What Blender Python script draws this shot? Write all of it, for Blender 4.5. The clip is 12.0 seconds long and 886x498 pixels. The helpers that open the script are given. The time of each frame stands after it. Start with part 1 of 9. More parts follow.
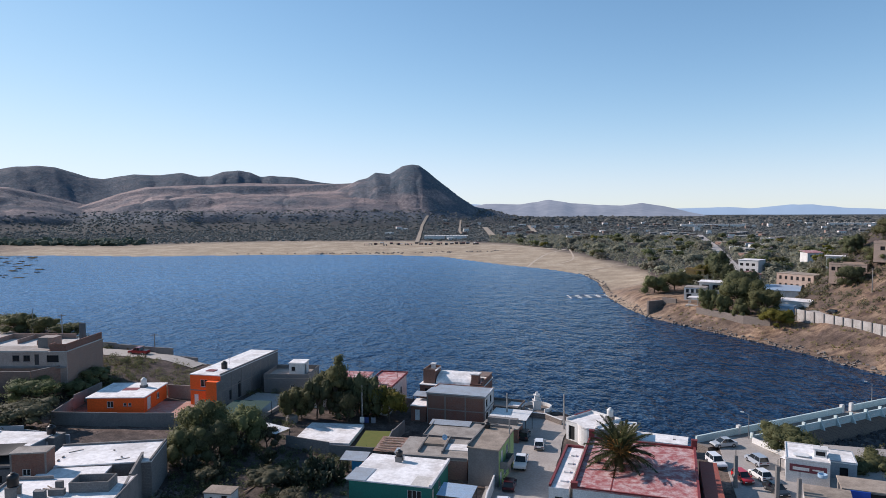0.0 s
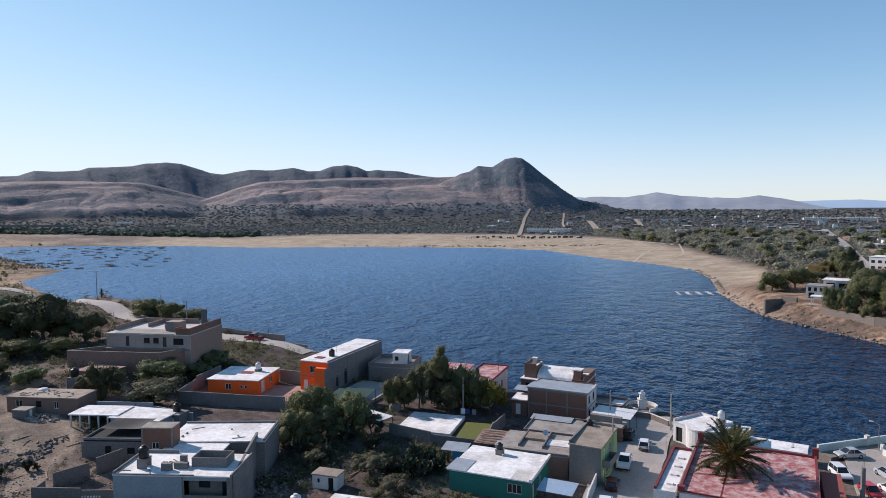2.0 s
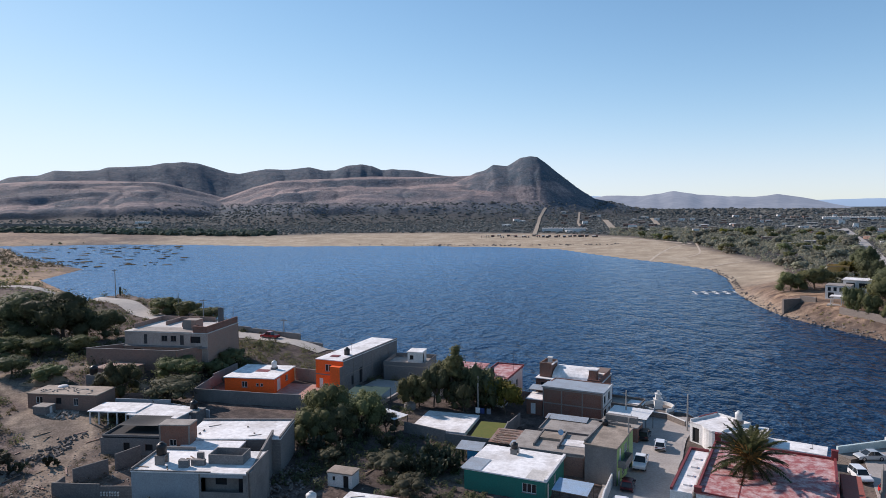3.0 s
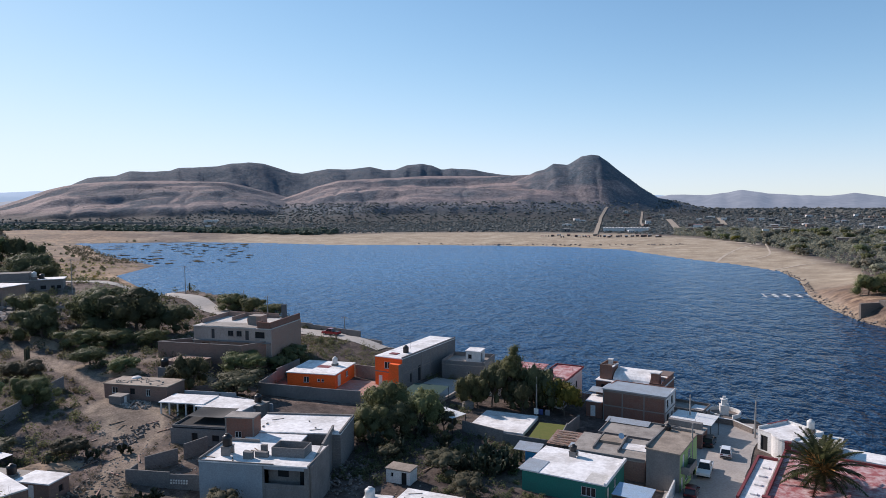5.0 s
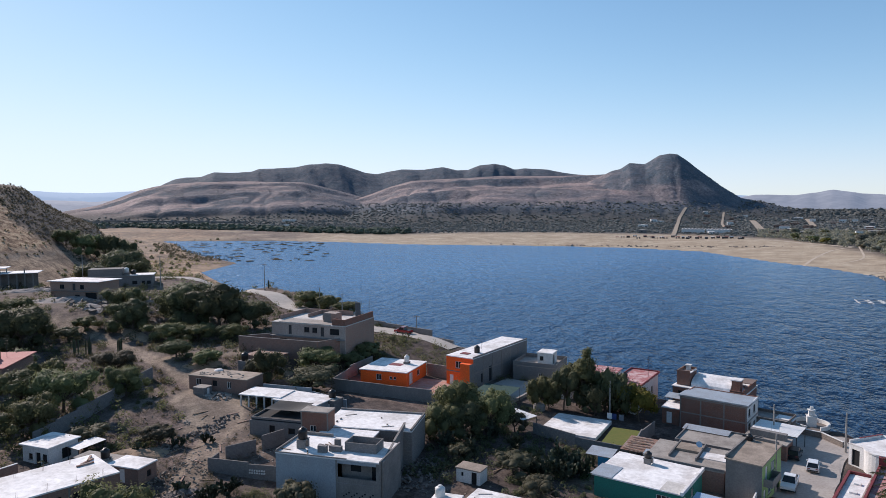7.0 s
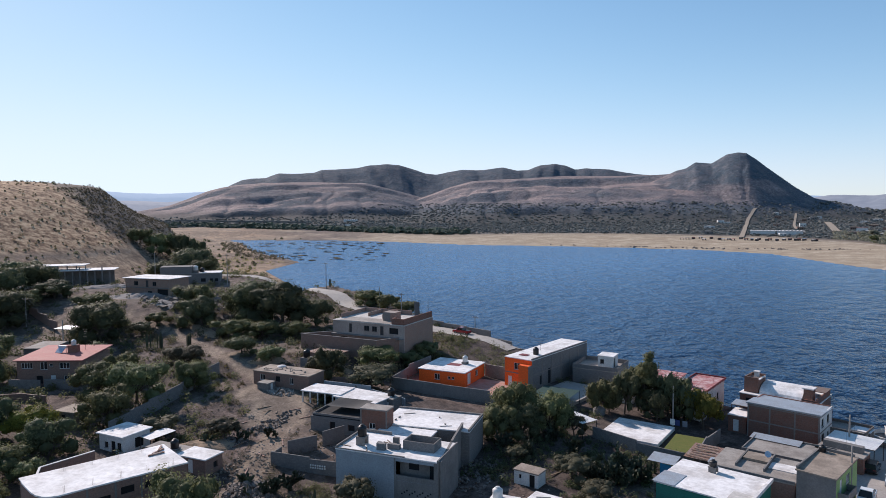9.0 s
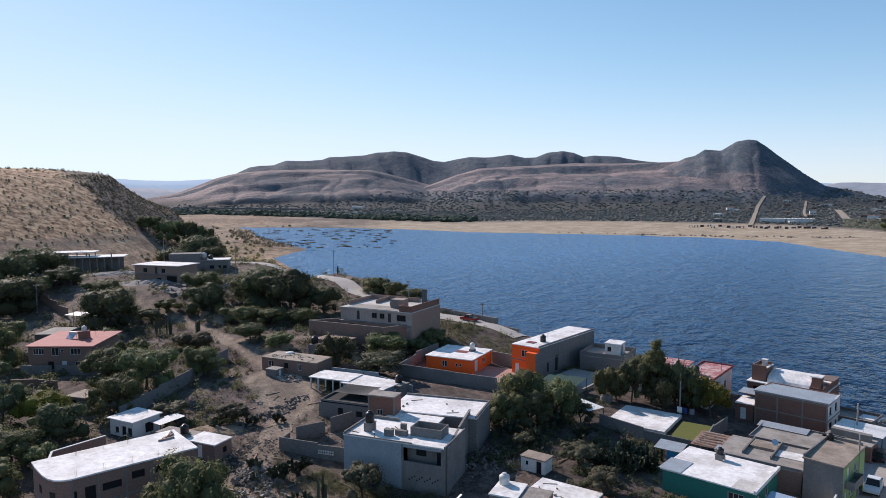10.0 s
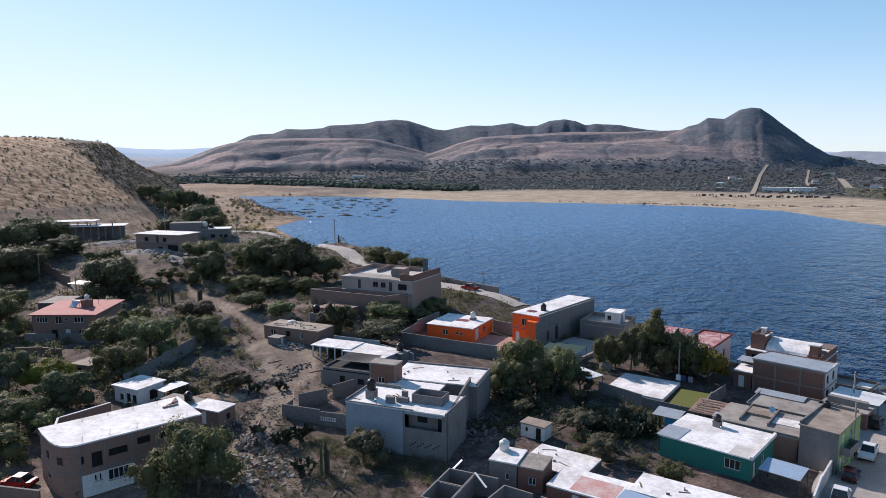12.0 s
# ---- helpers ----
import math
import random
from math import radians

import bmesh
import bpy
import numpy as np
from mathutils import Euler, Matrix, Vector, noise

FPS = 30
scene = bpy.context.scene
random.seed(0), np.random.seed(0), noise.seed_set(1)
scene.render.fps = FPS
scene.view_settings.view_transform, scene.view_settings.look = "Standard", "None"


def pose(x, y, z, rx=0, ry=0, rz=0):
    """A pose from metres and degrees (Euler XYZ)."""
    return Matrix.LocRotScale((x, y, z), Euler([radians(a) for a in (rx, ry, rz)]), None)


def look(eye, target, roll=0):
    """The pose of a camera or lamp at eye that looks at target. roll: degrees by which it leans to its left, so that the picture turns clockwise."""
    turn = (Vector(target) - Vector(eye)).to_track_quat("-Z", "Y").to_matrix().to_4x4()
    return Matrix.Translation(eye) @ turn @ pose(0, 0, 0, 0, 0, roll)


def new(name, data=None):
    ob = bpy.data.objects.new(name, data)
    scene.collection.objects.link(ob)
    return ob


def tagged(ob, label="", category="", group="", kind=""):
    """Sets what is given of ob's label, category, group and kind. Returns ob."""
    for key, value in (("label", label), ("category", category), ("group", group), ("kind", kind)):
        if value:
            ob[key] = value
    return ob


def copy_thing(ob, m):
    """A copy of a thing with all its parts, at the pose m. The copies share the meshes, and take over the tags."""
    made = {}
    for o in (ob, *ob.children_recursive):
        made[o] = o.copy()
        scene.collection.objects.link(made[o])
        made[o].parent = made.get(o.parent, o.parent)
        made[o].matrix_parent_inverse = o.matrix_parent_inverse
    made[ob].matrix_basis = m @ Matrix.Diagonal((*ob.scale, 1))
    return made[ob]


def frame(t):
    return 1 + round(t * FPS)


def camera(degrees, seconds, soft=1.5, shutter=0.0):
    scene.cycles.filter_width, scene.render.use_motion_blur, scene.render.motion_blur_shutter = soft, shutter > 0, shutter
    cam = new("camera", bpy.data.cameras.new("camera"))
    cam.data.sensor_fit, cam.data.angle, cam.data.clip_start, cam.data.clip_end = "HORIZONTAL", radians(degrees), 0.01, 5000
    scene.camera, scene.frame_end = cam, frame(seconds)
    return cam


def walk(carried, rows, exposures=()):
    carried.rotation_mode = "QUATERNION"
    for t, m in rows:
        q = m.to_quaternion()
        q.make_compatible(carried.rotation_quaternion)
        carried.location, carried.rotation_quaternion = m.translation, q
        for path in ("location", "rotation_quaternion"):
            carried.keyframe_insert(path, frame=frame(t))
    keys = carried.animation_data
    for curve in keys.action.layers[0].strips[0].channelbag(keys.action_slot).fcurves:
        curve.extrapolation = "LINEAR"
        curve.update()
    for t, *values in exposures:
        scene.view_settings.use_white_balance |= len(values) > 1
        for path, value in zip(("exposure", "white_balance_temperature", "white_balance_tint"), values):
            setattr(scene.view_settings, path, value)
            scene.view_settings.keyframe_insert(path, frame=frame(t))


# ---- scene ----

# camera: it hangs still over the town and turns to the left, then tips down
EYE = (0.0, 0.0, 44.0)
cam = camera(66.67, 12.0, 0.65)
TURNS = [
    (0.0, 0.01, -3.26, 0.33), (0.5, 0.01, -3.474, 0.33), (1.0, 2.75, -3.587, 0.37), (1.5, 6.25, -3.70, 0.38), (2.0, 8.68, -3.785, 0.40),
    (2.5, 9.08, -3.833, 0.42), (3.0, 9.95, -3.857, 0.44), (5.0, 14.97, -3.886, 0.43), (5.5, 16.44, -3.88, 0.41), (6.0, 17.99, -3.875, 0.40),
    (6.5, 19.56, -3.85, 0.38), (7.0, 21.11, -3.835, 0.36), (9.0, 26.14, -3.77, 0.32), (9.5, 26.77, -4.116, 0.29), (10.0, 26.78, -4.835, 0.28),
    (10.5, 26.79, -5.56, 0.28), (11.0, 26.82, -6.275, 0.27), (11.5, 26.84, -6.995, 0.27), (12.0, 26.86, -7.463, 0.27),
]
walk(cam, [(t, pose(*EYE, 90 + pitch, roll, yaw)) for t, yaw, pitch, roll in TURNS], [(0.0, 0.04, 6500, 12.5), (7.0, 0.04, 6500, 12.5), (9.0, 0.01, 6500, 12.5), (10.5, 0.06, 6500, 12.5), (12.0, 0.13, 6500, 12.5)])

# light: a clear winter afternoon, the sun ahead and to the left
SUN_AZ, SUN_EL = math.atan2(-2.18, 0.95), radians(31)
world = bpy.data.worlds.new("world")
scene.world = world
world.use_nodes = True
wn, wl = world.node_tree.nodes, world.node_tree.links
sky = wn.new("ShaderNodeTexSky")
sky.sky_type, sky.sun_disc = "NISHITA", False
sky.sun_elevation, sky.sun_rotation = SUN_EL, SUN_AZ
sky.altitude, sky.air_density, sky.dust_density, sky.ozone_density = 300.0, 0.75, 0.1, 0.8
wn["Background"].inputs["Strength"].default_value = 0.15
# the clear highland sky is cooler and greener than the model's: red falls off faster, green leans to blue
split, join = wn.new("ShaderNodeSeparateColor"), wn.new("ShaderNodeCombineColor")
wl.new(sky.outputs["Color"], split.inputs[0])


def sky_math(op, a, b):
    n = wn.new("ShaderNodeMath")
    n.operation = op
    for i, v in enumerate((a, b)):
        if isinstance(v, float):
            n.inputs[i].default_value = v
        else:
            wl.new(v, n.inputs[i])
    return n.outputs[0]


red = sky_math("MULTIPLY", sky_math("POWER", sky_math("MULTIPLY", split.outputs[0], 0.15), 1.1), 6.9)
green = sky_math("ADD", sky_math("MULTIPLY", split.outputs[1], 0.92), sky_math("MULTIPLY", split.outputs[2], 0.105))


def soft_top(v, top):
    """The glare near the sun and the horizon levels off softly below the given radiance."""
    k = sky_math("POWER", sky_math("DIVIDE", v, top / 0.15), 3.0)
    return sky_math("MULTIPLY", v, sky_math("POWER", sky_math("ADD", k, 1.0), -0.3333))


wl.new(soft_top(red, 0.84), join.inputs[0])
wl.new(soft_top(green, 1.0), join.inputs[1])
wl.new(soft_top(sky_math("MULTIPLY", split.outputs[2], 1.14), 1.15), join.inputs[2])
wl.new(join.outputs[0], wn["Background"].inputs["Color"])
sun_data = bpy.data.lights.new("sun", "SUN")
sun_data.energy, sun_data.angle, sun_data.color = 5.0, radians(0.55), (1.0, 0.885, 0.82)
sun = new("sun", sun_data)
sun.matrix_world = look((0, 0, 0), (-math.sin(SUN_AZ) * math.cos(SUN_EL), -math.cos(SUN_AZ) * math.cos(SUN_EL), -math.sin(SUN_EL)))


# ---------------------------------------------------------------- materials
def material(name):
    m = bpy.data.materials.new(name)
    m.use_nodes = True
    nt = m.node_tree
    return m, nt, nt.nodes, nt.links, nt.nodes["Principled BSDF"]


def ramp(nodes, stops):
    r = nodes.new("ShaderNodeValToRGB")
    el = r.color_ramp.elements
    while len(el) < len(stops):
        el.new(0.5)
    for e, (p, c) in zip(el, stops):
        e.position, e.color = p, (*c, 1) if len(c) == 3 else c
    return r


def noise_node(nodes, links, vec, scale, detail=4, rough=0.55):
    n = nodes.new("ShaderNodeTexNoise")
    n.inputs["Scale"].default_value, n.inputs["Detail"].default_value, n.inputs["Roughness"].default_value = scale, detail, rough
    if vec is not None:
        links.new(vec, n.inputs["Vector"])
    return n.outputs["Fac"]


def mixed(nodes, links, fac, a, b, kind="MIX"):
    x = nodes.new("ShaderNodeMix")
    x.data_type, x.blend_type = "RGBA", kind
    for sock, v in ((x.inputs["Factor"], fac), (x.inputs["A"], a), (x.inputs["B"], b)):
        if isinstance(v, (int, float)):
            sock.default_value = v
        elif isinstance(v, tuple):
            sock.default_value = (*v, 1)
        else:
            links.new(v, sock)
    return x.outputs["Result"]


def maths(nodes, links, op, a, b=None, c=None, clamp=False):
    x = nodes.new("ShaderNodeMath")
    x.operation, x.use_clamp = op, clamp
    for i, v in enumerate((a, b, c)):
        if v is None:
            continue
        if isinstance(v, (int, float)):
            x.inputs[i].default_value = v
        else:
            links.new(v, x.inputs[i])
    return x.outputs[0]


def bumped(nodes, links, bsdf, height, strength, dist):
    b = nodes.new("ShaderNodeBump")
    b.inputs["Strength"].default_value, b.inputs["Distance"].default_value = strength, dist
    links.new(height, b.inputs["Height"])
    links.new(b.outputs["Normal"], bsdf.inputs["Normal"])


def paint(name, col, rough=0.8, stain=(0.25, 0.22, 0.19), amount=0.35, coarse=0.35, fine=6.0, metal=0.0, bump=0.15, streak=False):
    """Weathered render, paint, concrete or metal: blotches, fine grain and, on walls, streaks that run down."""
    m, nt, n, l, b = material(name)
    pos = n.new("ShaderNodeNewGeometry").outputs["Position"]
    big = noise_node(n, l, pos, coarse, 9, 0.68)
    small = noise_node(n, l, pos, fine, 3)
    blot = ramp(n, [(0.42, (0, 0, 0)), (0.62, (1, 1, 1))])
    l.new(big, blot.inputs[0])
    f = maths(n, l, "MULTIPLY", blot.outputs[0], amount)
    if streak:
        mp = n.new("ShaderNodeMapping")
        mp.inputs["Scale"].default_value = (2.2, 2.2, 0.18)
        l.new(pos, mp.inputs["Vector"])
        st = ramp(n, [(0.5, (0, 0, 0)), (0.75, (1, 1, 1))])
        l.new(noise_node(n, l, mp.outputs[0], 1.0, 4), st.inputs[0])
        f = maths(n, l, "MAXIMUM", f, maths(n, l, "MULTIPLY", st.outputs[0], amount * 0.9))
    c = mixed(n, l, f, col, stain)
    gr = ramp(n, [(0.3, (0.82, 0.82, 0.82)), (0.7, (1.08, 1.08, 1.08))])
    l.new(small, gr.inputs[0])
    c = mixed(n, l, 1.0, c, gr.outputs[0], "MULTIPLY")
    l.new(c, b.inputs["Base Color"])
    b.inputs["Roughness"].default_value, b.inputs["Metallic"].default_value = rough, metal
    if bump:
        bumped(n, l, b, small, bump, 0.03)
    return m


def masonry(name, c1, c2, mortar, bw, bh, rough=0.9, joint=0.012, amount=0.4, stain=(0.2, 0.17, 0.15)):
    """Coursed brick or block: the courses follow the wall's own length and height."""
    m, nt, n, l, b = material(name)
    co = n.new("ShaderNodeTexCoord").outputs["Object"]
    sep = n.new("ShaderNodeSeparateXYZ")
    l.new(co, sep.inputs[0])
    cmb = n.new("ShaderNodeCombineXYZ")
    l.new(maths(n, l, "ADD", sep.outputs[0], sep.outputs[1]), cmb.inputs[0])
    l.new(sep.outputs[2], cmb.inputs[1])
    br = n.new("ShaderNodeTexBrick")
    l.new(cmb.outputs[0], br.inputs["Vector"])
    for k, v in (("Color1", c1), ("Color2", c2), ("Mortar", mortar)):
        br.inputs[k].default_value = (*v, 1)
    for k, v in (("Scale", 1.0), ("Mortar Size", joint), ("Brick Width", bw), ("Row Height", bh), ("Bias", 0.0)):
        br.inputs[k].default_value = v
    big = ramp(n, [(0.4, (0, 0, 0)), (0.75, (1, 1, 1))])
    l.new(noise_node(n, l, co, 0.5, 5, 0.65), big.inputs[0])
    c = mixed(n, l, maths(n, l, "MULTIPLY", big.outputs[0], amount), br.outputs["Color"], stain)
    gr = ramp(n, [(0.25, (0.75, 0.75, 0.75)), (0.75, (1.12, 1.12, 1.12))])
    l.new(noise_node(n, l, co, 5.0, 4), gr.inputs[0])
    l.new(mixed(n, l, 1.0, c, gr.outputs[0], "MULTIPLY"), b.inputs["Base Color"])
    b.inputs["Roughness"].default_value = rough
    bumped(n, l, b, br.outputs["Fac"], -0.4, 0.012)
    return m


def leafy(name, dark, light, rough=0.65):
    """Leaves: each clump takes its own tone between two greens."""
    m, nt, n, l, b = material(name)
    g = n.new("ShaderNodeNewGeometry")
    r = ramp(n, [(0.0, dark), (1.0, light)])
    l.new(g.outputs["Random Per Island"], r.inputs[0])
    o = n.new("ShaderNodeObjectInfo")
    hs = n.new("ShaderNodeHueSaturation")
    l.new(r.outputs[0], hs.inputs["Color"])
    l.new(maths(n, l, "MULTIPLY_ADD", o.outputs["Random"], 0.05, 0.475), hs.inputs["Hue"])
    l.new(maths(n, l, "MULTIPLY_ADD", o.outputs["Random"], 0.5, 0.75), hs.inputs["Value"])
    l.new(hs.outputs[0], b.inputs["Base Color"])
    b.inputs["Roughness"].default_value = rough
    b.inputs["Specular IOR Level"].default_value = 0.2
    tl, mx = n.new("ShaderNodeBsdfTranslucent"), n.new("ShaderNodeMixShader")
    l.new(hs.outputs[0], tl.inputs["Color"])
    mx.inputs["Fac"].default_value = 0.5
    l.new(b.outputs[0], mx.inputs[1])
    l.new(tl.outputs[0], mx.inputs[2])
    l.new(mx.outputs[0], n["Material Output"].inputs["Surface"])
    return m


def plain(name, col, rough=0.5, metal=0.0, emit=0.0, alpha=1.0):
    m, nt, n, l, b = material(name)
    pos = n.new("ShaderNodeNewGeometry").outputs["Position"]
    gr = ramp(n, [(0.3, tuple(c * 0.85 for c in col)), (0.7, tuple(min(1, c * 1.1) for c in col))])
    l.new(noise_node(n, l, pos, 3.0, 4), gr.inputs[0])
    l.new(gr.outputs[0], b.inputs["Base Color"])
    b.inputs["Roughness"].default_value, b.inputs["Metallic"].default_value = rough, metal
    return m


def glassy(name, col=(0.02, 0.025, 0.03)):
    m, nt, n, l, b = material(name)
    b.inputs["Base Color"].default_value = (*col, 1)
    b.inputs["Roughness"].default_value = 0.08
    return m


def carpaint(name, col):
    m, nt, n, l, b = material(name)
    b.inputs["Base Color"].default_value = (*col, 1)
    b.inputs["Roughness"].default_value = 0.3
    b.inputs["Coat Weight"].default_value = 0.6
    b.inputs["Coat Roughness"].default_value = 0.05
    return m


WHITE_ROOF = paint("limewashed_roof", (0.88, 0.86, 0.845), 0.85, (0.44, 0.40, 0.37), 0.6, 0.3, 1.6)
GREY_ROOF = paint("cement_roof", (0.36, 0.325, 0.29), 0.9, (0.16, 0.135, 0.12), 0.65, 0.35, 4.0)
PALE_ROOF = paint("pale_cement_roof", (0.60, 0.57, 0.53), 0.9, (0.36, 0.33, 0.3), 0.55, 0.4, 3.0)
TAN_ROOF = paint("dusty_cement_roof", (0.38, 0.31, 0.25), 0.9, (0.17, 0.135, 0.105), 0.7, 0.4, 4.0)
RED_ROOF = paint("worn_red_roof", (0.36, 0.10, 0.10), 0.75, (0.64, 0.5, 0.48), 0.85, 0.8, 4.0)
SALMON_ROOF = paint("salmon_tile_roof", (0.42, 0.125, 0.11), 0.8, (0.45, 0.22, 0.19), 0.4, 0.5, 5.0)
CONCRETE = paint("raw_concrete", (0.225, 0.21, 0.2), 0.9, (0.13, 0.12, 0.115), 0.5, 0.4, 5.0, streak=True)
DARK_CONCRETE = paint("stained_concrete", (0.23, 0.215, 0.205), 0.9, (0.12, 0.11, 0.105), 0.5, 0.5, 5.0, streak=True)
BLOCK = masonry("concrete_block", (0.225, 0.215, 0.212), (0.18, 0.172, 0.17), (0.14, 0.135, 0.13), 0.4, 0.2, amount=0.4)
BRICK = masonry("red_brick", (0.27, 0.10, 0.062), (0.19, 0.07, 0.046), (0.2, 0.14, 0.115), 0.26, 0.08)
PINK_BRICK = masonry("pale_brick", (0.36, 0.205, 0.15), (0.29, 0.165, 0.12), (0.34, 0.28, 0.245), 0.26, 0.08)
BANK_BRICK = masonry("pink_clay_brick", (0.52, 0.36, 0.275), (0.45, 0.31, 0.24), (0.46, 0.38, 0.33), 0.26, 0.08)
ADOBE = masonry("adobe_block", (0.30, 0.172, 0.132), (0.24, 0.138, 0.108), (0.25, 0.18, 0.15), 0.4, 0.14)
STONE = masonry("rubble_stone", (0.2, 0.165, 0.14), (0.13, 0.11, 0.1), (0.23, 0.2, 0.18), 0.5, 0.3, joint=0.03)
PALE_WALL = paint("pale_blue_grey_render", (0.33, 0.37, 0.41), 0.85, (0.25, 0.25, 0.25), 0.3, 0.4, 6.0, streak=True)
WHITE_WALL = paint("white_render", (0.74, 0.73, 0.71), 0.85, (0.42, 0.39, 0.35), 0.35, 0.4, 6.0, streak=True)
ORANGE_WALL = paint("orange_render", (0.95, 0.13, 0.014), 0.75, (0.8, 0.12, 0.02), 0.3, 0.5, 6.0)
TEAL_WALL = paint("teal_render", (0.02, 0.20, 0.155), 0.8, (0.04, 0.16, 0.13), 0.4, 0.5, 6.0, streak=True)
LIME_WALL = paint("lime_green_render", (0.28, 0.44, 0.17), 0.8, (0.25, 0.3, 0.16), 0.4, 0.5, 6.0, streak=True)
BLUE_WALL = paint("sky_blue_render", (0.35, 0.52, 0.68), 0.8, (0.3, 0.38, 0.45), 0.3, 0.5, 6.0)
YELLOW_WALL = paint("ochre_render", (0.62, 0.36, 0.12), 0.8, (0.4, 0.26, 0.13), 0.3, 0.5, 6.0)
RED_TRIM = paint("maroon_paint", (0.22, 0.035, 0.035), 0.6, (0.16, 0.04, 0.04), 0.4, 0.8, 6.0)
TERRACE = paint("terracotta_floor", (0.42, 0.2, 0.15), 0.8, (0.48, 0.36, 0.32), 0.6, 0.8, 4.0)
SHEET = paint("zinc_sheet", (0.42, 0.46, 0.50), 0.5, (0.30, 0.27, 0.25), 0.4, 0.7, 5.0, metal=0.25)
BLUE_SHEET = paint("blue_sheet", (0.34, 0.46, 0.60), 0.5, (0.36, 0.38, 0.4), 0.4, 0.7, 5.0, metal=0.1)
RUSTY = paint("rusty_sheet", (0.27, 0.15, 0.11), 0.8, (0.36, 0.32, 0.3), 0.6, 1.2, 5.0, metal=0.1)
PAVING = paint("pale_street_concrete", (0.40, 0.365, 0.335), 0.9, (0.27, 0.24, 0.22), 0.45, 0.22, 3.0)
DAM_PAINT = paint("pale_turquoise_paint", (0.58, 0.68, 0.67), 0.7, (0.38, 0.46, 0.46), 0.35, 0.4, 5.0)
# near-black: the darkness of unlit rooms and holes, put into a colour
DARK = plain("interior_shade", (0.012, 0.012, 0.014), 0.9)
CAST = paint("cast_concrete", (0.25, 0.22, 0.2), 0.9, (0.15, 0.13, 0.12), 0.4, 0.5, 5.0)
FRAME_WHITE = plain("white_metal", (0.7, 0.7, 0.69), 0.5)
FRAME_DARK = plain("dark_iron", (0.05, 0.05, 0.055), 0.55, 0.3)
GLASS = glassy("window_glass")
BLACK_PLASTIC = plain("black_plastic", (0.014, 0.014, 0.016), 0.45)
WHITE_PLASTIC = plain("white_plastic", (0.62, 0.62, 0.6), 0.5)
WOOD = paint("weathered_timber", (0.24, 0.17, 0.115), 0.85, (0.13, 0.095, 0.07), 0.5, 1.0, 9.0)
BARK = paint("bark", (0.13, 0.10, 0.078), 0.95, (0.07, 0.055, 0.045), 0.6, 2.0, 12.0)
RUBBER = plain("rubber", (0.015, 0.015, 0.016), 0.85)
CHROME = plain("steel", (0.5, 0.5, 0.52), 0.3, 0.9)
POLE_CONC = paint("pole_concrete", (0.33, 0.31, 0.29), 0.9, (0.2, 0.19, 0.18), 0.4, 1.0, 8.0)
LEAF_DARK = leafy("mesquite_leaf", (0.09, 0.1, 0.054), (0.15, 0.158, 0.084))
LEAF_MID = leafy("pepper_tree_leaf", (0.125, 0.138, 0.066), (0.2, 0.21, 0.1))
LEAF_YELLOW = leafy("yellowing_leaf", (0.12, 0.12, 0.025), (0.25, 0.235, 0.05))
# distance haze is put into these paled leaf tones
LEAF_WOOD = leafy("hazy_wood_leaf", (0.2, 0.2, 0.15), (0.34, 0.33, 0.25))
LEAF_OLIVE = leafy("grey_olive_leaf", (0.10, 0.095, 0.062), (0.15, 0.142, 0.09))
LEAF_DRY = leafy("dry_scrub_leaf", (0.06, 0.05, 0.028), (0.15, 0.125, 0.07))
LEAF_CACTUS = leafy("cactus_skin", (0.055, 0.068, 0.046), (0.115, 0.13, 0.09), 0.5)
LEAF_PALM = leafy("palm_leaf", (0.04, 0.05, 0.024), (0.11, 0.112, 0.05), 0.35)
# grey-blue lift of the haze is painted into the far scrub leaves
LEAF_FAR = leafy("hazed_scrub_leaf", (0.2, 0.215, 0.21), (0.31, 0.315, 0.295), 0.9)
LEAF_GRASS = leafy("shore_grass_leaf", (0.22, 0.2, 0.08), (0.38, 0.34, 0.15))
LEAF_LINE = leafy("far_tree_leaf", (0.095, 0.118, 0.09), (0.16, 0.185, 0.14), 0.8)

# ---------------------------------------------------------------- lie of the land
LAKE = np.array([
    (125, 152), (116, 175), (111, 197), (103, 223), (95, 242), (84, 273), (82, 300), (83, 340), (94, 407), (95, 457),
    (75, 504), (52, 537), (23, 592), (0, 640), (-60, 672), (-143, 682), (-223, 676), (-300, 668), (-400, 690), (-490, 690),
    (-560, 668), (-621, 647), (-568, 612), (-472, 520), (-402, 467), (-372, 448), (-330, 420), (-307, 353), (-235, 292), (-165, 228),
    (-140, 210), (-112, 194), (-78, 174), (-50, 160), (-20, 146), (2, 141), (18, 140), (28, 134), (34, 122), (42, 114),
    (87, 134),
], float)
SPOTS = [
    (42, 100, 4.5), (50, 110, 4.5), (12, 105, 5.2), (18, 128, 4.5), (-8, 88, 5.7), (0, 120, 5.0), (-20, 130, 6.0),
    (-30, 84, 6.4), (-45, 72, 5.7), (-30, 65, 5.4), (-72, 50, 5.7), (-75, 83, 6.5), (-50, 112, 7.0), (-45, 130, 6.8),
    (-66, 118, 7.1), (-93, 103, 8.2), (-95, 130, 10.8), (-75, 160, 9.8), (-118, 118, 10.0), (-117, 178, 12.0),
    (-137, 196, 14.0), (-134, 82, 8.8), (-165, 100, 10.0), (-188, 190, 18.0), (-169, 148, 16.0), (-206, 147, 16.5),
    (0, 40, 6.0), (-60, 15, 6.0), (62, 84, 2.0), (80, 110, -2.0), (110, 120, 1.0), (40, 60, 4.5), (-200, 60, 13.0), (-250, 230, 15.0),
]
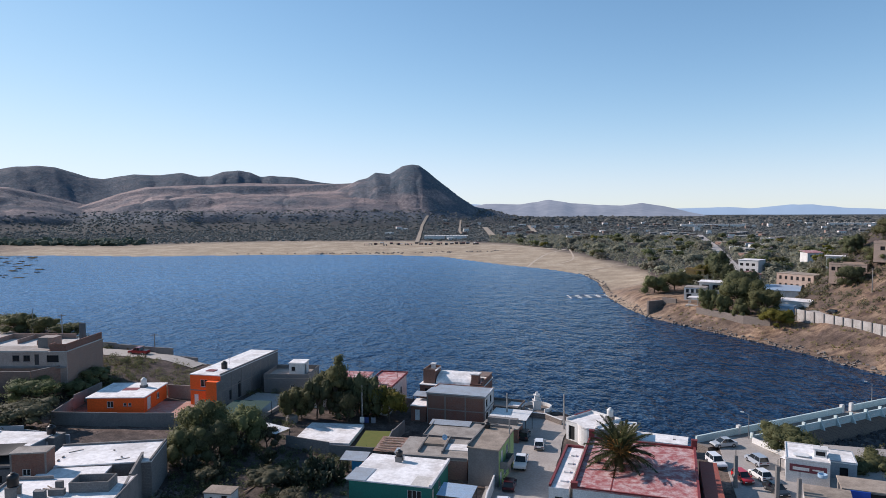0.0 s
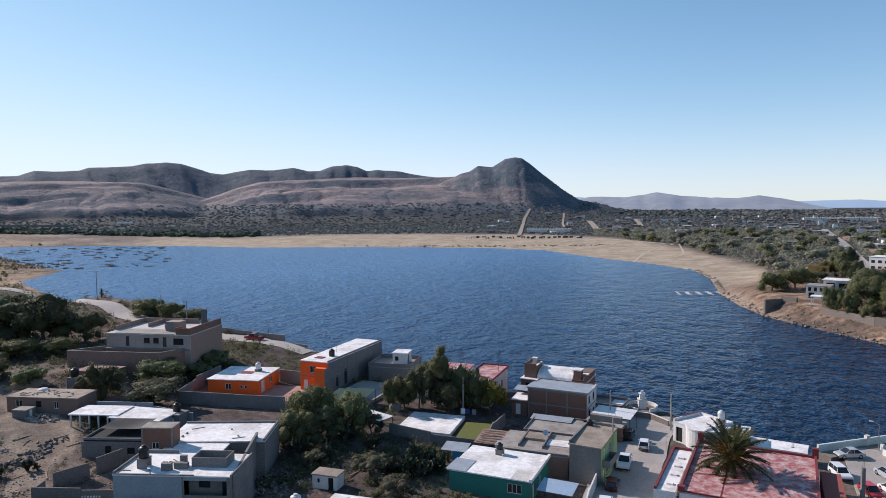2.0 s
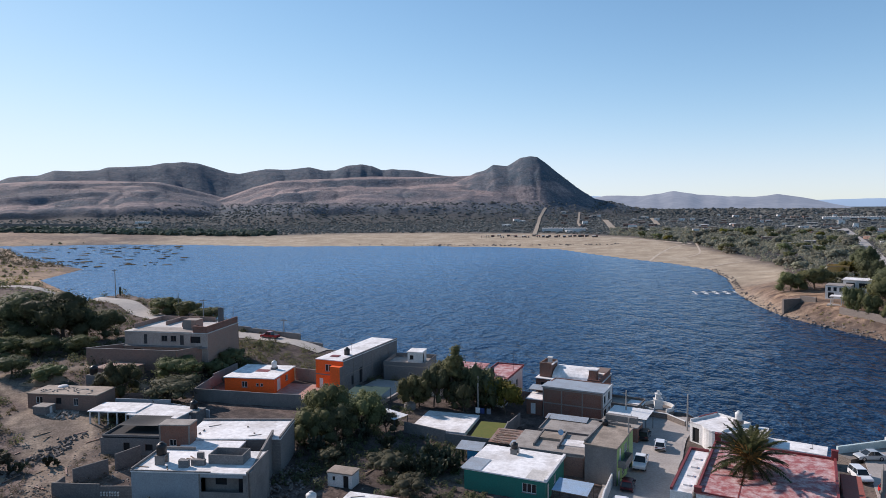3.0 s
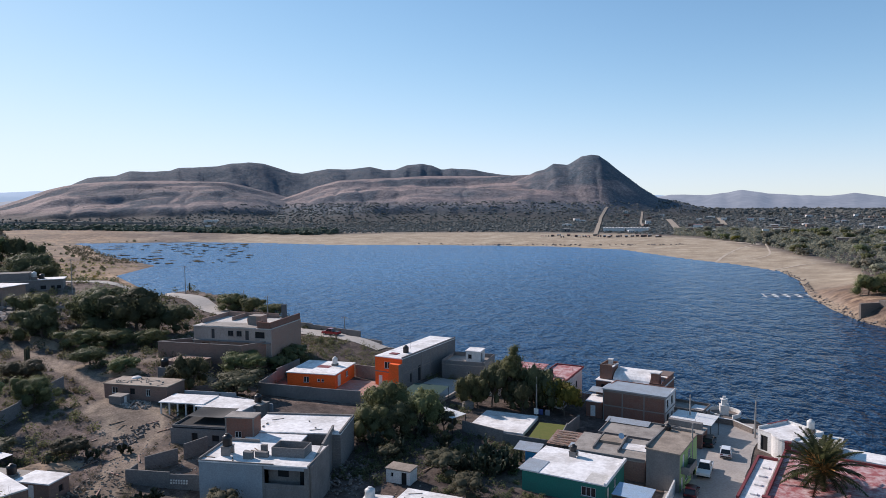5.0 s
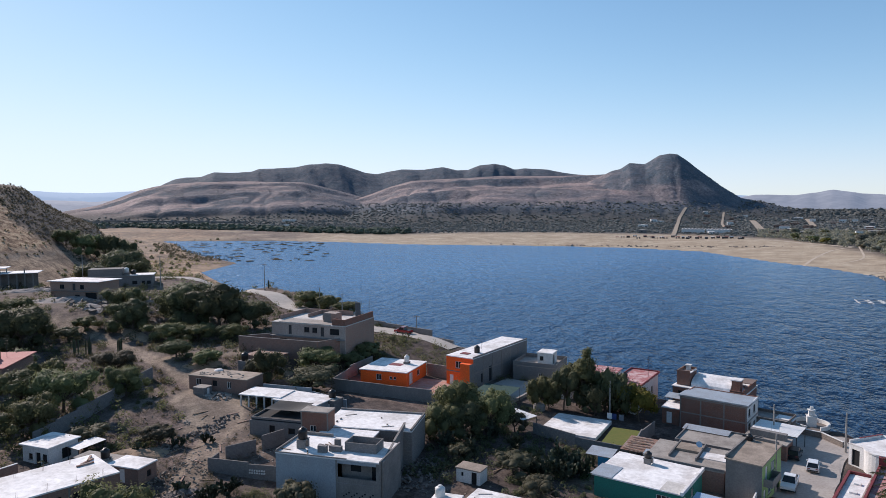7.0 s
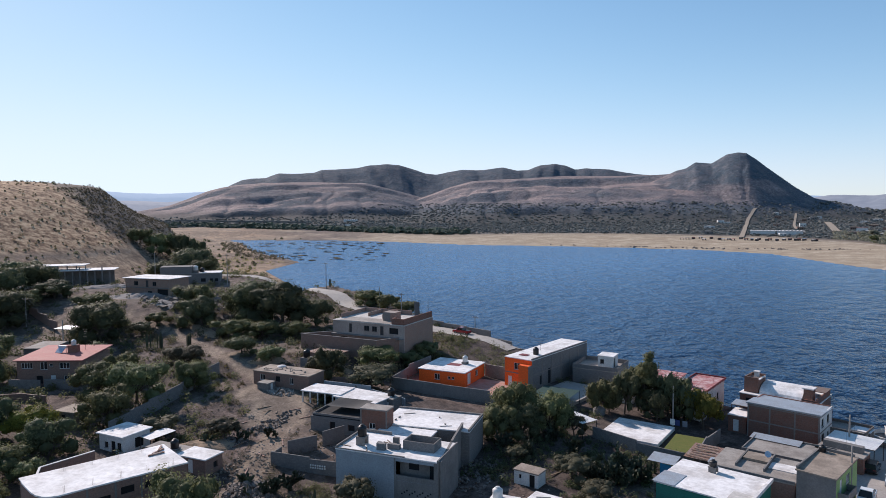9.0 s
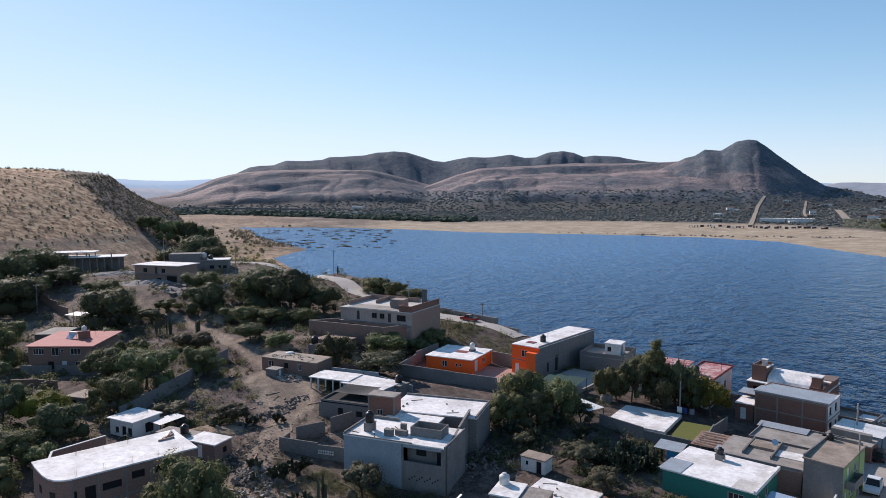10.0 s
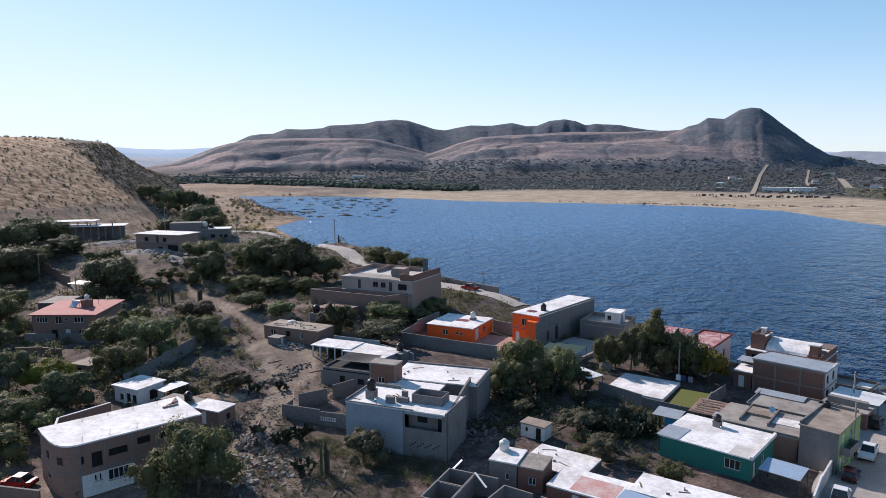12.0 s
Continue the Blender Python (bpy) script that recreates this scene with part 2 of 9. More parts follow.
# crest lines: distance of the crest, run of the near slope, run of the far slope, then (bearing to the left, height)
RANGES = {
    "back": (2700, 620, 900, [(46, 60), (43.6, 121), (42.7, 141), (41.9, 148), (40.8, 150), (39.8, 167), (38.6, 166), (36.9, 173), (36.3, 183), (33.4, 189), (32.3, 200), (30.9, 205), (29.8, 201), (28.7, 186), (27.6, 169), (26.7, 165), (25.8, 174), (24.6, 183), (22.7, 180), (21.1, 189), (19.9, 176), (19, 178), (18, 195), (16.8, 202), (15.9, 195), (15.1, 179), (14.2, 183), (12.3, 176), (11.1, 164), (9.9, 156), (8.5, 149), (5, 110)]),
    "west": (2100, 800, 500, [(54, 6), (50.4, 30), (48.2, 46), (46.9, 64), (46.2, 75), (45.3, 88), (44.3, 98), (42.9, 107), (41, 112), (37, 115), (32.7, 112), (31.4, 102), (29.7, 85), (27.5, 62), (24, 30)]),
    "mesa": (2050, 1000, 500, [(33, 10), (31, 30), (29.7, 45), (28.3, 61), (27, 77), (25.6, 96), (23.7, 114), (21.3, 119), (19, 122), (16.1, 127), (12.3, 125), (9.4, 126), (7.5, 128), (5.9, 122), (2.4, 97), (0.2, 65), (-4, 20)]),
    "peak": (1850, 420, 500, [(10.4, 80), (9.4, 96), (8, 114), (7.1, 128), (6.4, 133), (5.7, 148), (4.5, 144), (3.4, 166), (2.6, 170), (2, 167), (1.3, 151), (0.6, 132), (-0.3, 109), (-1.4, 81), (-2.7, 54), (-4.2, 44), (-5.9, 28), (-8.4, 12), (-11, 4)]),
}
LEFT_HILL = [(110, 66), (75, 62), (59.9, 60.6), (57.8, 60.5), (56.4, 59.9), (54.6, 58.6), (53.5, 57.6), (52.9, 55.3), (52.5, 51.9), (52.1, 48.8), (51.4, 43.7), (50.5, 38.9), (49.3, 34), (48.5, 30.7), (47.9, 24), (47.2, 13), (46.5, 5), (45.8, 0)]
RIGHT_HILL = [(-26, 4), (-28.8, 12), (-31, 27), (-33.3, 38), (-37, 50), (-45, 62), (-60, 66), (-80, 40)]


TRACKS = [
    (2.2, [(-60, 58), (-63, 66), (-66.5, 74), (-71, 82), (-75.5, 92), (-86, 101.5), (-96.5, 107.5), (-106, 112), (-117, 116), (-128, 121), (-150, 128), (-175, 130)]),
    (5.0, [(-76, 90), (-82, 97), (-88, 99)]),
    (1.2, [(-112, 113.5), (-106, 122), (-96, 124)]),
]


def from_tracks(x, y):
    """How far inside the nearest dirt track: below 1 on it."""
    best = np.full(np.shape(x), 99.0)
    for half, line in TRACKS:
        for (ax, ay), (bx, by) in zip(line, line[1:]):
            dx, dy = bx - ax, by - ay
            t = np.clip(((x - ax) * dx + (y - ay) * dy) / (dx * dx + dy * dy), 0, 1)
            best = np.minimum(best, np.hypot(x - ax - t * dx, y - ay - t * dy) / half)
    return best


def hash2(ix, iy, seed):
    v = np.sin(ix * 127.1 + iy * 311.7 + seed * 74.7) * 43758.5453
    return v - np.floor(v)


def vnoise(x, y, seed=0):
    """Smooth value noise, 0 to 1."""
    ix, iy = np.floor(x), np.floor(y)
    fx, fy = x - ix, y - iy
    fx, fy = fx * fx * (3 - 2 * fx), fy * fy * (3 - 2 * fy)
    a, b = hash2(ix, iy, seed), hash2(ix + 1, iy, seed)
    c, d = hash2(ix, iy + 1, seed), hash2(ix + 1, iy + 1, seed)
    return (a * (1 - fx) + b * fx) * (1 - fy) + (c * (1 - fx) + d * fx) * fy


def fbm(x, y, octaves=4, seed=0):
    s, amp, tot = 0, 1.0, 0
    for k in range(octaves):
        s, tot = s + amp * vnoise(x * 2 ** k, y * 2 ** k, seed + k), tot + amp
        amp *= 0.5
    return s / tot


def smooth(a, b, v):
    t = np.clip((v - a) / (b - a), 0, 1)
    return t * t * (3 - 2 * t)


def shore(x, y):
    """Distance to the water's edge: positive on land, negative in the lake."""
    x, y = np.asarray(x, float), np.asarray(y, float)
    best, inside = np.full(x.shape, 1e9), np.zeros(x.shape, bool)
    for (ax, ay), (bx, by) in zip(LAKE, np.roll(LAKE, -1, 0)):
        dx, dy = bx - ax, by - ay
        t = np.clip(((x - ax) * dx + (y - ay) * dy) / (dx * dx + dy * dy), 0, 1)
        best = np.minimum(best, np.hypot(x - ax - t * dx, y - ay - t * dy))
        cross = (ay > y) != (by > y)
        inside ^= cross & (x < (bx - ax) * (y - ay) / (by - ay + 1e-12) + ax)
    return np.where(inside, -best, best)


def crest(table, bearing):
    t = sorted(table)
    return np.interp(bearing, [p[0] for p in t], [p[1] for p in t], left=0, right=0)


def benched(t, x, y, seed):
    """Profile of a tableland's slope: gentle benches with broken scarps between them."""
    u = np.clip(t + 0.3 * (fbm(x / 420, y / 420, 3, seed) - 0.5) * np.clip(4 * t * (1 - t), 0, 1), 0, 1)
    out = 0.60 * (0.5 * u + 0.5 * smooth(0, 1, u))
    for k, (a, part_) in enumerate(((0.34, 0.12), (0.55, 0.15), (0.77, 0.13))):
        s_ = smooth(0.42, 0.58, fbm(x / 300, y / 300, 3, seed + 11 + k))
        out = out + part_ * (s_ * smooth(a, a + 0.055, u) + (1 - s_) * smooth(a - 0.2, a + 0.24, u))
    return out


def meadow_side(x, y, z):
    """Above 0 on the western hill's dry meadow, below 0 on its scrubby shoulder."""
    dist, bearing = np.hypot(x, y), np.degrees(np.arctan2(-x, y))
    return bearing - (54.4 + 65 * (z - 44) / np.maximum(dist, 1.0)) + 3.0 * (fbm(x / 26, y / 26, 4, 8) - 0.5)


def land(x, y):
    """Height of the ground, in metres over the lake."""
    x, y = np.asarray(x, float), np.asarray(y, float)
    dist, bearing = np.hypot(x, y), np.degrees(np.arctan2(-x, y))
    num, den = 0, 0
    for sx, sy, sz in SPOTS:
        w = 1 / ((x - sx) ** 2 + (y - sy) ** 2 + 40.0) ** 1.6
        num, den = num + w * sz, den + w
    town = num / den
    plain_z = 3.5 + 7 * smooth(750, 1700, dist) + 1.2 * fbm(x / 120, y / 120, 3, 5)
    z = town + (plain_z - town) * smooth(250, 420, dist)
    east_bank = smooth(90, 130, x) * smooth(150, 175, y)
    z = z + (4.5 + 2.5 * smooth(180, 330, dist) - z) * east_bank * (1 - smooth(450, 700, dist))
    sway = 0 if np.max(dist) <= 700 else 1.4 * (fbm(x / 260, y / 260, 3, 9) - 0.5)
    for i, (name, (d0, near, far, table)) in enumerate(RANGES.items() if np.max(dist) > 700 else ()):
        t = np.where(dist < d0, 1 - (d0 - dist) / near, 1 - (dist - d0) / far)
        c = crest(table, bearing + sway * np.clip(1 - t, 0, 1))
        prof = smooth(0, 1, t) if name in ("back", "peak") else benched(t, x, y, 40 + i)
        mid = np.clip(prof * (1.02 - prof) * 4, 0, 1)
        gully = (fbm(x / 230 + 7 * i, y / 230, 5, 20 + i) - 0.5) * (0.34, 0.2, 0.18, 0.16)[i] * mid
        # dry stream beds that run down the slopes
        bed = 1 - np.abs(2 * vnoise(bearing / (1.5, 2.0, 2.3, 1.1)[i] + 2.2 * fbm(x / 320, y / 320, 3, 60 + i), dist / 800, 70 + i) - 1)
        gully = gully - (0.07, 0.05, 0.04, 0.025)[i] * bed ** 3 * mid
        z = np.maximum(z, c * np.clip(prof + gully, 0, 1.0))
    for table, d0, near, far in ((LEFT_HILL, 520, 230, 260), (RIGHT_HILL, 330, 120, 200)):
        t = np.where(dist < d0, 1 - (d0 - dist) / near, 1 - (dist - d0) / far * 0.8)
        broad = sum(crest(table, bearing + k) for k in (-3.5, -1.75, 0, 1.75, 3.5)) / 5
        c = broad + (crest(table, bearing) - broad) * smooth(0.7, 0.97, t)
        prof = smooth(-0.1, 1, t)
        rough = 1.2 * (fbm(x / 14, y / 14, 4, 3) - 0.5) * smooth(0.05, 0.3, prof)
        z = np.maximum(z, c * prof + rough)
    d = shore(x, y)
    bank = 7 + 9 * smooth(60, 120, x) + 150 * smooth(330, 560, dist)
    bank = np.where((x < -150) & (dist < 420), 30, bank)
    bank = bank + (30 - bank) * smooth(45, 47, bearing) * (1 - smooth(560, 700, dist))
    k = smooth(0, 1, d / bank)
    small = 0.35 * (fbm(x / 5, y / 5, 3, 1) - 0.5) * (1 - smooth(120, 260, dist))
    return np.where(d > 0, np.minimum(0.05 + d * 0.2, 0.25) + (z - 0.2) * k + small * k, np.maximum(-4.0, d * 0.25))


def g(x, y):
    return float(land(np.array([float(x)]), np.array([float(y)]))[0])


# ---------------------------------------------------------------- building helpers
FOOT, LANES = [], []  # plans of the houses and lines of the roads, which plants keep clear of


def part(name, bm, mat, parent=None, label="", smooth_shade=False):
    """One mesh object; a list of boxes becomes one object for each box."""
    if isinstance(bm, list):
        return [part(name, boxes(d), mat, parent, label) for d in bm][0]
    me = bpy.data.meshes.new(name)
    bm.normal_update()
    bm.to_mesh(me)
    bm.free()
    me.materials.append(mat)
    if smooth_shade:
        me.polygons.foreach_set("use_smooth", [True] * len(me.polygons))
    ob = new(name, me)
    ob.parent = parent
    return tagged(ob, label)


def thing(name, m, label, category, group="", kind=""):
    e = new(name)
    e.empty_display_size = 0.3
    e.matrix_basis = m
    return tagged(e, label, category, group, kind)


def box(bm, x0, x1, y0, y1, z0, z1):
    v = [bm.verts.new((x, y, z)) for z in (z0, z1) for x, y in ((x0, y0), (x1, y0), (x1, y1), (x0, y1))]
    for f in ((3, 2, 1, 0), (4, 5, 6, 7), (0, 1, 5, 4), (1, 2, 6, 5), (2, 3, 7, 6), (3, 0, 4, 7)):
        bm.faces.new([v[i] for i in f])
    return v


def boxes(*dims):
    if len(dims) > 1:
        return list(dims)
    bm = bmesh.new()
    for d in dims:
        box(bm, *d)
    return bm


def tube(bm, a, b, r0, r1, n=8, caps=True):
    """A tapered round bar from a to b."""
    a, b = Vector(a), Vector(b)
    q = (b - a).to_track_quat("Z", "Y")
    rings = []
    for c, r in ((a, r0), (b, r1)):
        rings.append([bm.verts.new(c + q @ Vector((r * math.cos(i * math.tau / n), r * math.sin(i * math.tau / n), 0))) for i in range(n)])
    for i in range(n):
        j = (i + 1) % n
        bm.faces.new((rings[0][i], rings[0][j], rings[1][j], rings[1][i]))
    if caps:
        bm.faces.new(rings[0][::-1])
        bm.faces.new(rings[1])


def lathe(bm, profile, n=20, at=(0, 0, 0)):
    rings = [[bm.verts.new((at[0] + r * math.cos(i * math.tau / n), at[1] + r * math.sin(i * math.tau / n), at[2] + z)) for i in range(n)] for r, z in profile]
    for p, q in zip(rings, rings[1:]):
        for i in range(n):
            j = (i + 1) % n
            bm.faces.new((p[i], p[j], q[j], q[i]))
    bm.faces.new(rings[0][::-1])
    bm.faces.new(rings[-1])


def panel(length, z0, height, th, openings, place, v0=0.0):
    """A wall with real openings, in one closed mesh. place maps (u, v, z) into the house."""
    rd = lambda q: round(q, 4)
    us = sorted({0.0, rd(length), *[rd(o[0]) for o in openings], *[rd(o[0] + o[2]) for o in openings]})
    zs = sorted({rd(z0), rd(height), *[rd(o[1]) for o in openings], *[rd(o[1] + o[3]) for o in openings]})
    us, zs = [u for u in us if 0 <= u <= length + 1e-6], [z for z in zs if z0 - 1e-6 <= z <= height + 1e-6]
    solid = {}
    for i in range(len(us) - 1):
        for k in range(len(zs) - 1):
            um, zm = (us[i] + us[i + 1]) / 2, (zs[k] + zs[k + 1]) / 2
            solid[i, k] = not any(o[0] < um < o[0] + o[2] and o[1] < zm < o[1] + o[3] for o in openings)
    bm, seen = bmesh.new(), {}

    def vert(i, v, k):
        if (i, v, k) not in seen:
            seen[i, v, k] = bm.verts.new(place(us[i], v0 + th * v, zs[k]))
        return seen[i, v, k]

    for (i, k), full in solid.items():
        if not full:
            continue
        bm.faces.new([vert(*q) for q in ((i, 0, k), (i + 1, 0, k), (i + 1, 0, k + 1), (i, 0, k + 1))])
        bm.faces.new([vert(*q) for q in ((i, 1, k), (i, 1, k + 1), (i + 1, 1, k + 1), (i + 1, 1, k))])
        for (di, dk), (p, q) in (((-1, 0), ((i, k), (i, k + 1))), ((1, 0), ((i + 1, k), (i + 1, k + 1))), ((0, -1), ((i, k), (i + 1, k))), ((0, 1), ((i, k + 1), (i + 1, k + 1)))):
            if not solid.get((i + di, k + dk), False):
                bm.faces.new([vert(p[0], 0, p[1]), vert(q[0], 0, q[1]), vert(q[0], 1, q[1]), vert(p[0], 1, p[1])])
    bmesh.ops.recalc_face_normals(bm, faces=bm.faces[:])
    return bm


def side_point(side, w, d):
    return {"f": lambda u, v, z: (u, v, z), "b": lambda u, v, z: (u, d - v, z), "l": lambda u, v, z: (v, u, z), "r": lambda u, v, z: (w - v, u, z)}[side]


def place_side(side, w, d, cell):
    u0, u1, v0, v1, z0, z1 = cell
    if side == "f":
        return (u0, u1, v0, v1, z0, z1)
    if side == "b":
        return (u0, u1, d - v1, d - v0, z0, z1)
    if side == "l":
        return (v0, v1, u0, u1, z0, z1)
    return (w - v1, w - v0, u0, u1, z0, z1)


def opening_fill(house, side, w, d, o, th, frame_mat):
    """Frame, mullions and pane (window), or leaf and frame (door), set back in the wall."""
    u, z, ow, oh, kind = o
    P = lambda *c: place_side(side, w, d, c)
    if kind == "open":
        return
    # a near-black plate closes the opening in place of an unlit room
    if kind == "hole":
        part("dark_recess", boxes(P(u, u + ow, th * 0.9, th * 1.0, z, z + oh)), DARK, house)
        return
    fr = 0.07
    nm = "window" if kind == "win" else "door"
    if kind == "win":
        n = max(1, round(ow / 0.6))
        step = (ow - fr) / n
        lights = [(fr + step * i, fr, step - fr, oh - 2 * fr) for i in range(n)]
        pt = side_point(side, w, d)
        wdw = part("window", panel(ow, 0, oh, th * 0.25, lights, lambda a, v, c: pt(u + a, v, z + c), th * 0.35), frame_mat, house, "window with thin metal bars")
        part("pane", boxes(P(u + fr, u + ow - fr, th * 0.62, th * 0.7, z + fr, z + oh - fr)), GLASS, wdw, "dark glass pane")
        part("sill", boxes(P(u - 0.06, u + ow + 0.06, -0.06, th * 0.3, z - 0.07, z - 0.004)), CONCRETE, wdw, "concrete sill")
    else:
        dr = part("door", boxes(P(u + 0.05, u + ow - 0.05, th * 0.4, th * 0.65, z, z + oh - 0.05)), frame_mat, house, "metal door")
        pt = side_point(side, w, d)
        part("door_frame", panel(ow, 0, oh, th * 0.5, [(0.05, 0, ow - 0.1, oh - 0.05)], lambda a, v, c: pt(u + a, v, z + c), th * 0.3), frame_mat, dr)


def house(name, label, x, y, ang, w, d, z0, h, walls, roof, openings=(), parapet=0.0, parapet_mat=None, over=0.12, frame_mat=None, th=0.2, slab=0.18, belts=(), posts=(), belt_mat=None, category="house", slope=0.0):
    """A flat-roofed house whose front left corner stands at x, y. walls: one material or one for each of f, r, b, l.
    openings: (side, along, height, width, height, kind)."""
    e = thing(name, pose(x, y, z0, 0, 0, ang), label, category)
    mats = walls if isinstance(walls, dict) else {s: walls for s in "frbl"}
    frame_mat = frame_mat or FRAME_WHITE
    FOOT.append((e.matrix_basis.inverted(), w, d))
    for s in "frbl":
        length = w if s in "fb" else d
        ops = [o[1:] for o in openings if o[0] == s]
        pt, inset = side_point(s, w, d), th if s in "lr" else 0.0
        shifted = [(o[0] - inset, *o[1:]) for o in ops]
        part("wall", panel(length - 2 * inset, -1.6, h - slab, th, shifted, lambda a, v, c: pt(a + inset, v, c)), mats[s], e)
        for o in ops:
            opening_fill(e, s, w, d, o, th, frame_mat)
    bm = boxes((-over, w + over, -over, d + over, h - slab, h))
    if slope:
        for v in bm.verts:
            v.co.z += slope * (v.co.y / d)
    bmesh.ops.bevel(bm, geom=bm.edges[:], offset=0.02, segments=1, affect="EDGES")
    part("roof", bm, roof, e)
    if parapet:
        t = 0.15
        part("parapet", boxes((-over, w + over, -over, t - over, h, h + parapet), (-over, w + over, d + over - t, d + over, h, h + parapet), (-over, t - over, t - over, d + over - t, h, h + parapet), (w + over - t, w + over, t - over, d + over - t, h, h + parapet)), parapet_mat or mats["f"], e)
    bmat = belt_mat or CAST
    for bz in belts:
        part("tie_beam", boxes((-0.02, w + 0.02, -0.02, 0, bz, bz + 0.2), (w, w + 0.02, 0, d, bz, bz + 0.2), (-0.02, 0, 0, d, bz, bz + 0.2)), bmat, e, "cast concrete tie beam")
    for s, u in posts:
        L = place_side(s, w, d, (u, u + 0.22, -0.045, 0, -1.2, h - slab))
        part("tie_column", boxes(L), bmat, e, "cast concrete tie column")
    return e


def freestanding_wall(name, label, pts, th, mat, height, cap=None, steps=False, top=None):
    """A wall along a line of (x, y), standing on the ground. It steps down the slope in bays."""
    e = thing(name, Matrix.Identity(4), label, "wall", kind="structure")
    for (ax, ay), (bx, by) in zip(pts, pts[1:]):
        L = math.hypot(bx - ax, by - ay)
        n = max(1, round(L / 5)) if steps else max(1, round(L / 8))
        for i in range(n):
            px, py = ax + (bx - ax) * i / n, ay + (by - ay) * i / n
            qx, qy = ax + (bx - ax) * (i + 1) / n, ay + (by - ay) * (i + 1) / n
            zt = top or max(g(px, py), g(qx, qy)) + height
            foot = zt - min(g(px, py), g(qx, qy)) + 1.0
            o = part("bay", boxes((0, L / n, -th / 2, th / 2, -foot, 0)), mat, e)
            o.matrix_basis = pose(px, py, zt, 0, 0, math.degrees(math.atan2(by - ay, bx - ax)))
            if cap:
                c = part("coping", boxes((-0.01, L / n + 0.01, -th / 2 - 0.04, th / 2 + 0.04, 0.0, 0.08)), cap, e)
                c.matrix_basis = o.matrix_basis.copy()
    return e


def ribbon(name, label, pts, width, mat, lift=0.1, category="road"):
    """A road or path laid on the ground along a smoothed line."""
    bm = bmesh.new()
    P = [Vector((*p, 0)) for p in pts]
    line = []
    for i in range(len(P) - 1):
        a, b, c, d = P[max(i - 1, 0)], P[i], P[i + 1], P[min(i + 2, len(P) - 1)]
        n = max(2, int((c - b).length / 2.0))
        for k in range(n):
            t = k / n
            line.append(0.5 * ((2 * b) + (c - a) * t + (2 * a - 5 * b + 4 * c - d) * t * t + (3 * b - a - 3 * c + d) * t ** 3))
    line.append(P[-1])
    LANES.append((np.array([(p.x, p.y) for p in line[::2]]), width / 2))
    ctr = np.array([(p.x, p.y) for p in line])
    tan = np.gradient(ctr, axis=0)
    tan /= np.linalg.norm(tan, axis=1)[:, None] + 1e-9
    side = np.stack([-tan[:, 1], tan[:, 0]], 1)
    pts_ = []
    for k in range(5):
        wob = 0.12 * width * (fbm(ctr[:, 0] / 6 + k, ctr[:, 1] / 6, 2, 4) - 0.5) if k in (0, 4) else np.zeros(len(ctr))
        pts_.append(ctr + side * ((k / 4 - 0.5) * width + wob)[:, None])
    grid = np.stack(pts_, 1)
    heights = land(grid[..., 0].ravel(), grid[..., 1].ravel()).reshape(grid.shape[:2]) + lift
    rows = [[bm.verts.new((*grid[i, k], heights[i, k])) for k in range(5)] for i in range(len(ctr))]
    for a, b in zip(rows, rows[1:]):
        for k in range(4):
            bm.faces.new((a[k], a[k + 1], b[k + 1], b[k]))
    o = part(name, bm, mat, None, label, True)
    return tagged(o, label, category, kind="structure")


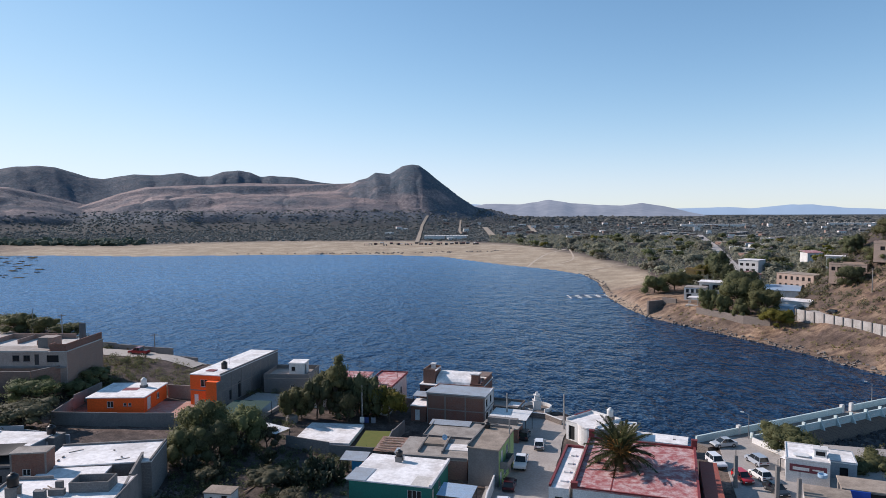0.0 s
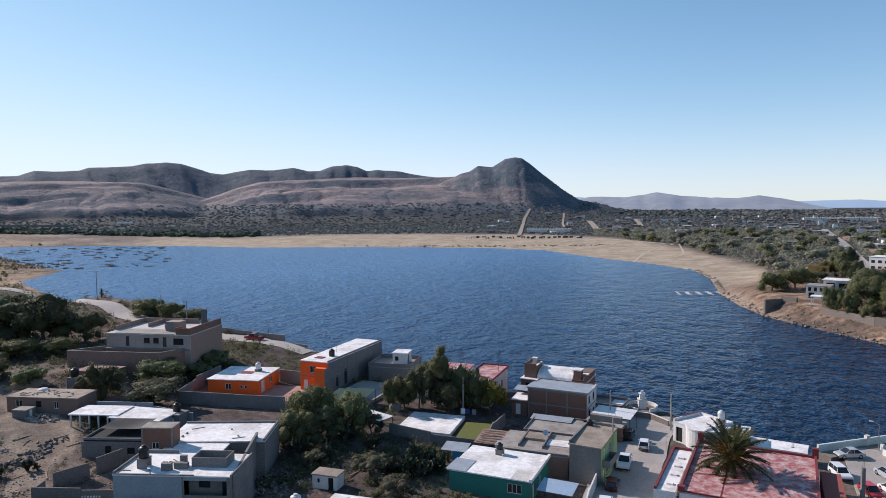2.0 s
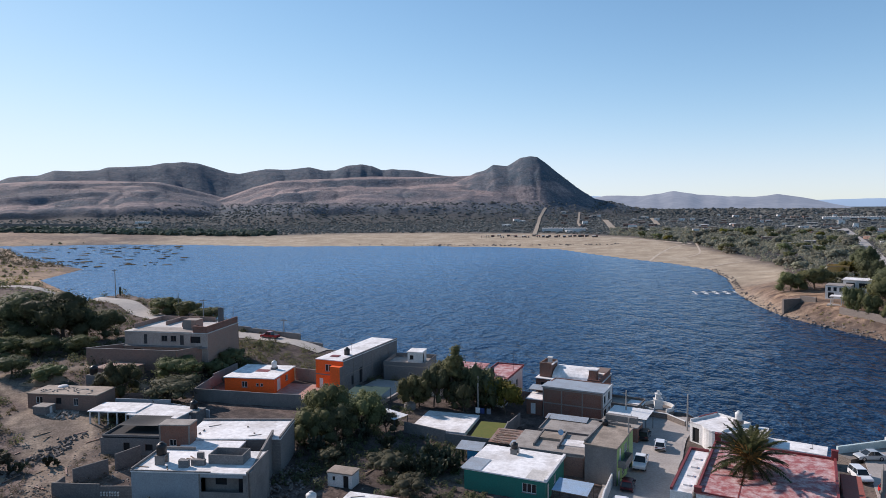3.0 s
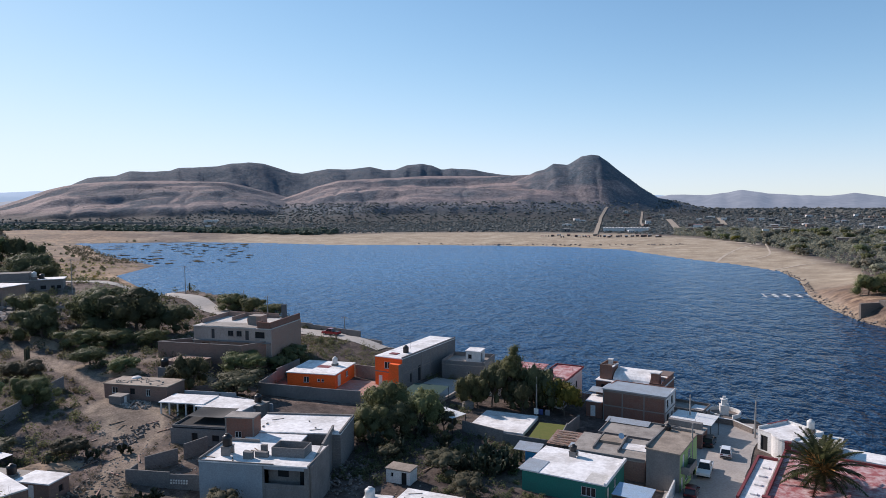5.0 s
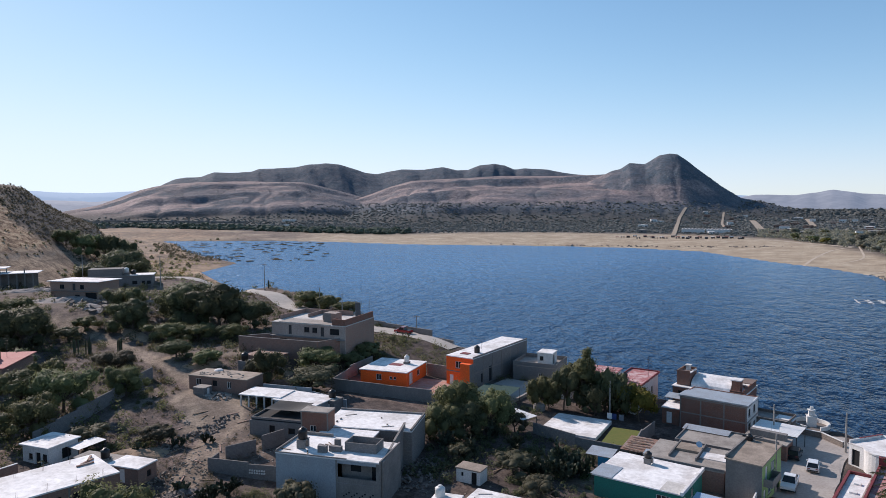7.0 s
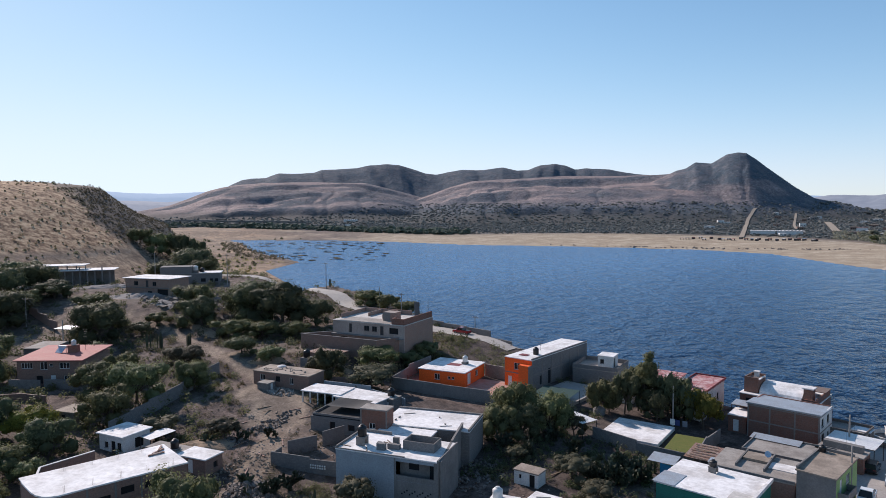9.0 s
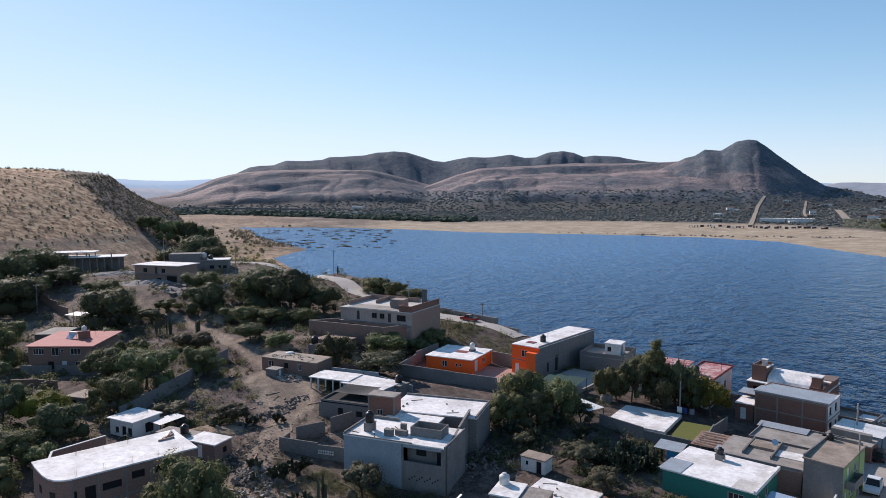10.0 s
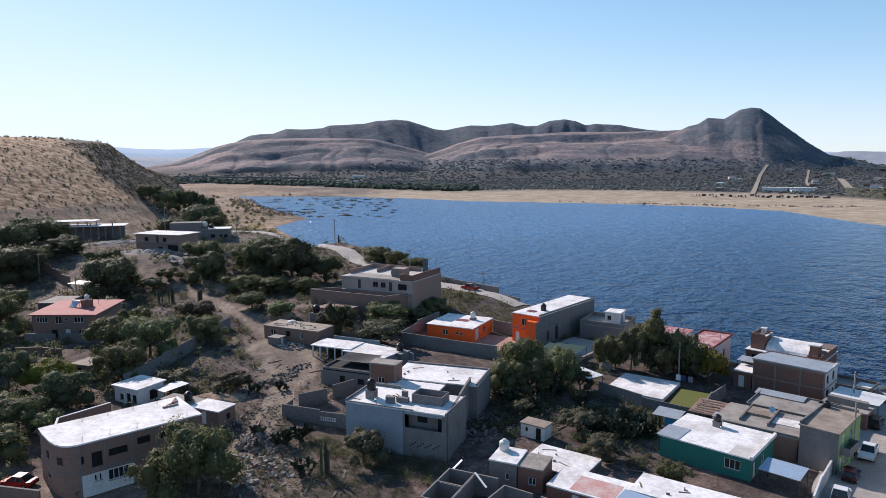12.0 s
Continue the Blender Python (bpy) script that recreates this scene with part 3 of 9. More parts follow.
# ---------------------------------------------------------------- ground, water
def ground_material():
    m, nt, n, l, b = material("dry_ground")
    at = n.new("ShaderNodeAttribute")
    at.attribute_name = "zone"
    sep = n.new("ShaderNodeSeparateColor")
    l.new(at.outputs["Color"], sep.inputs[0])
    pos = n.new("ShaderNodeNewGeometry").outputs["Position"]
    n1, n2, n3 = noise_node(n, l, pos, 0.05, 6, 0.65), noise_node(n, l, pos, 0.6, 6, 0.65), noise_node(n, l, pos, 3.0, 4)
    dirt = ramp(n, [(0.3, (0.068, 0.05, 0.045)), (0.52, (0.172, 0.125, 0.107)), (0.72, (0.31, 0.24, 0.205))])
    l.new(n2, dirt.inputs[0])
    sand = ramp(n, [(0.3, (0.32, 0.25, 0.18)), (0.5, (0.43, 0.345, 0.25)), (0.7, (0.55, 0.46, 0.35))])
    l.new(n1, sand.inputs[0])
    hay = ramp(n, [(0.38, (0.12, 0.066, 0.042)), (0.475, (0.34, 0.205, 0.122)), (0.58, (0.64, 0.44, 0.275))])
    slant = n.new("ShaderNodeMapping")
    slant.inputs["Rotation"].default_value = (0, 0, radians(-40))
    slant.inputs["Scale"].default_value = (0.35, 1.0, 1.0)
    l.new(pos, slant.inputs["Vector"])
    l.new(noise_node(n, l, slant.outputs[0], 0.42, 7, 0.72), hay.inputs[0])
    # mountain browns, with a pale purple haze mixed into the colour
    brown = ramp(n, [(0.42, (0.23, 0.195, 0.2)), (0.485, (0.33, 0.26, 0.25)), (0.58, (0.42, 0.335, 0.315))])
    strata = n.new("ShaderNodeMapping")
    strata.inputs["Scale"].default_value = (0.0045, 0.0045, 0.06)
    l.new(pos, strata.inputs["Vector"])
    layer = noise_node(n, l, strata.outputs[0], 1.0, 6, 0.65)
    l.new(maths(n, l, "ADD", maths(n, l, "MULTIPLY", noise_node(n, l, pos, 0.02, 10, 0.78), 0.55), maths(n, l, "MULTIPLY", layer, 0.45)), brown.inputs[0])
    c = mixed(n, l, sep.outputs[0], dirt.outputs[0], sand.outputs[0])
    c = mixed(n, l, sep.outputs[1], c, hay.outputs[0])
    c = mixed(n, l, sep.outputs[2], c, brown.outputs[0])
    # brown leaf litter and painted shade under the near bushes, grey-green brush blued by painted haze on the far plain
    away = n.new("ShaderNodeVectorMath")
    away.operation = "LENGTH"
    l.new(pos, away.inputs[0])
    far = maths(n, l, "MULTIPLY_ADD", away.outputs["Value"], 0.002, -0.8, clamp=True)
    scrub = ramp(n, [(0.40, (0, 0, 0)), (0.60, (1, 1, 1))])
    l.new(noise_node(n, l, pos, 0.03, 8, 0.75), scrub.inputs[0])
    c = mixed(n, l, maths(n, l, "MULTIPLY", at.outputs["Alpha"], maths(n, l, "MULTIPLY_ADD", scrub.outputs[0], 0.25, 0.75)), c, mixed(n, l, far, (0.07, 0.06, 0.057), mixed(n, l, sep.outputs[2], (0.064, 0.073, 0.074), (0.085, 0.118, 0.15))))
    gr = ramp(n, [(0.3, (0.62, 0.62, 0.62)), (0.7, (1.25, 1.25, 1.25))])
    l.new(n3, gr.inputs[0])
    patch = ramp(n, [(0.36, (0.62, 0.62, 0.62)), (0.62, (1.12, 1.12, 1.12))])
    l.new(noise_node(n, l, pos, 0.16, 6, 0.7), patch.inputs[0])
    c = mixed(n, l, maths(n, l, "SUBTRACT", 1.0, maths(n, l, "MULTIPLY", sep.outputs[0], 0.6)), c, mixed(n, l, 1.0, c, patch.outputs[0], "MULTIPLY"))
    l.new(mixed(n, l, 1.0, c, gr.outputs[0], "MULTIPLY"), b.inputs["Base Color"])
    b.inputs["Roughness"].default_value = 0.95
    b.inputs["Specular IOR Level"].default_value = 0.15
    crag = noise_node(n, l, pos, 0.016, 8, 0.7)
    bumped(n, l, b, maths(n, l, "ADD", n2, maths(n, l, "MULTIPLY", sep.outputs[2], maths(n, l, "MULTIPLY", crag, 120.0))), 0.5, 0.25)
    return m


def wood_edge(bearing):
    """How far off the woods of the plain begin, by bearing."""
    return np.interp(bearing, [-26, -20, -16.6, -13, -10.3, -5.6, -3.2, 0, 9, 14, 20, 24, 28, 33, 37, 41, 46], [260, 340, 490, 580, 672, 808, 840, 885, 905, 925, 915, 905, 920, 985, 1050, 1130, 1220])


def build_ground():
    bear = np.radians(np.concatenate([np.arange(-58, -6, 0.25), np.arange(-6, 48, 0.16), np.arange(48, 84, 0.25), np.arange(84, 302, 4.0)]))
    rad = np.unique(np.concatenate([[0.0], 14 * (4900 / 14) ** (np.arange(0, 320) / 319), np.arange(1120, 2080, 9.0)]).round(2))
    R, B = np.meshgrid(rad, bear, indexing="ij")
    X, Y = -R * np.sin(B), R * np.cos(B)
    Z = land(X.ravel(), Y.ravel()).reshape(X.shape)
    nb, nr = len(bear), len(rad)
    co = np.stack([X, Y, Z], -1).reshape(-1, 3)
    i, j = np.meshgrid(np.arange(nr - 1), np.arange(nb), indexing="ij")
    j2 = (j + 1) % nb
    quads = np.stack([i * nb + j, i * nb + j2, (i + 1) * nb + j2, (i + 1) * nb + j], -1).reshape(-1, 4)[:, ::-1]
    me = bpy.data.meshes.new("ground")
    me.vertices.add(len(co))
    me.vertices.foreach_set("co", co.ravel())
    me.loops.add(quads.size)
    me.loops.foreach_set("vertex_index", quads.ravel().astype(np.int32))
    me.polygons.add(len(quads))
    me.polygons.foreach_set("loop_start", np.arange(0, quads.size, 4, dtype=np.int32))
    me.polygons.foreach_set("loop_total", np.full(len(quads), 4, np.int32))
    me.update(calc_edges=True)
    me.validate()
    me.polygons.foreach_set("use_smooth", [True] * len(me.polygons))
    x, y, z = co.T
    dist, bearing = np.hypot(x, y), np.degrees(np.arctan2(-x, y))
    d = shore(x, y)
    wav = 60 * (fbm(x / 90, y / 90, 3, 2) - 0.5)
    wide = 230 + 300 * smooth(20, 34, bearing) - 217 * smooth(13.5, 18, -bearing + wav * 0.03)
    sand = smooth(300, 420, dist) * (1 - smooth(wide, wide * 1.25, d + wav * wide / 185)) * (1 - smooth(-60, 60, dist + 0.6 * wav - wood_edge(bearing)))
    sand = np.maximum(sand, (1 - smooth(3, 9, d)) * smooth(150, 260, dist) * 0.8)
    tr = from_tracks(x, y) + 0.7 * (fbm(x / 2.5, y / 2.5, 3, 12) - 0.5)
    sand = np.maximum(sand, 0.5 * (1 - smooth(0.7, 1.35, tr)) * (0.72 + 0.28 * smooth(0.25, 0.5, np.abs(tr - 0.1))))
    bare = smooth(0.5, 0.62, fbm(x / 16, y / 16, 4, 14)) * (dist < 260) * 0.2
    sand = np.maximum(sand, bare)
    sand = sand * (1 - (0.25 + 0.6 * smooth(0.35, 0.6, fbm(x / 45, y / 45, 4, 18))) * smooth(31, 39, bearing + 4 * fbm(x / 60, y / 60, 3, 18)) * smooth(300, 380, dist))
    hay = smooth(20, 24, z) * (1 - smooth(560, 700, dist)) * smooth(250, 330, dist) * smooth(-0.5, 0.5, meadow_side(x, y, z)) * (bearing > 44)
    olive = smooth(36, 43, bearing) * smooth(250, 330, dist) * (1 - smooth(-40, 60, dist - wood_edge(bearing))) * (z < 20)
    hay = np.maximum(hay, 0.55 * olive)
    east = smooth(80, 92, x) * smooth(150, 180, y) * (1 - smooth(330, 400, dist))
    sand = sand * (1 - 0.85 * east)
    dark_east = 0.35 * east * smooth(0.3, 0.6, fbm(x / 7, y / 7, 4, 72))
    hay = np.maximum(hay, east * (0.3 + 0.4 * smooth(0.42, 0.62, fbm(x / 9, y / 9, 4, 71))))
    hay = np.maximum(hay, (x < -240) * smooth(300, 380, dist) * (1 - smooth(480, 600, dist)) * (z < 16) * 0.6)
    brown = smooth(12, 40, z) * smooth(1100, 1400, dist)
    dark = smooth(-40, 40, dist + 0.6 * wav - wood_edge(bearing)) * (1 - smooth(30, 62, z + 24 * smooth(34, 38, bearing) + 18 * (fbm(x / 150, y / 150, 4, 6) - 0.5)))
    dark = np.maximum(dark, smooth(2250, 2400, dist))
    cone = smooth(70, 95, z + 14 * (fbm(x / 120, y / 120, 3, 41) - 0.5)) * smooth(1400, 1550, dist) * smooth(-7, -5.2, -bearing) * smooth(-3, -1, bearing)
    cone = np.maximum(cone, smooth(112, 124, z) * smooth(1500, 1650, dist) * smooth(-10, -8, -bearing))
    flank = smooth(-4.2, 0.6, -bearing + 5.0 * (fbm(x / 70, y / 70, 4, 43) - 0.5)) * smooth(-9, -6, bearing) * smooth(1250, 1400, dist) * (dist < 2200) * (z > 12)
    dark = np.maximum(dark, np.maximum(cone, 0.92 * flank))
    dark = np.maximum(dark, 0.4 * olive * smooth(0.35, 0.6, fbm(x / 25, y / 25, 4, 51)))
    dark = np.maximum(dark, 0.25 * smooth(15, 18, -bearing) * smooth(280, 360, dist) * (1 - sand))
    # scrub clings to the steep scarps and the stream beds; slopes turned from the sun get painted shade too
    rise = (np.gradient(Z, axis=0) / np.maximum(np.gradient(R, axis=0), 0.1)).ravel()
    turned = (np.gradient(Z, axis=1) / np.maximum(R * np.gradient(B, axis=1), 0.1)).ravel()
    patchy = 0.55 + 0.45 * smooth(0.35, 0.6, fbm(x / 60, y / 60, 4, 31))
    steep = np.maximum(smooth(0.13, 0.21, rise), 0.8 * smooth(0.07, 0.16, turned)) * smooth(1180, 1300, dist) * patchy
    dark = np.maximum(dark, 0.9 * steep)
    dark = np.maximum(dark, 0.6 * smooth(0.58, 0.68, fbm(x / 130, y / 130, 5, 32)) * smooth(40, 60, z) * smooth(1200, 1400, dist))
    scar = np.abs(bearing - 1.2 + (95 - z) * 0.048) / 0.85 + 0.5 * (fbm(x / 60, y / 60, 3, 44) - 0.5)
    scar = (1 - smooth(0.6, 1.0, scar)) * smooth(54, 64, z) * (1 - smooth(92, 100, z)) * smooth(1430, 1500, dist) * (dist < 1850)
    dark = dark * (1 - 0.9 * scar)
    dark = np.maximum(dark, smooth(20, 24, z) * (1 - hay) * smooth(300, 380, dist) * (1 - smooth(700, 900, dist)) * (0.85 - 0.5 * smooth(55, 58.5, z)) * (bearing > 30))
    # dark mud and reed flats along the shallow end of the lake, streaked along the water's edge
    flat = smooth(30, 36, bearing) * smooth(480, 540, dist) * (z < 9)
    mud = flat * (1 - smooth(18, 60, d)) * smooth(0.4, 0.55, fbm(d / 9, bearing * 1.1, 4, 81))
    mud = np.maximum(mud, 0.55 * flat * smooth(0.52, 0.62, fbm(d / 22, bearing * 0.8, 4, 82)))
    dark = np.maximum(dark, 0.62 * mud)
    # garden plot: tree shade painted into the ground along with dark undergrowth
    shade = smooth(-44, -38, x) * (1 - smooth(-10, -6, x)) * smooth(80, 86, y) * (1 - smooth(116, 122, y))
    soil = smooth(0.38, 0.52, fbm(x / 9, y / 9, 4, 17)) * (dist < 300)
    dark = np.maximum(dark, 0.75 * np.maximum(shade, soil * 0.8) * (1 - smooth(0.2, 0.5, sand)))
    dark = np.maximum(dark, 0.45 * (bearing < -26) * smooth(14, 22, z) * (dist < 700))
    dark = np.maximum(dark, dark_east)
    # the shadow below the dam is put into the ground colour
    dark = np.maximum(dark, 0.9 * (x > 58) * (x < 140) * (y > 70) * (y < 150) * (1 - smooth(4.6, 5.4, z)))
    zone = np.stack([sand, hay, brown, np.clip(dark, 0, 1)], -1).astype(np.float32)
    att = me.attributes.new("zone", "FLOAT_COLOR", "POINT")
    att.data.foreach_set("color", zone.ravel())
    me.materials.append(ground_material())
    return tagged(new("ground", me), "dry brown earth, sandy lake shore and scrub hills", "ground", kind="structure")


def water_material():
    m, nt, n, l, b = material("lake_water")
    pos = n.new("ShaderNodeNewGeometry").outputs["Position"]
    mp = n.new("ShaderNodeMapping")
    mp.inputs["Rotation"].default_value = (0, 0, radians(14))
    mp.inputs["Scale"].default_value = (1.35, 0.95, 1.0)
    l.new(pos, mp.inputs["Vector"])
    v = mp.outputs[0]
    fine = noise_node(n, l, v, 0.95, 2, 0.5)
    mid = noise_node(n, l, v, 0.34, 2, 0.5)
    swell = noise_node(n, l, v, 0.1, 2, 0.5)
    h = maths(n, l, "ADD", maths(n, l, "MULTIPLY", fine, 0.45), maths(n, l, "MULTIPLY", mid, 1.25))
    h = maths(n, l, "ADD", h, maths(n, l, "MULTIPLY", swell, 2.4))
    # the wind drives the ripples towards the town: their steep sides face south
    tilt = n.new("ShaderNodeSeparateXYZ")
    l.new(pos, tilt.inputs[0])
    h = maths(n, l, "ADD", h, maths(n, l, "MULTIPLY", tilt.outputs[1], 0.1))
    mp2 = n.new("ShaderNodeMapping")
    mp2.inputs["Rotation"].default_value = (0, 0, radians(35))
    mp2.inputs["Scale"].default_value = (0.35, 1.0, 1.0)
    l.new(pos, mp2.inputs["Vector"])
    gust = ramp(n, [(0.35, (0.8, 0.8, 0.8)), (0.65, (1, 1, 1))])
    l.new(noise_node(n, l, mp2.outputs[0], 0.03, 6, 0.65), gust.inputs[0])
    bp = n.new("ShaderNodeBump")
    bp.inputs["Distance"].default_value = 1.0
    l.new(gust.outputs[0], bp.inputs["Strength"])
    l.new(h, bp.inputs["Height"])
    l.new(bp.outputs[0], b.inputs["Normal"])
    # paler west than at the dam: the brighter sky reflection is put into the base colour
    sep = n.new("ShaderNodeSeparateXYZ")
    l.new(pos, sep.inputs[0])
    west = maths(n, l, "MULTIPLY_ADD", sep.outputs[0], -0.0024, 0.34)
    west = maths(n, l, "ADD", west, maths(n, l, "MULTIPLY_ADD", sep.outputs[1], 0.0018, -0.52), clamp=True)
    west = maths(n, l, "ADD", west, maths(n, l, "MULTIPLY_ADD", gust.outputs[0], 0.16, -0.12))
    # light and dark of the ripples painted into the colour: pale crests, dark troughs
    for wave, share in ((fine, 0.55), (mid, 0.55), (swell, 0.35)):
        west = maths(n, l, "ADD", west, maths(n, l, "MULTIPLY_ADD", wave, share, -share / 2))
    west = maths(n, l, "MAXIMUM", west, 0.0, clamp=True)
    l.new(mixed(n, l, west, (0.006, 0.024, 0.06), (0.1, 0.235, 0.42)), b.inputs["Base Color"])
    b.inputs["Roughness"].default_value = 0.14
    b.inputs["Specular IOR Level"].default_value = 0.2
    b.inputs["Specular Tint"].default_value = (0.24, 0.58, 0.95, 1)
    b.inputs["IOR"].default_value = 1.33
    return m


build_ground()
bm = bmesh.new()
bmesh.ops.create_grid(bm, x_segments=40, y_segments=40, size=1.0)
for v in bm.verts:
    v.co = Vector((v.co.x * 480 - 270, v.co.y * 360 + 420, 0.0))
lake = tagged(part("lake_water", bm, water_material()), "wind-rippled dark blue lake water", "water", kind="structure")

# ---------------------------------------------------------------- kinds of loose things
def at_house(h, u, v, z, turn=0.0):
    return h.matrix_basis @ pose(u, v, z, 0, 0, turn)


def water_tank(m, black=True, stand=0.0, r=0.55, height=1.35):
    e = thing("water_tank", m, ("black" if black else "white") + " plastic water tank standing on a flat roof", "water tank", "roof water tanks")
    mat = BLACK_PLASTIC if black else WHITE_PLASTIC
    if stand:
        part("stand", boxes((-r, r, -r, -r + 0.15, 0, stand), (-r, r, r - 0.15, r, 0, stand), (-r - 0.05, r + 0.05, -r - 0.05, r + 0.05, stand, stand + 0.1)), CONCRETE, e, "concrete block stand")
        stand += 0.1
    bm = bmesh.new()
    lathe(bm, [(r * 0.96, 0), (r, 0.04), (r * 0.97, height * 0.25), (r, height * 0.28), (r * 0.97, height * 0.5), (r, height * 0.53), (r, height * 0.78), (r * 0.55, height * 0.93), (r * 0.4, height * 0.95)], 20, (0, 0, stand))
    body = part("tank_body", bm, mat, e, "", True)
    bm = bmesh.new()
    lathe(bm, [(r * 0.4, 0), (r * 0.42, 0.02), (r * 0.42, 0.1), (r * 0.2, 0.15)], 14, (0, 0, stand + height * 0.95))
    part("lid", bm, mat, body)
    bm = bmesh.new()
    tube(bm, (r * 0.9, 0, stand + 0.15), (r + 0.25, 0, stand + 0.15), 0.03, 0.03, 6)
    tube(bm, (r + 0.25, 0, stand + 0.16), (r + 0.25, 0, 0), 0.03, 0.03, 6)
    part("pipe", bm, WHITE_PLASTIC, e)
    return e


def sheet_mesh(w, d, pitch=0.2, amp=0.006, thick=0.012):
    """Corrugated sheet, waves across its width."""
    bm = bmesh.new()
    n = max(4, int(w / pitch * 4))
    top, low = [], []
    for i in range(n + 1):
        x, z = w * i / n, amp * math.sin(i * math.pi / 2)
        top.append([bm.verts.new((x, yy, z)) for yy in (0, d)])
        low.append([bm.verts.new((x, yy, z - thick)) for yy in (0, d)])
    for i in range(n):
        bm.faces.new((top[i][0], top[i + 1][0], top[i + 1][1], top[i][1]))
        bm.faces.new((low[i][1], low[i + 1][1], low[i + 1][0], low[i][0]))
        bm.faces.new((low[i][0], low[i + 1][0], top[i + 1][0], top[i][0]))
        bm.faces.new((top[i][1], top[i + 1][1], low[i + 1][1], low[i][1]))
    return bm


def lean_to(name, label, m, w, d, h, mat, rise=0.3, posts=True, category="shelter"):
    """A sheet roof on four thin posts."""
    e = thing(name, m, label, category)
    s = part("roof_sheet", sheet_mesh(w, d), mat, e, "corrugated sheet")
    s.matrix_basis = Matrix.Translation((0, 0, h)) @ Matrix.Rotation(math.atan2(rise, d), 4, "X")
    for i, (px, py) in enumerate(((0.1, 0.1), (w - 0.1, 0.1), (0.1, d - 0.1), (w - 0.1, d - 0.1))):
        bm = bmesh.new()
        tube(bm, (px, py, -0.6), (px, py, h - 0.05 + rise * py / d), 0.06, 0.06, 8)
        part("post", bm, WOOD if not posts else FRAME_DARK, e)
    part("beam", boxes((0, w, 0.06, 0.14, h - 0.13, h - 0.03)), WOOD, e)
    return e


def car(m, mat, label, style="hatch", group="parked cars"):
    """A parked car, front towards +x, standing on z = 0."""
    L, W, Ht = {"hatch": (3.7, 1.62, 1.46), "sedan": (4.2, 1.7, 1.42), "suv": (4.0, 1.7, 1.6), "pickup": (5.0, 1.8, 1.75)}[style]
    e = thing(style if style == "pickup" else "car", m, label, "pickup truck" if style == "pickup" else "car", group)
    h = L / 2
    belt, sill = Ht * 0.6, 0.25
    low = [(-h, sill + 0.1), (-h, belt - 0.05), (-h + 0.08, belt), (h * 0.45, belt), (h * 0.92, belt - 0.14), (h, belt - 0.3), (h, sill + 0.05), (h - 0.1, sill), (-h + 0.1, sill)]
    if style == "pickup":
        low = [(-h, 0.45), (-h, belt - 0.02), (-h + 0.05, belt), (h * 0.5, belt), (h * 0.93, belt - 0.1), (h, belt - 0.25), (h, 0.45), (h - 0.1, 0.38), (-h + 0.1, 0.4)]
    bm = bmesh.new()
    rows = []
    for y, k in ((-W / 2 + 0.04, 0.985), (-W / 2, 1.0), (W / 2, 1.0), (W / 2 - 0.04, 0.985)):
        rows.append([bm.verts.new((x * k, y if abs(y) < W / 2 else y, z)) for x, z in low])
    for a, b in zip(rows[1:2], rows[2:3]):
        for i in range(len(low)):
            j = (i + 1) % len(low)
            bm.faces.new((a[i], a[j], b[j], b[i]))
    for r, flip in ((rows[1], True), (rows[2], False)):
        bm.faces.new(r if flip else r[::-1])
    for v in rows[0] + rows[3]:
        bm.verts.remove(v)
    bmesh.ops.recalc_face_normals(bm, faces=bm.faces[:])
    bmesh.ops.bevel(bm, geom=bm.edges[:], offset=0.05, segments=2, affect="EDGES")
    body = part("body", bm, mat, e)
    x0, x1, x2, x3 = {"hatch": (-h + 0.05, -h + 0.45, h * 0.12, h * 0.5), "sedan": (-h * 0.75, -h * 0.42, h * 0.12, h * 0.48), "suv": (-h + 0.04, -h + 0.25, h * 0.15, h * 0.48), "pickup": (-h * 0.3, -h * 0.22, h * 0.22, h * 0.5)}[style]
    bm = bmesh.new()
    wi, wt = W / 2 - 0.06, W / 2 - 0.2
    bot = [bm.verts.new(p) for p in ((x0, -wi, belt - 0.01), (x3, -wi, belt - 0.01), (x3, wi, belt - 0.01), (x0, wi, belt - 0.01))]
    top = [bm.verts.new(p) for p in ((x1, -wt, Ht - 0.05), (x2, -wt, Ht - 0.05), (x2, wt, Ht - 0.05), (x1, wt, Ht - 0.05))]
    for i in range(4):
        j = (i + 1) % 4
        bm.faces.new((bot[i], bot[j], top[j], top[i]))
    bm.faces.new(top)
    part("cabin_glass", bm, GLASS, e, "dark tinted windows")
    bm = boxes((x1 - 0.06, x2 + 0.06, -wt - 0.03, wt + 0.03, Ht - 0.06, Ht))
    bmesh.ops.bevel(bm, geom=bm.edges[:], offset=0.03, segments=2, affect="EDGES")
    part("roof_panel", bm, mat, e)
    bm = bmesh.new()
    for s in (-1, 1):
        for p, q in (((x0, x1)), ((x3, x2)), (((x0 + x3) / 2, (x1 + x2) / 2))):
            tube(bm, (p, s * wi, belt), (q, s * wt, Ht - 0.04), 0.035, 0.035, 6)
    part("roof_frame", bm, mat, e)
    if style == "pickup":
        part("cargo_bed", boxes((-h + 0.12, -h * 0.32, -W / 2 + 0.12, W / 2 - 0.12, belt + 0.004, belt + 0.012)), BLACK_PLASTIC, e, "open black cargo bed")
    for sx in (-h * 0.62, h * 0.62):
        for sy in (-1, 1):
            bm = bmesh.new()
            tube(bm, (sx, sy * (W / 2 - 0.2), 0.32), (sx, sy * (W / 2 + 0.01), 0.32), 0.32, 0.32, 18)
            wh = part("wheel", bm, RUBBER, e)
            bm = bmesh.new()
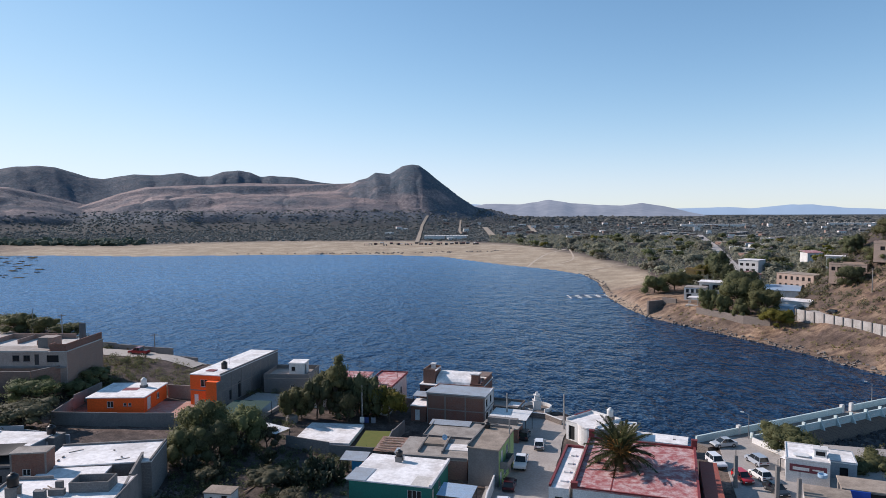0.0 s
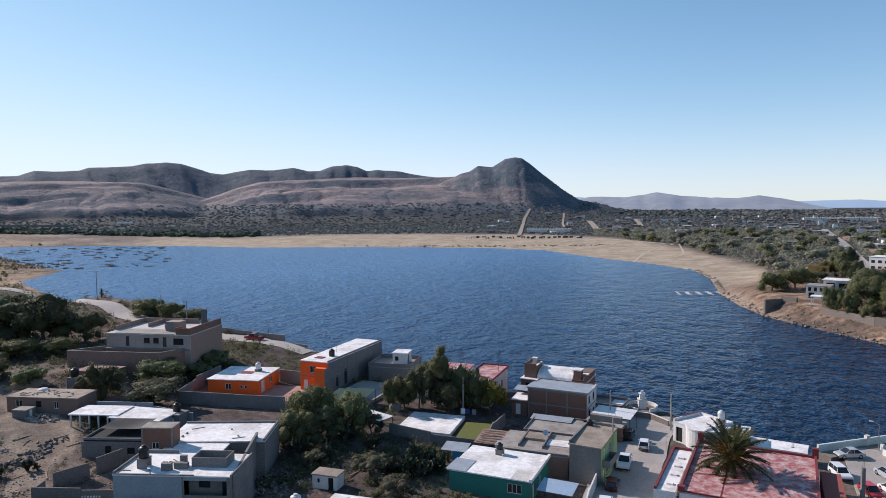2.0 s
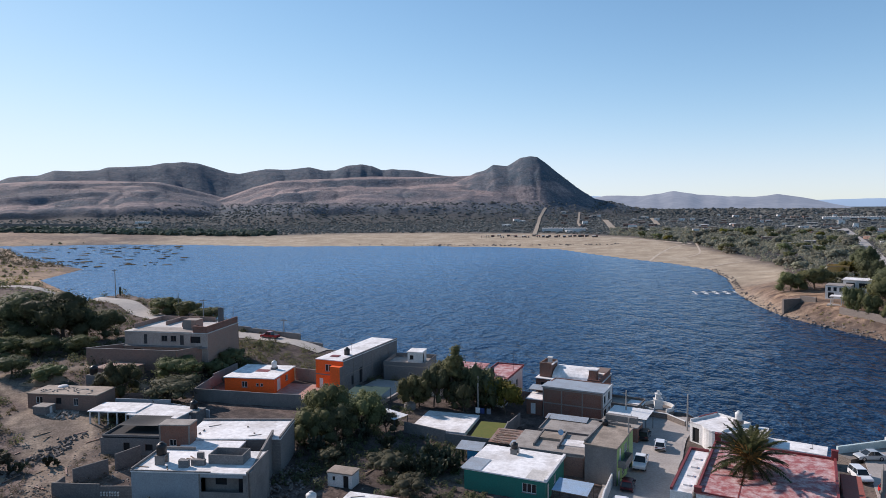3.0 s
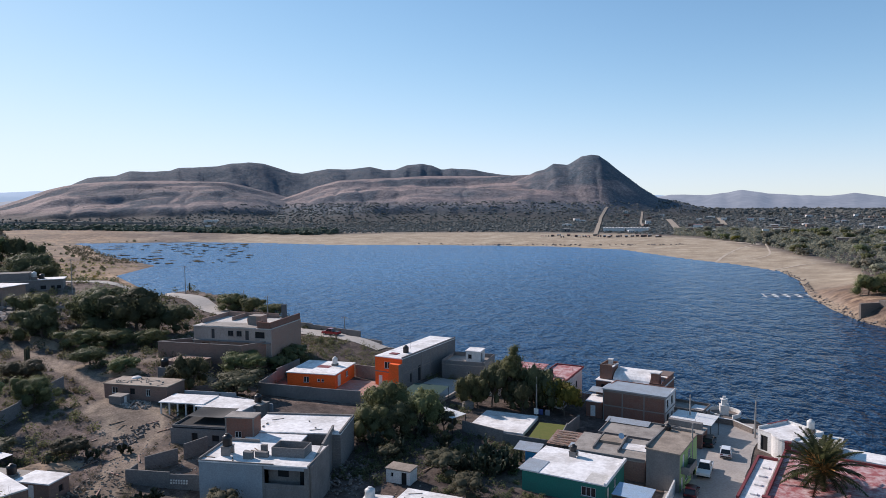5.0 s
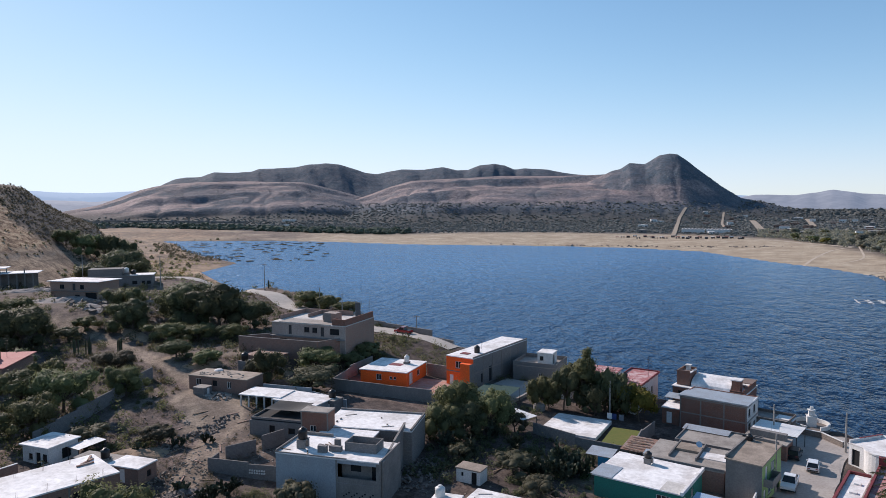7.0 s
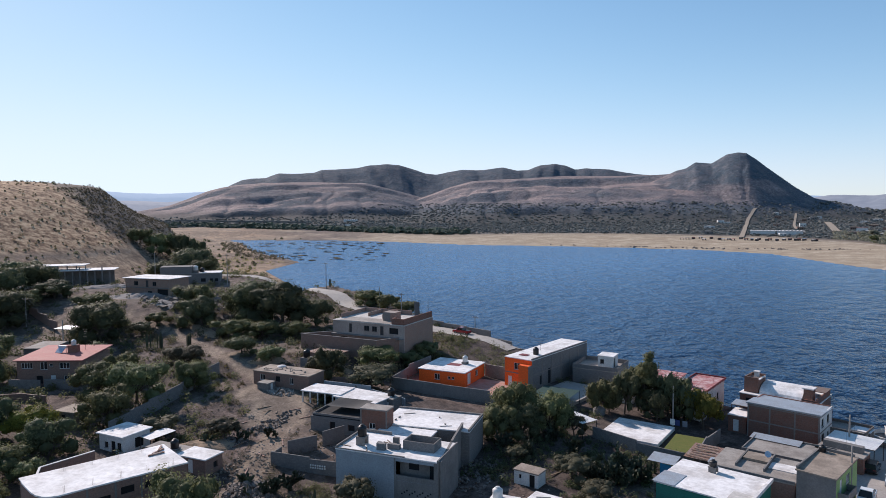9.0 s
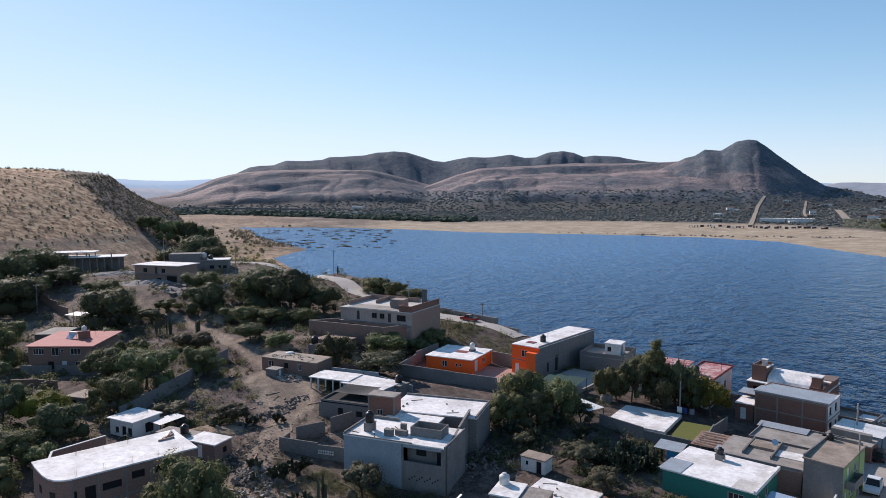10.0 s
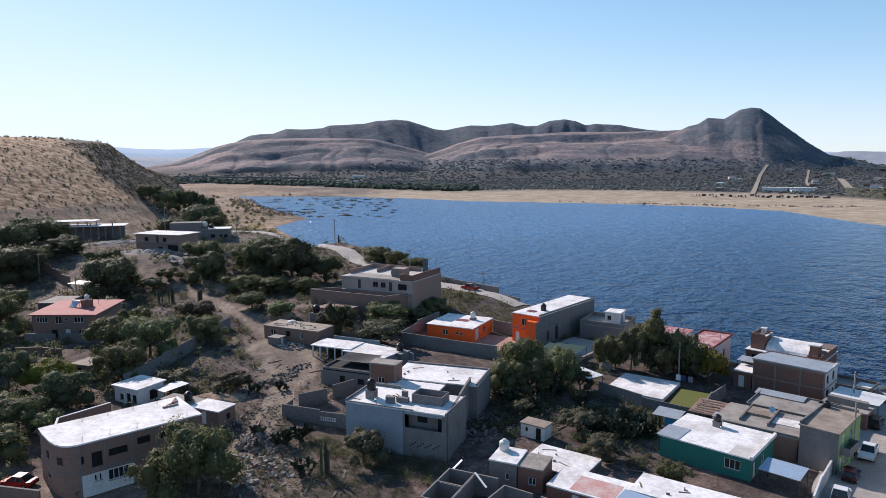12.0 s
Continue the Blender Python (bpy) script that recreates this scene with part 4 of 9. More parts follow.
            tube(bm, (sx, sy * (W / 2), 0.32), (sx, sy * (W / 2 + 0.02), 0.32), 0.19, 0.17, 12)
            part("rim", bm, CHROME, wh)
    for sy in (-1, 1):
        y0, y1 = sorted((sy * (W / 2 - 0.45), sy * (W / 2 - 0.08)))
        part("headlight", boxes((h - 0.06, h + 0.012, y0, y1, belt - 0.42, belt - 0.28)), FRAME_WHITE, e, "clear headlight")
        part("taillight", boxes((-h - 0.012, -h + 0.05, y0, y1, belt - 0.25, belt - 0.1)), RED_TRIM, e, "red tail light")
        part("mirror", boxes((x3 - 0.2, x3 - 0.05, min(sy * wi, sy * (W / 2 + 0.15)), max(sy * wi, sy * (W / 2 + 0.15)), belt, belt + 0.15)), mat, e)
    part("bumper", boxes((h - 0.02, h + 0.05, -W / 2 + 0.1, W / 2 - 0.1, 0.32, 0.5)), BLACK_PLASTIC, e)
    part("bumper", boxes((-h - 0.05, -h + 0.02, -W / 2 + 0.1, W / 2 - 0.1, 0.35, 0.52)), BLACK_PLASTIC, e)
    return e


def on_ground(x, y, turn=0.0, up=0.0):
    return pose(x, y, g(x, y) + up, 0, 0, turn)


def utility_pole(x, y, h, arms=1, label="grey concrete utility pole with a crossarm"):
    e = thing("utility_pole", on_ground(x, y, 20), label, "utility pole", "utility poles")
    bm = bmesh.new()
    tube(bm, (0, 0, -1), (0, 0, h), 0.17, 0.1, 10)
    part("shaft", bm, POLE_CONC, e)
    for i in range(arms):
        part("crossarm", boxes((-0.9, 0.9, -0.06, 0.06, h - 0.5 - i * 0.8, h - 0.38 - i * 0.8)), WOOD, e)
        for k in (-0.75, 0.0, 0.75):
            bm = bmesh.new()
            tube(bm, (k, 0, h - 0.38 - i * 0.8), (k, 0, h - 0.2 - i * 0.8), 0.04, 0.05, 8)
            part("insulator", bm, WHITE_PLASTIC, e)
    return e


def antenna(m, h):
    e = thing("antenna", m, "thin metal television aerial on a roof", "antenna", "roof aerials")
    bm = bmesh.new()
    tube(bm, (0, 0, 0), (0, 0, h), 0.03, 0.02, 6)
    part("mast", bm, FRAME_DARK, e)
    bm = bmesh.new()
    for i, z in enumerate((0.95, 0.85, 0.75, 0.62)):
        tube(bm, (-0.5 + 0.05 * i, 0, h * z), (0.5 - 0.05 * i, 0, h * z), 0.015, 0.015, 5)
    part("rod_array", bm, FRAME_DARK, e)
    return e


def rubble(name, label, x, y, rx, ry, n, size, mat, seed, heap=0.0):
    """A heap or scatter of broken blocks and stones."""
    rnd = random.Random(seed)
    bm = bmesh.new()
    for i in range(n):
        a, r = rnd.random() * math.tau, math.sqrt(rnd.random())
        px, py = x + rx * r * math.cos(a), y + ry * r * math.sin(a)
        s = size * (0.4 + rnd.random())
        base = len(bm.verts)
        box(bm, -s, s, -s * 0.7, s * 0.7, -s * 0.5, s * 0.5)
        bm.verts.ensure_lookup_table()
        m = pose(px, py, g(px, py) + heap * (1 - r) + s * 0.2, rnd.uniform(-40, 40), rnd.uniform(-40, 40), rnd.random() * 360)
        for v in bm.verts[base:]:
            v.co = m @ (v.co * rnd.uniform(0.75, 1.2))
    return tagged(part(name, bm, mat, None, label), label, "rubble", kind="stuff")


def roof_clutter(h, w, d, z, n, seed):
    """Loose planks, blocks and a bucket left lying on a roof; one joined heap."""
    rnd = random.Random(seed)
    bm = bmesh.new()
    for i in range(n):
        u, v, L = rnd.uniform(0.5, w - 0.8), rnd.uniform(0.5, d - 0.8), rnd.choice((0.25, 0.4, 1.2, 1.8))
        base = len(bm.verts)
        box(bm, -L / 2, L / 2, -0.06, 0.06, 0.002, 0.07 if L > 1 else 0.2)
        bm.verts.ensure_lookup_table()
        mm = pose(u, v, z, 0, 0, rnd.random() * 180)
        for q in bm.verts[base:]:
            q.co = mm @ q.co
    o = part("roof_debris", bm, GREY_ROOF if seed % 2 else WOOD)
    o.matrix_basis = h.matrix_basis.copy()
    return tagged(o, "loose planks and blocks left on a roof", "debris", kind="stuff")


def dome_part(parent, name, mat, at, r, squash=1.0):
    bm = bmesh.new()
    n = 8
    lathe(bm, [(r * math.cos(i / n * math.pi / 2) + 0.001, r * squash * math.sin(i / n * math.pi / 2)) for i in range(n + 1)], 18, at)
    return part(name, bm, mat, parent, "", True)


# ---------------------------------------------------------------- the town, from the street to the hill
W_, D_, H_ = "win", "door", "hole"

# teal house
teal = house("house", "teal rendered single-storey house with a white flat roof", -12.7, 87.3, -14.7, 11.2, 9.2, 5.7, 3.0, TEAL_WALL, WHITE_ROOF, [("f", 8.1, 1.0, 1.9, 1.25, W_), ("r", 1.0, 0.0, 0.9, 2.1, D_), ("r", 4.0, 0.9, 1.3, 1.2, W_)], over=0.25)
sh = part("roof_sheet", sheet_mesh(2.9, 4.2), SHEET, teal, "grey corrugated sheet along one edge")
sh.matrix_basis = pose(-0.45, -0.35, 3.06, 0, 0, 0)
part("roof_patch", boxes((8.6, 11.0, -0.15, 3.0, 3.004, 3.02)), PALE_ROOF, teal, "bare grey patch")
part("roof_edge", boxes((11.1, 11.45, -0.25, 9.4, 3.004, 3.28)), WHITE_ROOF, teal)
water_tank(at_house(teal, 4.6, 7.4, 3.0, 0), True, 0.65, 0.48, 0.85)
lean_to("awning", "blue-grey sheet awning on thin posts beside a teal house", pose(-1.1, 83.9, 5.7, 0, 0, -17), 4.6, 3.4, 2.15, BLUE_SHEET, 0.35, category="awning")
lean_to("washing_shelter", "small zinc shelter hung with a blue tarpaulin", pose(-15.2, 95.6, 5.9, 0, 0, -10), 3.8, 3.0, 2.2, SHEET, 0.3)
tarp = tagged(part("tarpaulin", boxes((-13.4, -11.9, 95.3, 95.42, 6.2, 8.0)), plain("blue_tarp", (0.03, 0.2, 0.42), 0.6)), "bright blue tarpaulin hanging under a shelter", "tarpaulin")

freestanding_wall("street_wall", "white painted wall beside the street", [(4.6, 80.0), (5.6, 86.0), (6.9, 91.6)], 0.2, WHITE_WALL, 1.9)

# two-storey house with the green balcony
green = house("house", "two-storey house with grey blank wall and lime green balconied side", 3.3, 92.9, -19.4, 4.4, 9.0, 5.2, 5.7, {"f": CONCRETE, "r": LIME_WALL, "b": LIME_WALL, "l": CONCRETE}, TAN_ROOF, [("r", 1.0, 0.0, 1.0, 2.1, D_), ("r", 3.0, 0.9, 1.5, 1.2, W_), ("r", 6.0, 0.0, 2.4, 2.3, H_), ("r", 1.6, 2.9, 1.0, 2.1, D_), ("r", 4.2, 3.6, 1.6, 1.3, W_)], over=0.15, slope=0.25)
part("balcony", boxes((4.4, 5.5, 0.8, 4.6, 2.75, 2.9), (5.42, 5.5, 0.8, 4.6, 2.9, 3.75), (4.4, 5.42, 0.8, 0.88, 2.9, 3.75), (4.4, 5.42, 4.52, 4.6, 2.9, 3.75)), CONCRETE, green, "grey concrete balcony with a solid rail")
part("parapet", boxes((-0.1, 0.1, 0.1, 8.8, 5.76, 6.1), (0.1, 4.2, 8.6, 8.8, 5.96, 6.3)), CONCRETE, green)
water_tank(at_house(green, 0.6, 8.0, 5.98, 0), True, 0.0, 0.45, 0.8)

# low patio houses behind the teal one
low_patio = house("house", "low adobe patio house with patched cement roof", -7.2, 96.0, -11.7, 10.6, 8.6, 5.5, 3.0, ADOBE, GREY_ROOF, [("f", 6.0, 0.2, 0.9, 2.0, D_)], over=0.05)
part("patio_well", boxes((3.2, 6.4, 5.0, 7.9, 3.004, 3.35)), TAN_ROOF, low_patio, "raised tan roof bay")
part("roof_bay", boxes((6.7, 10.4, 3.6, 6.2, 3.004, 3.1)), WHITE_ROOF, low_patio, "pale roof bay")
part("parapet", boxes((-0.05, 10.65, -0.05, 0.13, 3.004, 3.3), (6.45, 6.63, 2.0, 8.6, 3.004, 3.45), (2.9, 3.1, 2.0, 8.6, 3.004, 3.4)), BLOCK, low_patio)
rust = lean_to("patio_roof", "rusty sheet roof weighed down with boards", pose(-10.8, 99.5, 5.5, 0, 0, -11.7), 4.6, 5.6, 2.5, RUSTY, 0.35)
house("house", "low cement-roofed house under a brick wall", -3.4, 107.0, -14.0, 11.0, 8.0, 5.1, 2.6, DARK_CONCRETE, GREY_ROOF, [("f", 2.0, 0.2, 0.9, 2.0, D_)], over=0.1, parapet=0.25)
lean_to("patio_roof", "pale sheet roof below a brick wall", pose(-2.6, 112.6, 5.1, 0, 0, -14), 7.0, 2.4, 2.75, SHEET, 0.15)
lean_to("patio_roof", "small zinc sheet roof over a yard", pose(-7.5, 98.0, 5.5, 0, 0, -11.7), 2.6, 1.9, 2.75, SHEET, 0.1)
for i in range(7):
    o = tagged(part("plank", boxes((0, 3.2, -0.08, 0.08, 0, 0.05)), WOOD), "weathered plank lying on a sheet roof", "plank", "planks on the sheet roof")
    o.matrix_basis = rust.matrix_basis @ pose(0.3 + 0.15 * (i % 3), 0.4 + 0.72 * i, 2.62 + 0.045 * i, 3.5, 0, -6 + 5 * (i % 4))
dish = thing("satellite_dish", at_house(low_patio, 6.0, 6.6, 3.4, 30), "small pale blue satellite dish on a roof", "satellite dish")
bm = bmesh.new()
lathe(bm, [(0.05, 0), (0.25, 0.04), (0.42, 0.13), (0.44, 0.14), (0.27, 0.06), (0.05, 0.02)], 16)
d_ = part("reflector", bm, BLUE_WALL, dish)
d_.matrix_basis = pose(0, 0, 0.45, 60, 0, 0)
bm = bmesh.new()
tube(bm, (0, 0, 0), (0, 0, 0.5), 0.03, 0.03, 6)
part("mast", bm, FRAME_DARK, dish)

# brick house and what stands round it
brick = house("house", "two-storey red brick house with a blue-grey sheet roof", -3.2, 121.7, -17.0, 10.9, 7.4, 5.0, 5.8, {"f": BRICK, "r": WHITE_WALL, "b": BRICK, "l": BRICK}, SHEET, [("r", 1.0, 3.6, 1.2, 1.3, W_), ("r", 4.2, 3.6, 1.2, 1.3, W_), ("r", 1.2, 0.8, 1.5, 1.6, W_), ("r", 4.4, 0.0, 1.1, 2.1, D_)], over=0.2, belts=(2.75, 5.3), posts=(("f", 3.4), ("f", 7.2), ("f", 0.0), ("f", 10.7)), slope=-0.3, frame_mat=FRAME_DARK)
part("roof_sheet", sheet_mesh(11.4, 4.1), SHEET, brick, "corrugated sheet").matrix_basis = pose(-0.25, -0.3, 5.9, -1.5, 0, 0)
house("house", "small brick outbuilding with a pale roof", -6.2, 122.9, -12.0, 2.9, 4.6, 5.2, 2.9, BRICK, WHITE_ROOF, [("f", 0.8, 0.1, 0.9, 2.0, D_)], over=0.1)
lean_to("yard_roof", "pale sheet lean-to against a brick wall", pose(-6.0, 126.4, 5.6, 0, 0, -17), 3.6, 2.6, 3.3, SHEET, 0.3)

vault = house("house", "brick house with a white vaulted roof and brick towers", -4.8, 131.6, -17.0, 12.6, 9.0, 4.6, 5.2, BRICK, WHITE_ROOF, [("f", 1.0, 3.2, 1.4, 1.2, W_), ("r", 2.0, 3.0, 1.4, 1.3, W_), ("f", 0.6, 0.3, 1.6, 2.0, H_)], over=0.15, frame_mat=FRAME_DARK)
bm = bmesh.new()
n = 10
arcs = []
for i in range(n + 1):
    a = math.pi * i / n
    arcs.append([bm.verts.new((u, 4.6 - 3.6 * math.cos(a), 5.21 + 1.75 * math.sin(a))) for u in (3.0, 10.0)])
for a, b in zip(arcs, arcs[1:]):
    bm.faces.new((a[0], a[1], b[1], b[0]))
for k in (0, 1):
    bm.faces.new([r[k] for r in (arcs if k == 0 else arcs[::-1])])
bmesh.ops.recalc_face_normals(bm, faces=bm.faces[:])
part("vaulted_roof", bm, WHITE_ROOF, vault, "white limewashed barrel vault")
part("tower", boxes((0.4, 2.8, 1.0, 5.0, 5.204, 7.6)), BRICK, vault, "square brick tower")
part("tower_rim", boxes((0.4, 2.8, 1.0, 1.2, 7.604, 8.0), (0.4, 0.6, 1.2, 5.0, 7.604, 8.0), (0.6, 2.8, 4.8, 5.0, 7.604, 8.0)), BRICK, vault)
part("tower_cap", boxes((1.3, 2.0, 3.4, 4.2, 7.604, 8.5), (1.15, 2.15, 3.25, 4.35, 8.5, 8.62), (2.6, 2.95, 1.2, 4.8, 7.604, 7.75)), WHITE_ROOF, vault)
part("tower", boxes((10.2, 11.6, 1.2, 3.0, 5.204, 7.4)), BRICK, vault, "narrow brick tower")
part("tower_cap", boxes((10.0, 11.8, 1.0, 3.2, 7.4, 7.58)), WHITE_ROOF, vault)
part("parapet", boxes((10.2, 12.6, 0.0, 0.2, 5.204, 5.9), (12.4, 12.6, 0.2, 8.6, 5.204, 6.2), (10.2, 12.7, 5.0, 8.8, 6.2, 6.32)), BRICK, vault)

# red-roofed houses at the water
reda = house("house", "white-walled house with a red painted roof", -15.7, 125.5, -12.0, 5.2, 13.6, 5.6, 4.9, WHITE_WALL, RED_ROOF, [("r", 2.0, 1.6, 1.1, 1.3, W_), ("r", 9.0, 1.8, 1.0, 1.3, W_), ("f", 1.8, 1.2, 1.2, 1.2, W_)], over=0.3, parapet=0.25, parapet_mat=RED_TRIM, frame_mat=FRAME_DARK)
water_tank(at_house(reda, 1.6, 4.0, 4.9), True, 0.2, 0.55, 1.3)
redb = house("house", "small house with a faded red roof", -22.4, 134.8, -10.0, 6.2, 6.8, 5.8, 4.3, WHITE_WALL, RED_ROOF, [("f", 2.0, 1.0, 1.2, 1.2, W_)], over=0.25)
house("house", "low annex with a white flat roof", -18.7, 127.6, -12.0, 2.8, 5.0, 5.8, 3.4, PINK_BRICK, WHITE_ROOF, [("f", 0.8, 0.1, 0.9, 2.0, D_)], over=0.1)
antenna(at_house(redb, 4.5, 3.0, 4.3), 3.0)
antenna(at_house(reda, 4.6, 9.0, 4.9), 4.5)

# walled patio with a lawn
slab = tagged(part("patio_slab", boxes((0, 9.6, 0, 9.8, -0.5, 0.12)), WHITE_ROOF), "pale concrete patio slab beside a lawn", "pavement", kind="structure")
slab.matrix_basis = pose(-25.0, 108.5, 6.3, 0, 0, -8)
lawn = tagged(part("lawn", boxes((0, 4.6, 0, 8.0, -0.5, 0.10)), paint("lawn_turf", (0.11, 0.13, 0.022), 0.95, (0.15, 0.14, 0.03), 0.6, 0.8, 12.0)), "small bright green lawn beside a patio", "lawn", kind="structure")
lawn.matrix_basis = pose(-14.4, 106.0, 6.2, 0, 0, -6)
freestanding_wall("patio_wall", "grey block garden wall", [(-25.5, 106.6), (-18.0, 103.2), (-9.6, 101.4)], 0.18, BLOCK, 1.8)
freestanding_wall("patio_wall", "dark block garden wall", [(-9.4, 101.0), (-8.6, 110.5), (-7.0, 116.0)], 0.18, DARK_CONCRETE, 2.0)
shed_ = lean_to("shed", "white sheet roof over a dark open shed", pose(-31.2, 107.5, 6.6, 0, 0, -33), 5.4, 3.2, 2.3, FRAME_WHITE, 0.1)
for i, (cx, col) in enumerate(((-14.6, FRAME_WHITE), (-13.8, plain("indigo_cloth", (0.03, 0.05, 0.16), 0.9)), (-12.6, plain("grey_cloth", (0.2, 0.21, 0.24), 0.9)))):
    o = tagged(part("laundry", boxes((-0.4, 0.4, -0.02, 0.02, 0.9, 1.9)), col), "cloth hung out to dry on a line", "laundry", "washing on the line")
    o.matrix_basis = on_ground(cx, 117.6, -6)
bm = bmesh.new()
lathe(bm, [(1.1, 0), (1.1, 0.9), (0.9, 1.15), (0.5, 1.3), (0.1, 1.35)], 18)
o = tagged(part("cistern", bm, CONCRETE), "round grey cistern with a domed top", "cistern")
o.matrix_basis = on_ground(-27.4, 119.2)

# long grey building with the orange front
grey = house("house", "long grey concrete building with an orange front", -48.8, 127.8, -13.4, 6.5, 23.1, 7.0, 6.0, {"f": ORANGE_WALL, "r": BLOCK, "b": BLOCK, "l": PALE_WALL}, WHITE_ROOF, [("f", 2.2, 3.6, 1.5, 1.4, W_), ("r", 6.2, 0.0, 1.2, 3.2, H_), ("r", 3.0, 0.4, 0.8, 1.9, H_), ("f", 0.8, 0.0, 0.9, 2.1, D_)], over=0.05, belts=(2.8,), posts=tuple(("r", u) for u in (0.0, 3.8, 7.6, 11.4, 15.2, 19.0, 22.8)))
part("parapet", boxes((6.35, 6.55, 0, 23.1, 6.004, 6.3)), CONCRETE, grey)
part("front_annex", boxes((4.2, 6.5, -1.4, -0.004, -1.2, 5.0)), ORANGE_WALL, grey, "orange stair block")
part("annex_side", boxes((6.5, 6.53, -1.4, 0, -1.2, 5.0)), CONCRETE, grey)
for i in range(7):
    part("stair_tread", boxes((3.2 + 0.28 * i, 4.19, -1.2, -0.2, -1.0 + 0.3 * i, -0.7 + 0.3 * i)), WHITE_WALL, grey)
water_tank(at_house(grey, 4.2, 5.2, 6.0), True, 0.0, 0.6, 1.5)
part("skylight", boxes((1.8, 3.6, 2.4, 3.8, 6.004, 6.12)), RED_TRIM, grey, "dark red roof hatch")
antenna(at_house(grey, 3.0, 9.0, 6.0), 1.6)
house("house", "grey block terrace house by the water", -37.2, 137.2, -4.0, 9.4, 8.6, 6.8, 3.0, BLOCK, GREY_ROOF, [("f", 5.6, 0.6, 0.9, 1.0, W_), ("r", 2.5, 0.6, 1.0, 1.2, W_)], parapet=0.8, over=0.02)
whitebox = house("house", "small white rooftop room", -32.4, 139.2, -4.0, 3.2, 3.6, 9.804, 2.6, WHITE_WALL, WHITE_ROOF, [("r", 0.9, 0.05, 0.9, 2.0, D_), ("f", 0.5, 0.9, 0.8, 0.9, W_)], over=0.15, frame_mat=FRAME_DARK)
for s in whitebox.children:
    if s.name.startswith("wall"):
        for v in s.data.vertices:
            v.co.z = max(v.co.z, 0.0)
house("house", "white cottage with a stepped gable behind trees", -26.8, 128.6, -10.0, 3.6, 6.0, 6.2, 3.4, WHITE_WALL, SHEET, [("f", 1.2, 1.0, 0.8, 1.0, W_)], over=0.2, slope=0.6, frame_mat=FRAME_DARK)
court = tagged(part("court_slab", boxes((0, 9.0, 0, 14.0, -0.5, 0.12)), PAVING), "pale concrete yard floor in the shade", "pavement", kind="structure")
court.matrix_basis = pose(-41.6, 122.5, 6.9, 0, 0, -13.4)
net = lean_to("shade_net", "dark green shade net on a light frame", pose(-40.0, 116.2, 6.8, 0, 0, -6), 7.2, 8.0, 1.9, plain("green_net", (0.012, 0.05, 0.04), 0.8), 0.2)
freestanding_wall("yard_wall", "grey block yard wall", [(-41.5, 117.4), (-36.5, 113.6), (-31.5, 113.0)], 0.18, BLOCK, 1.6)

# orange house and its walled terrace
orange = house("house", "bright orange single-storey house with a white roof", -65.7, 122.1, 0.2, 10.4, 10.3, 7.2, 2.9, ORANGE_WALL, WHITE_ROOF, [("f", 3.6, 0.9, 1.2, 1.2, W_), ("f", 6.6, 1.2, 0.6, 0.6, W_), ("f", 7.5, 1.2, 0.6, 0.6, W_), ("r", 1.6, 0.0, 1.2, 2.2, D_), ("r", 5.6, 0.9, 1.3, 1.2, W_), ("l", 3.0, 0.9, 1.2, 1.2, W_)], over=0.22, frame_mat=FRAME_WHITE)
part("arch_trim", boxes((10.4, 10.43, 1.45, 1.6, 0, 2.3), (10.4, 10.43, 2.8, 2.95, 0, 2.3), (10.4, 10.43, 1.6, 2.8, 2.2, 2.35)), WHITE_WALL, orange, "white door surround")
part("roof_patch", boxes((4.2, 7.0, 4.6, 6.6, 2.904, 2.93)), RED_TRIM, orange, "red painted patch")
water_tank(at_house(orange, 7.4, 7.0, 2.9), False, 0.35, 0.55, 1.4)
terrace = tagged(part("terrace_floor", boxes((0, 20.0, 0, 15.0, -0.8, 0.14)), TERRACE), "worn terracotta terrace floor with pale patches", "terrace", kind="structure")
terrace.matrix_basis = pose(-66.6, 115.4, 6.9, 0, 0, -2.0)
freestanding_wall("courtyard_wall", "plain grey concrete courtyard wall", [(-68.2, 115.0), (-56.5, 114.4), (-46.6, 114.2)], 0.2, CONCRETE, 2.3)
freestanding_wall("courtyard_wall", "plain grey concrete courtyard wall", [(-68.2, 115.2), (-69.2, 124.0), (-68.8, 133.5)], 0.2, CONCRETE, 2.2)
freestanding_wall("courtyard_wall", "reddish brick courtyard wall", [(-55.2, 132.8), (-49.6, 131.6)], 0.2, PINK_BRICK, 2.6)
freestanding_wall("courtyard_wall", "plain grey concrete courtyard wall", [(-46.5, 114.3), (-45.2, 121.0)], 0.2, CONCRETE, 1.5)

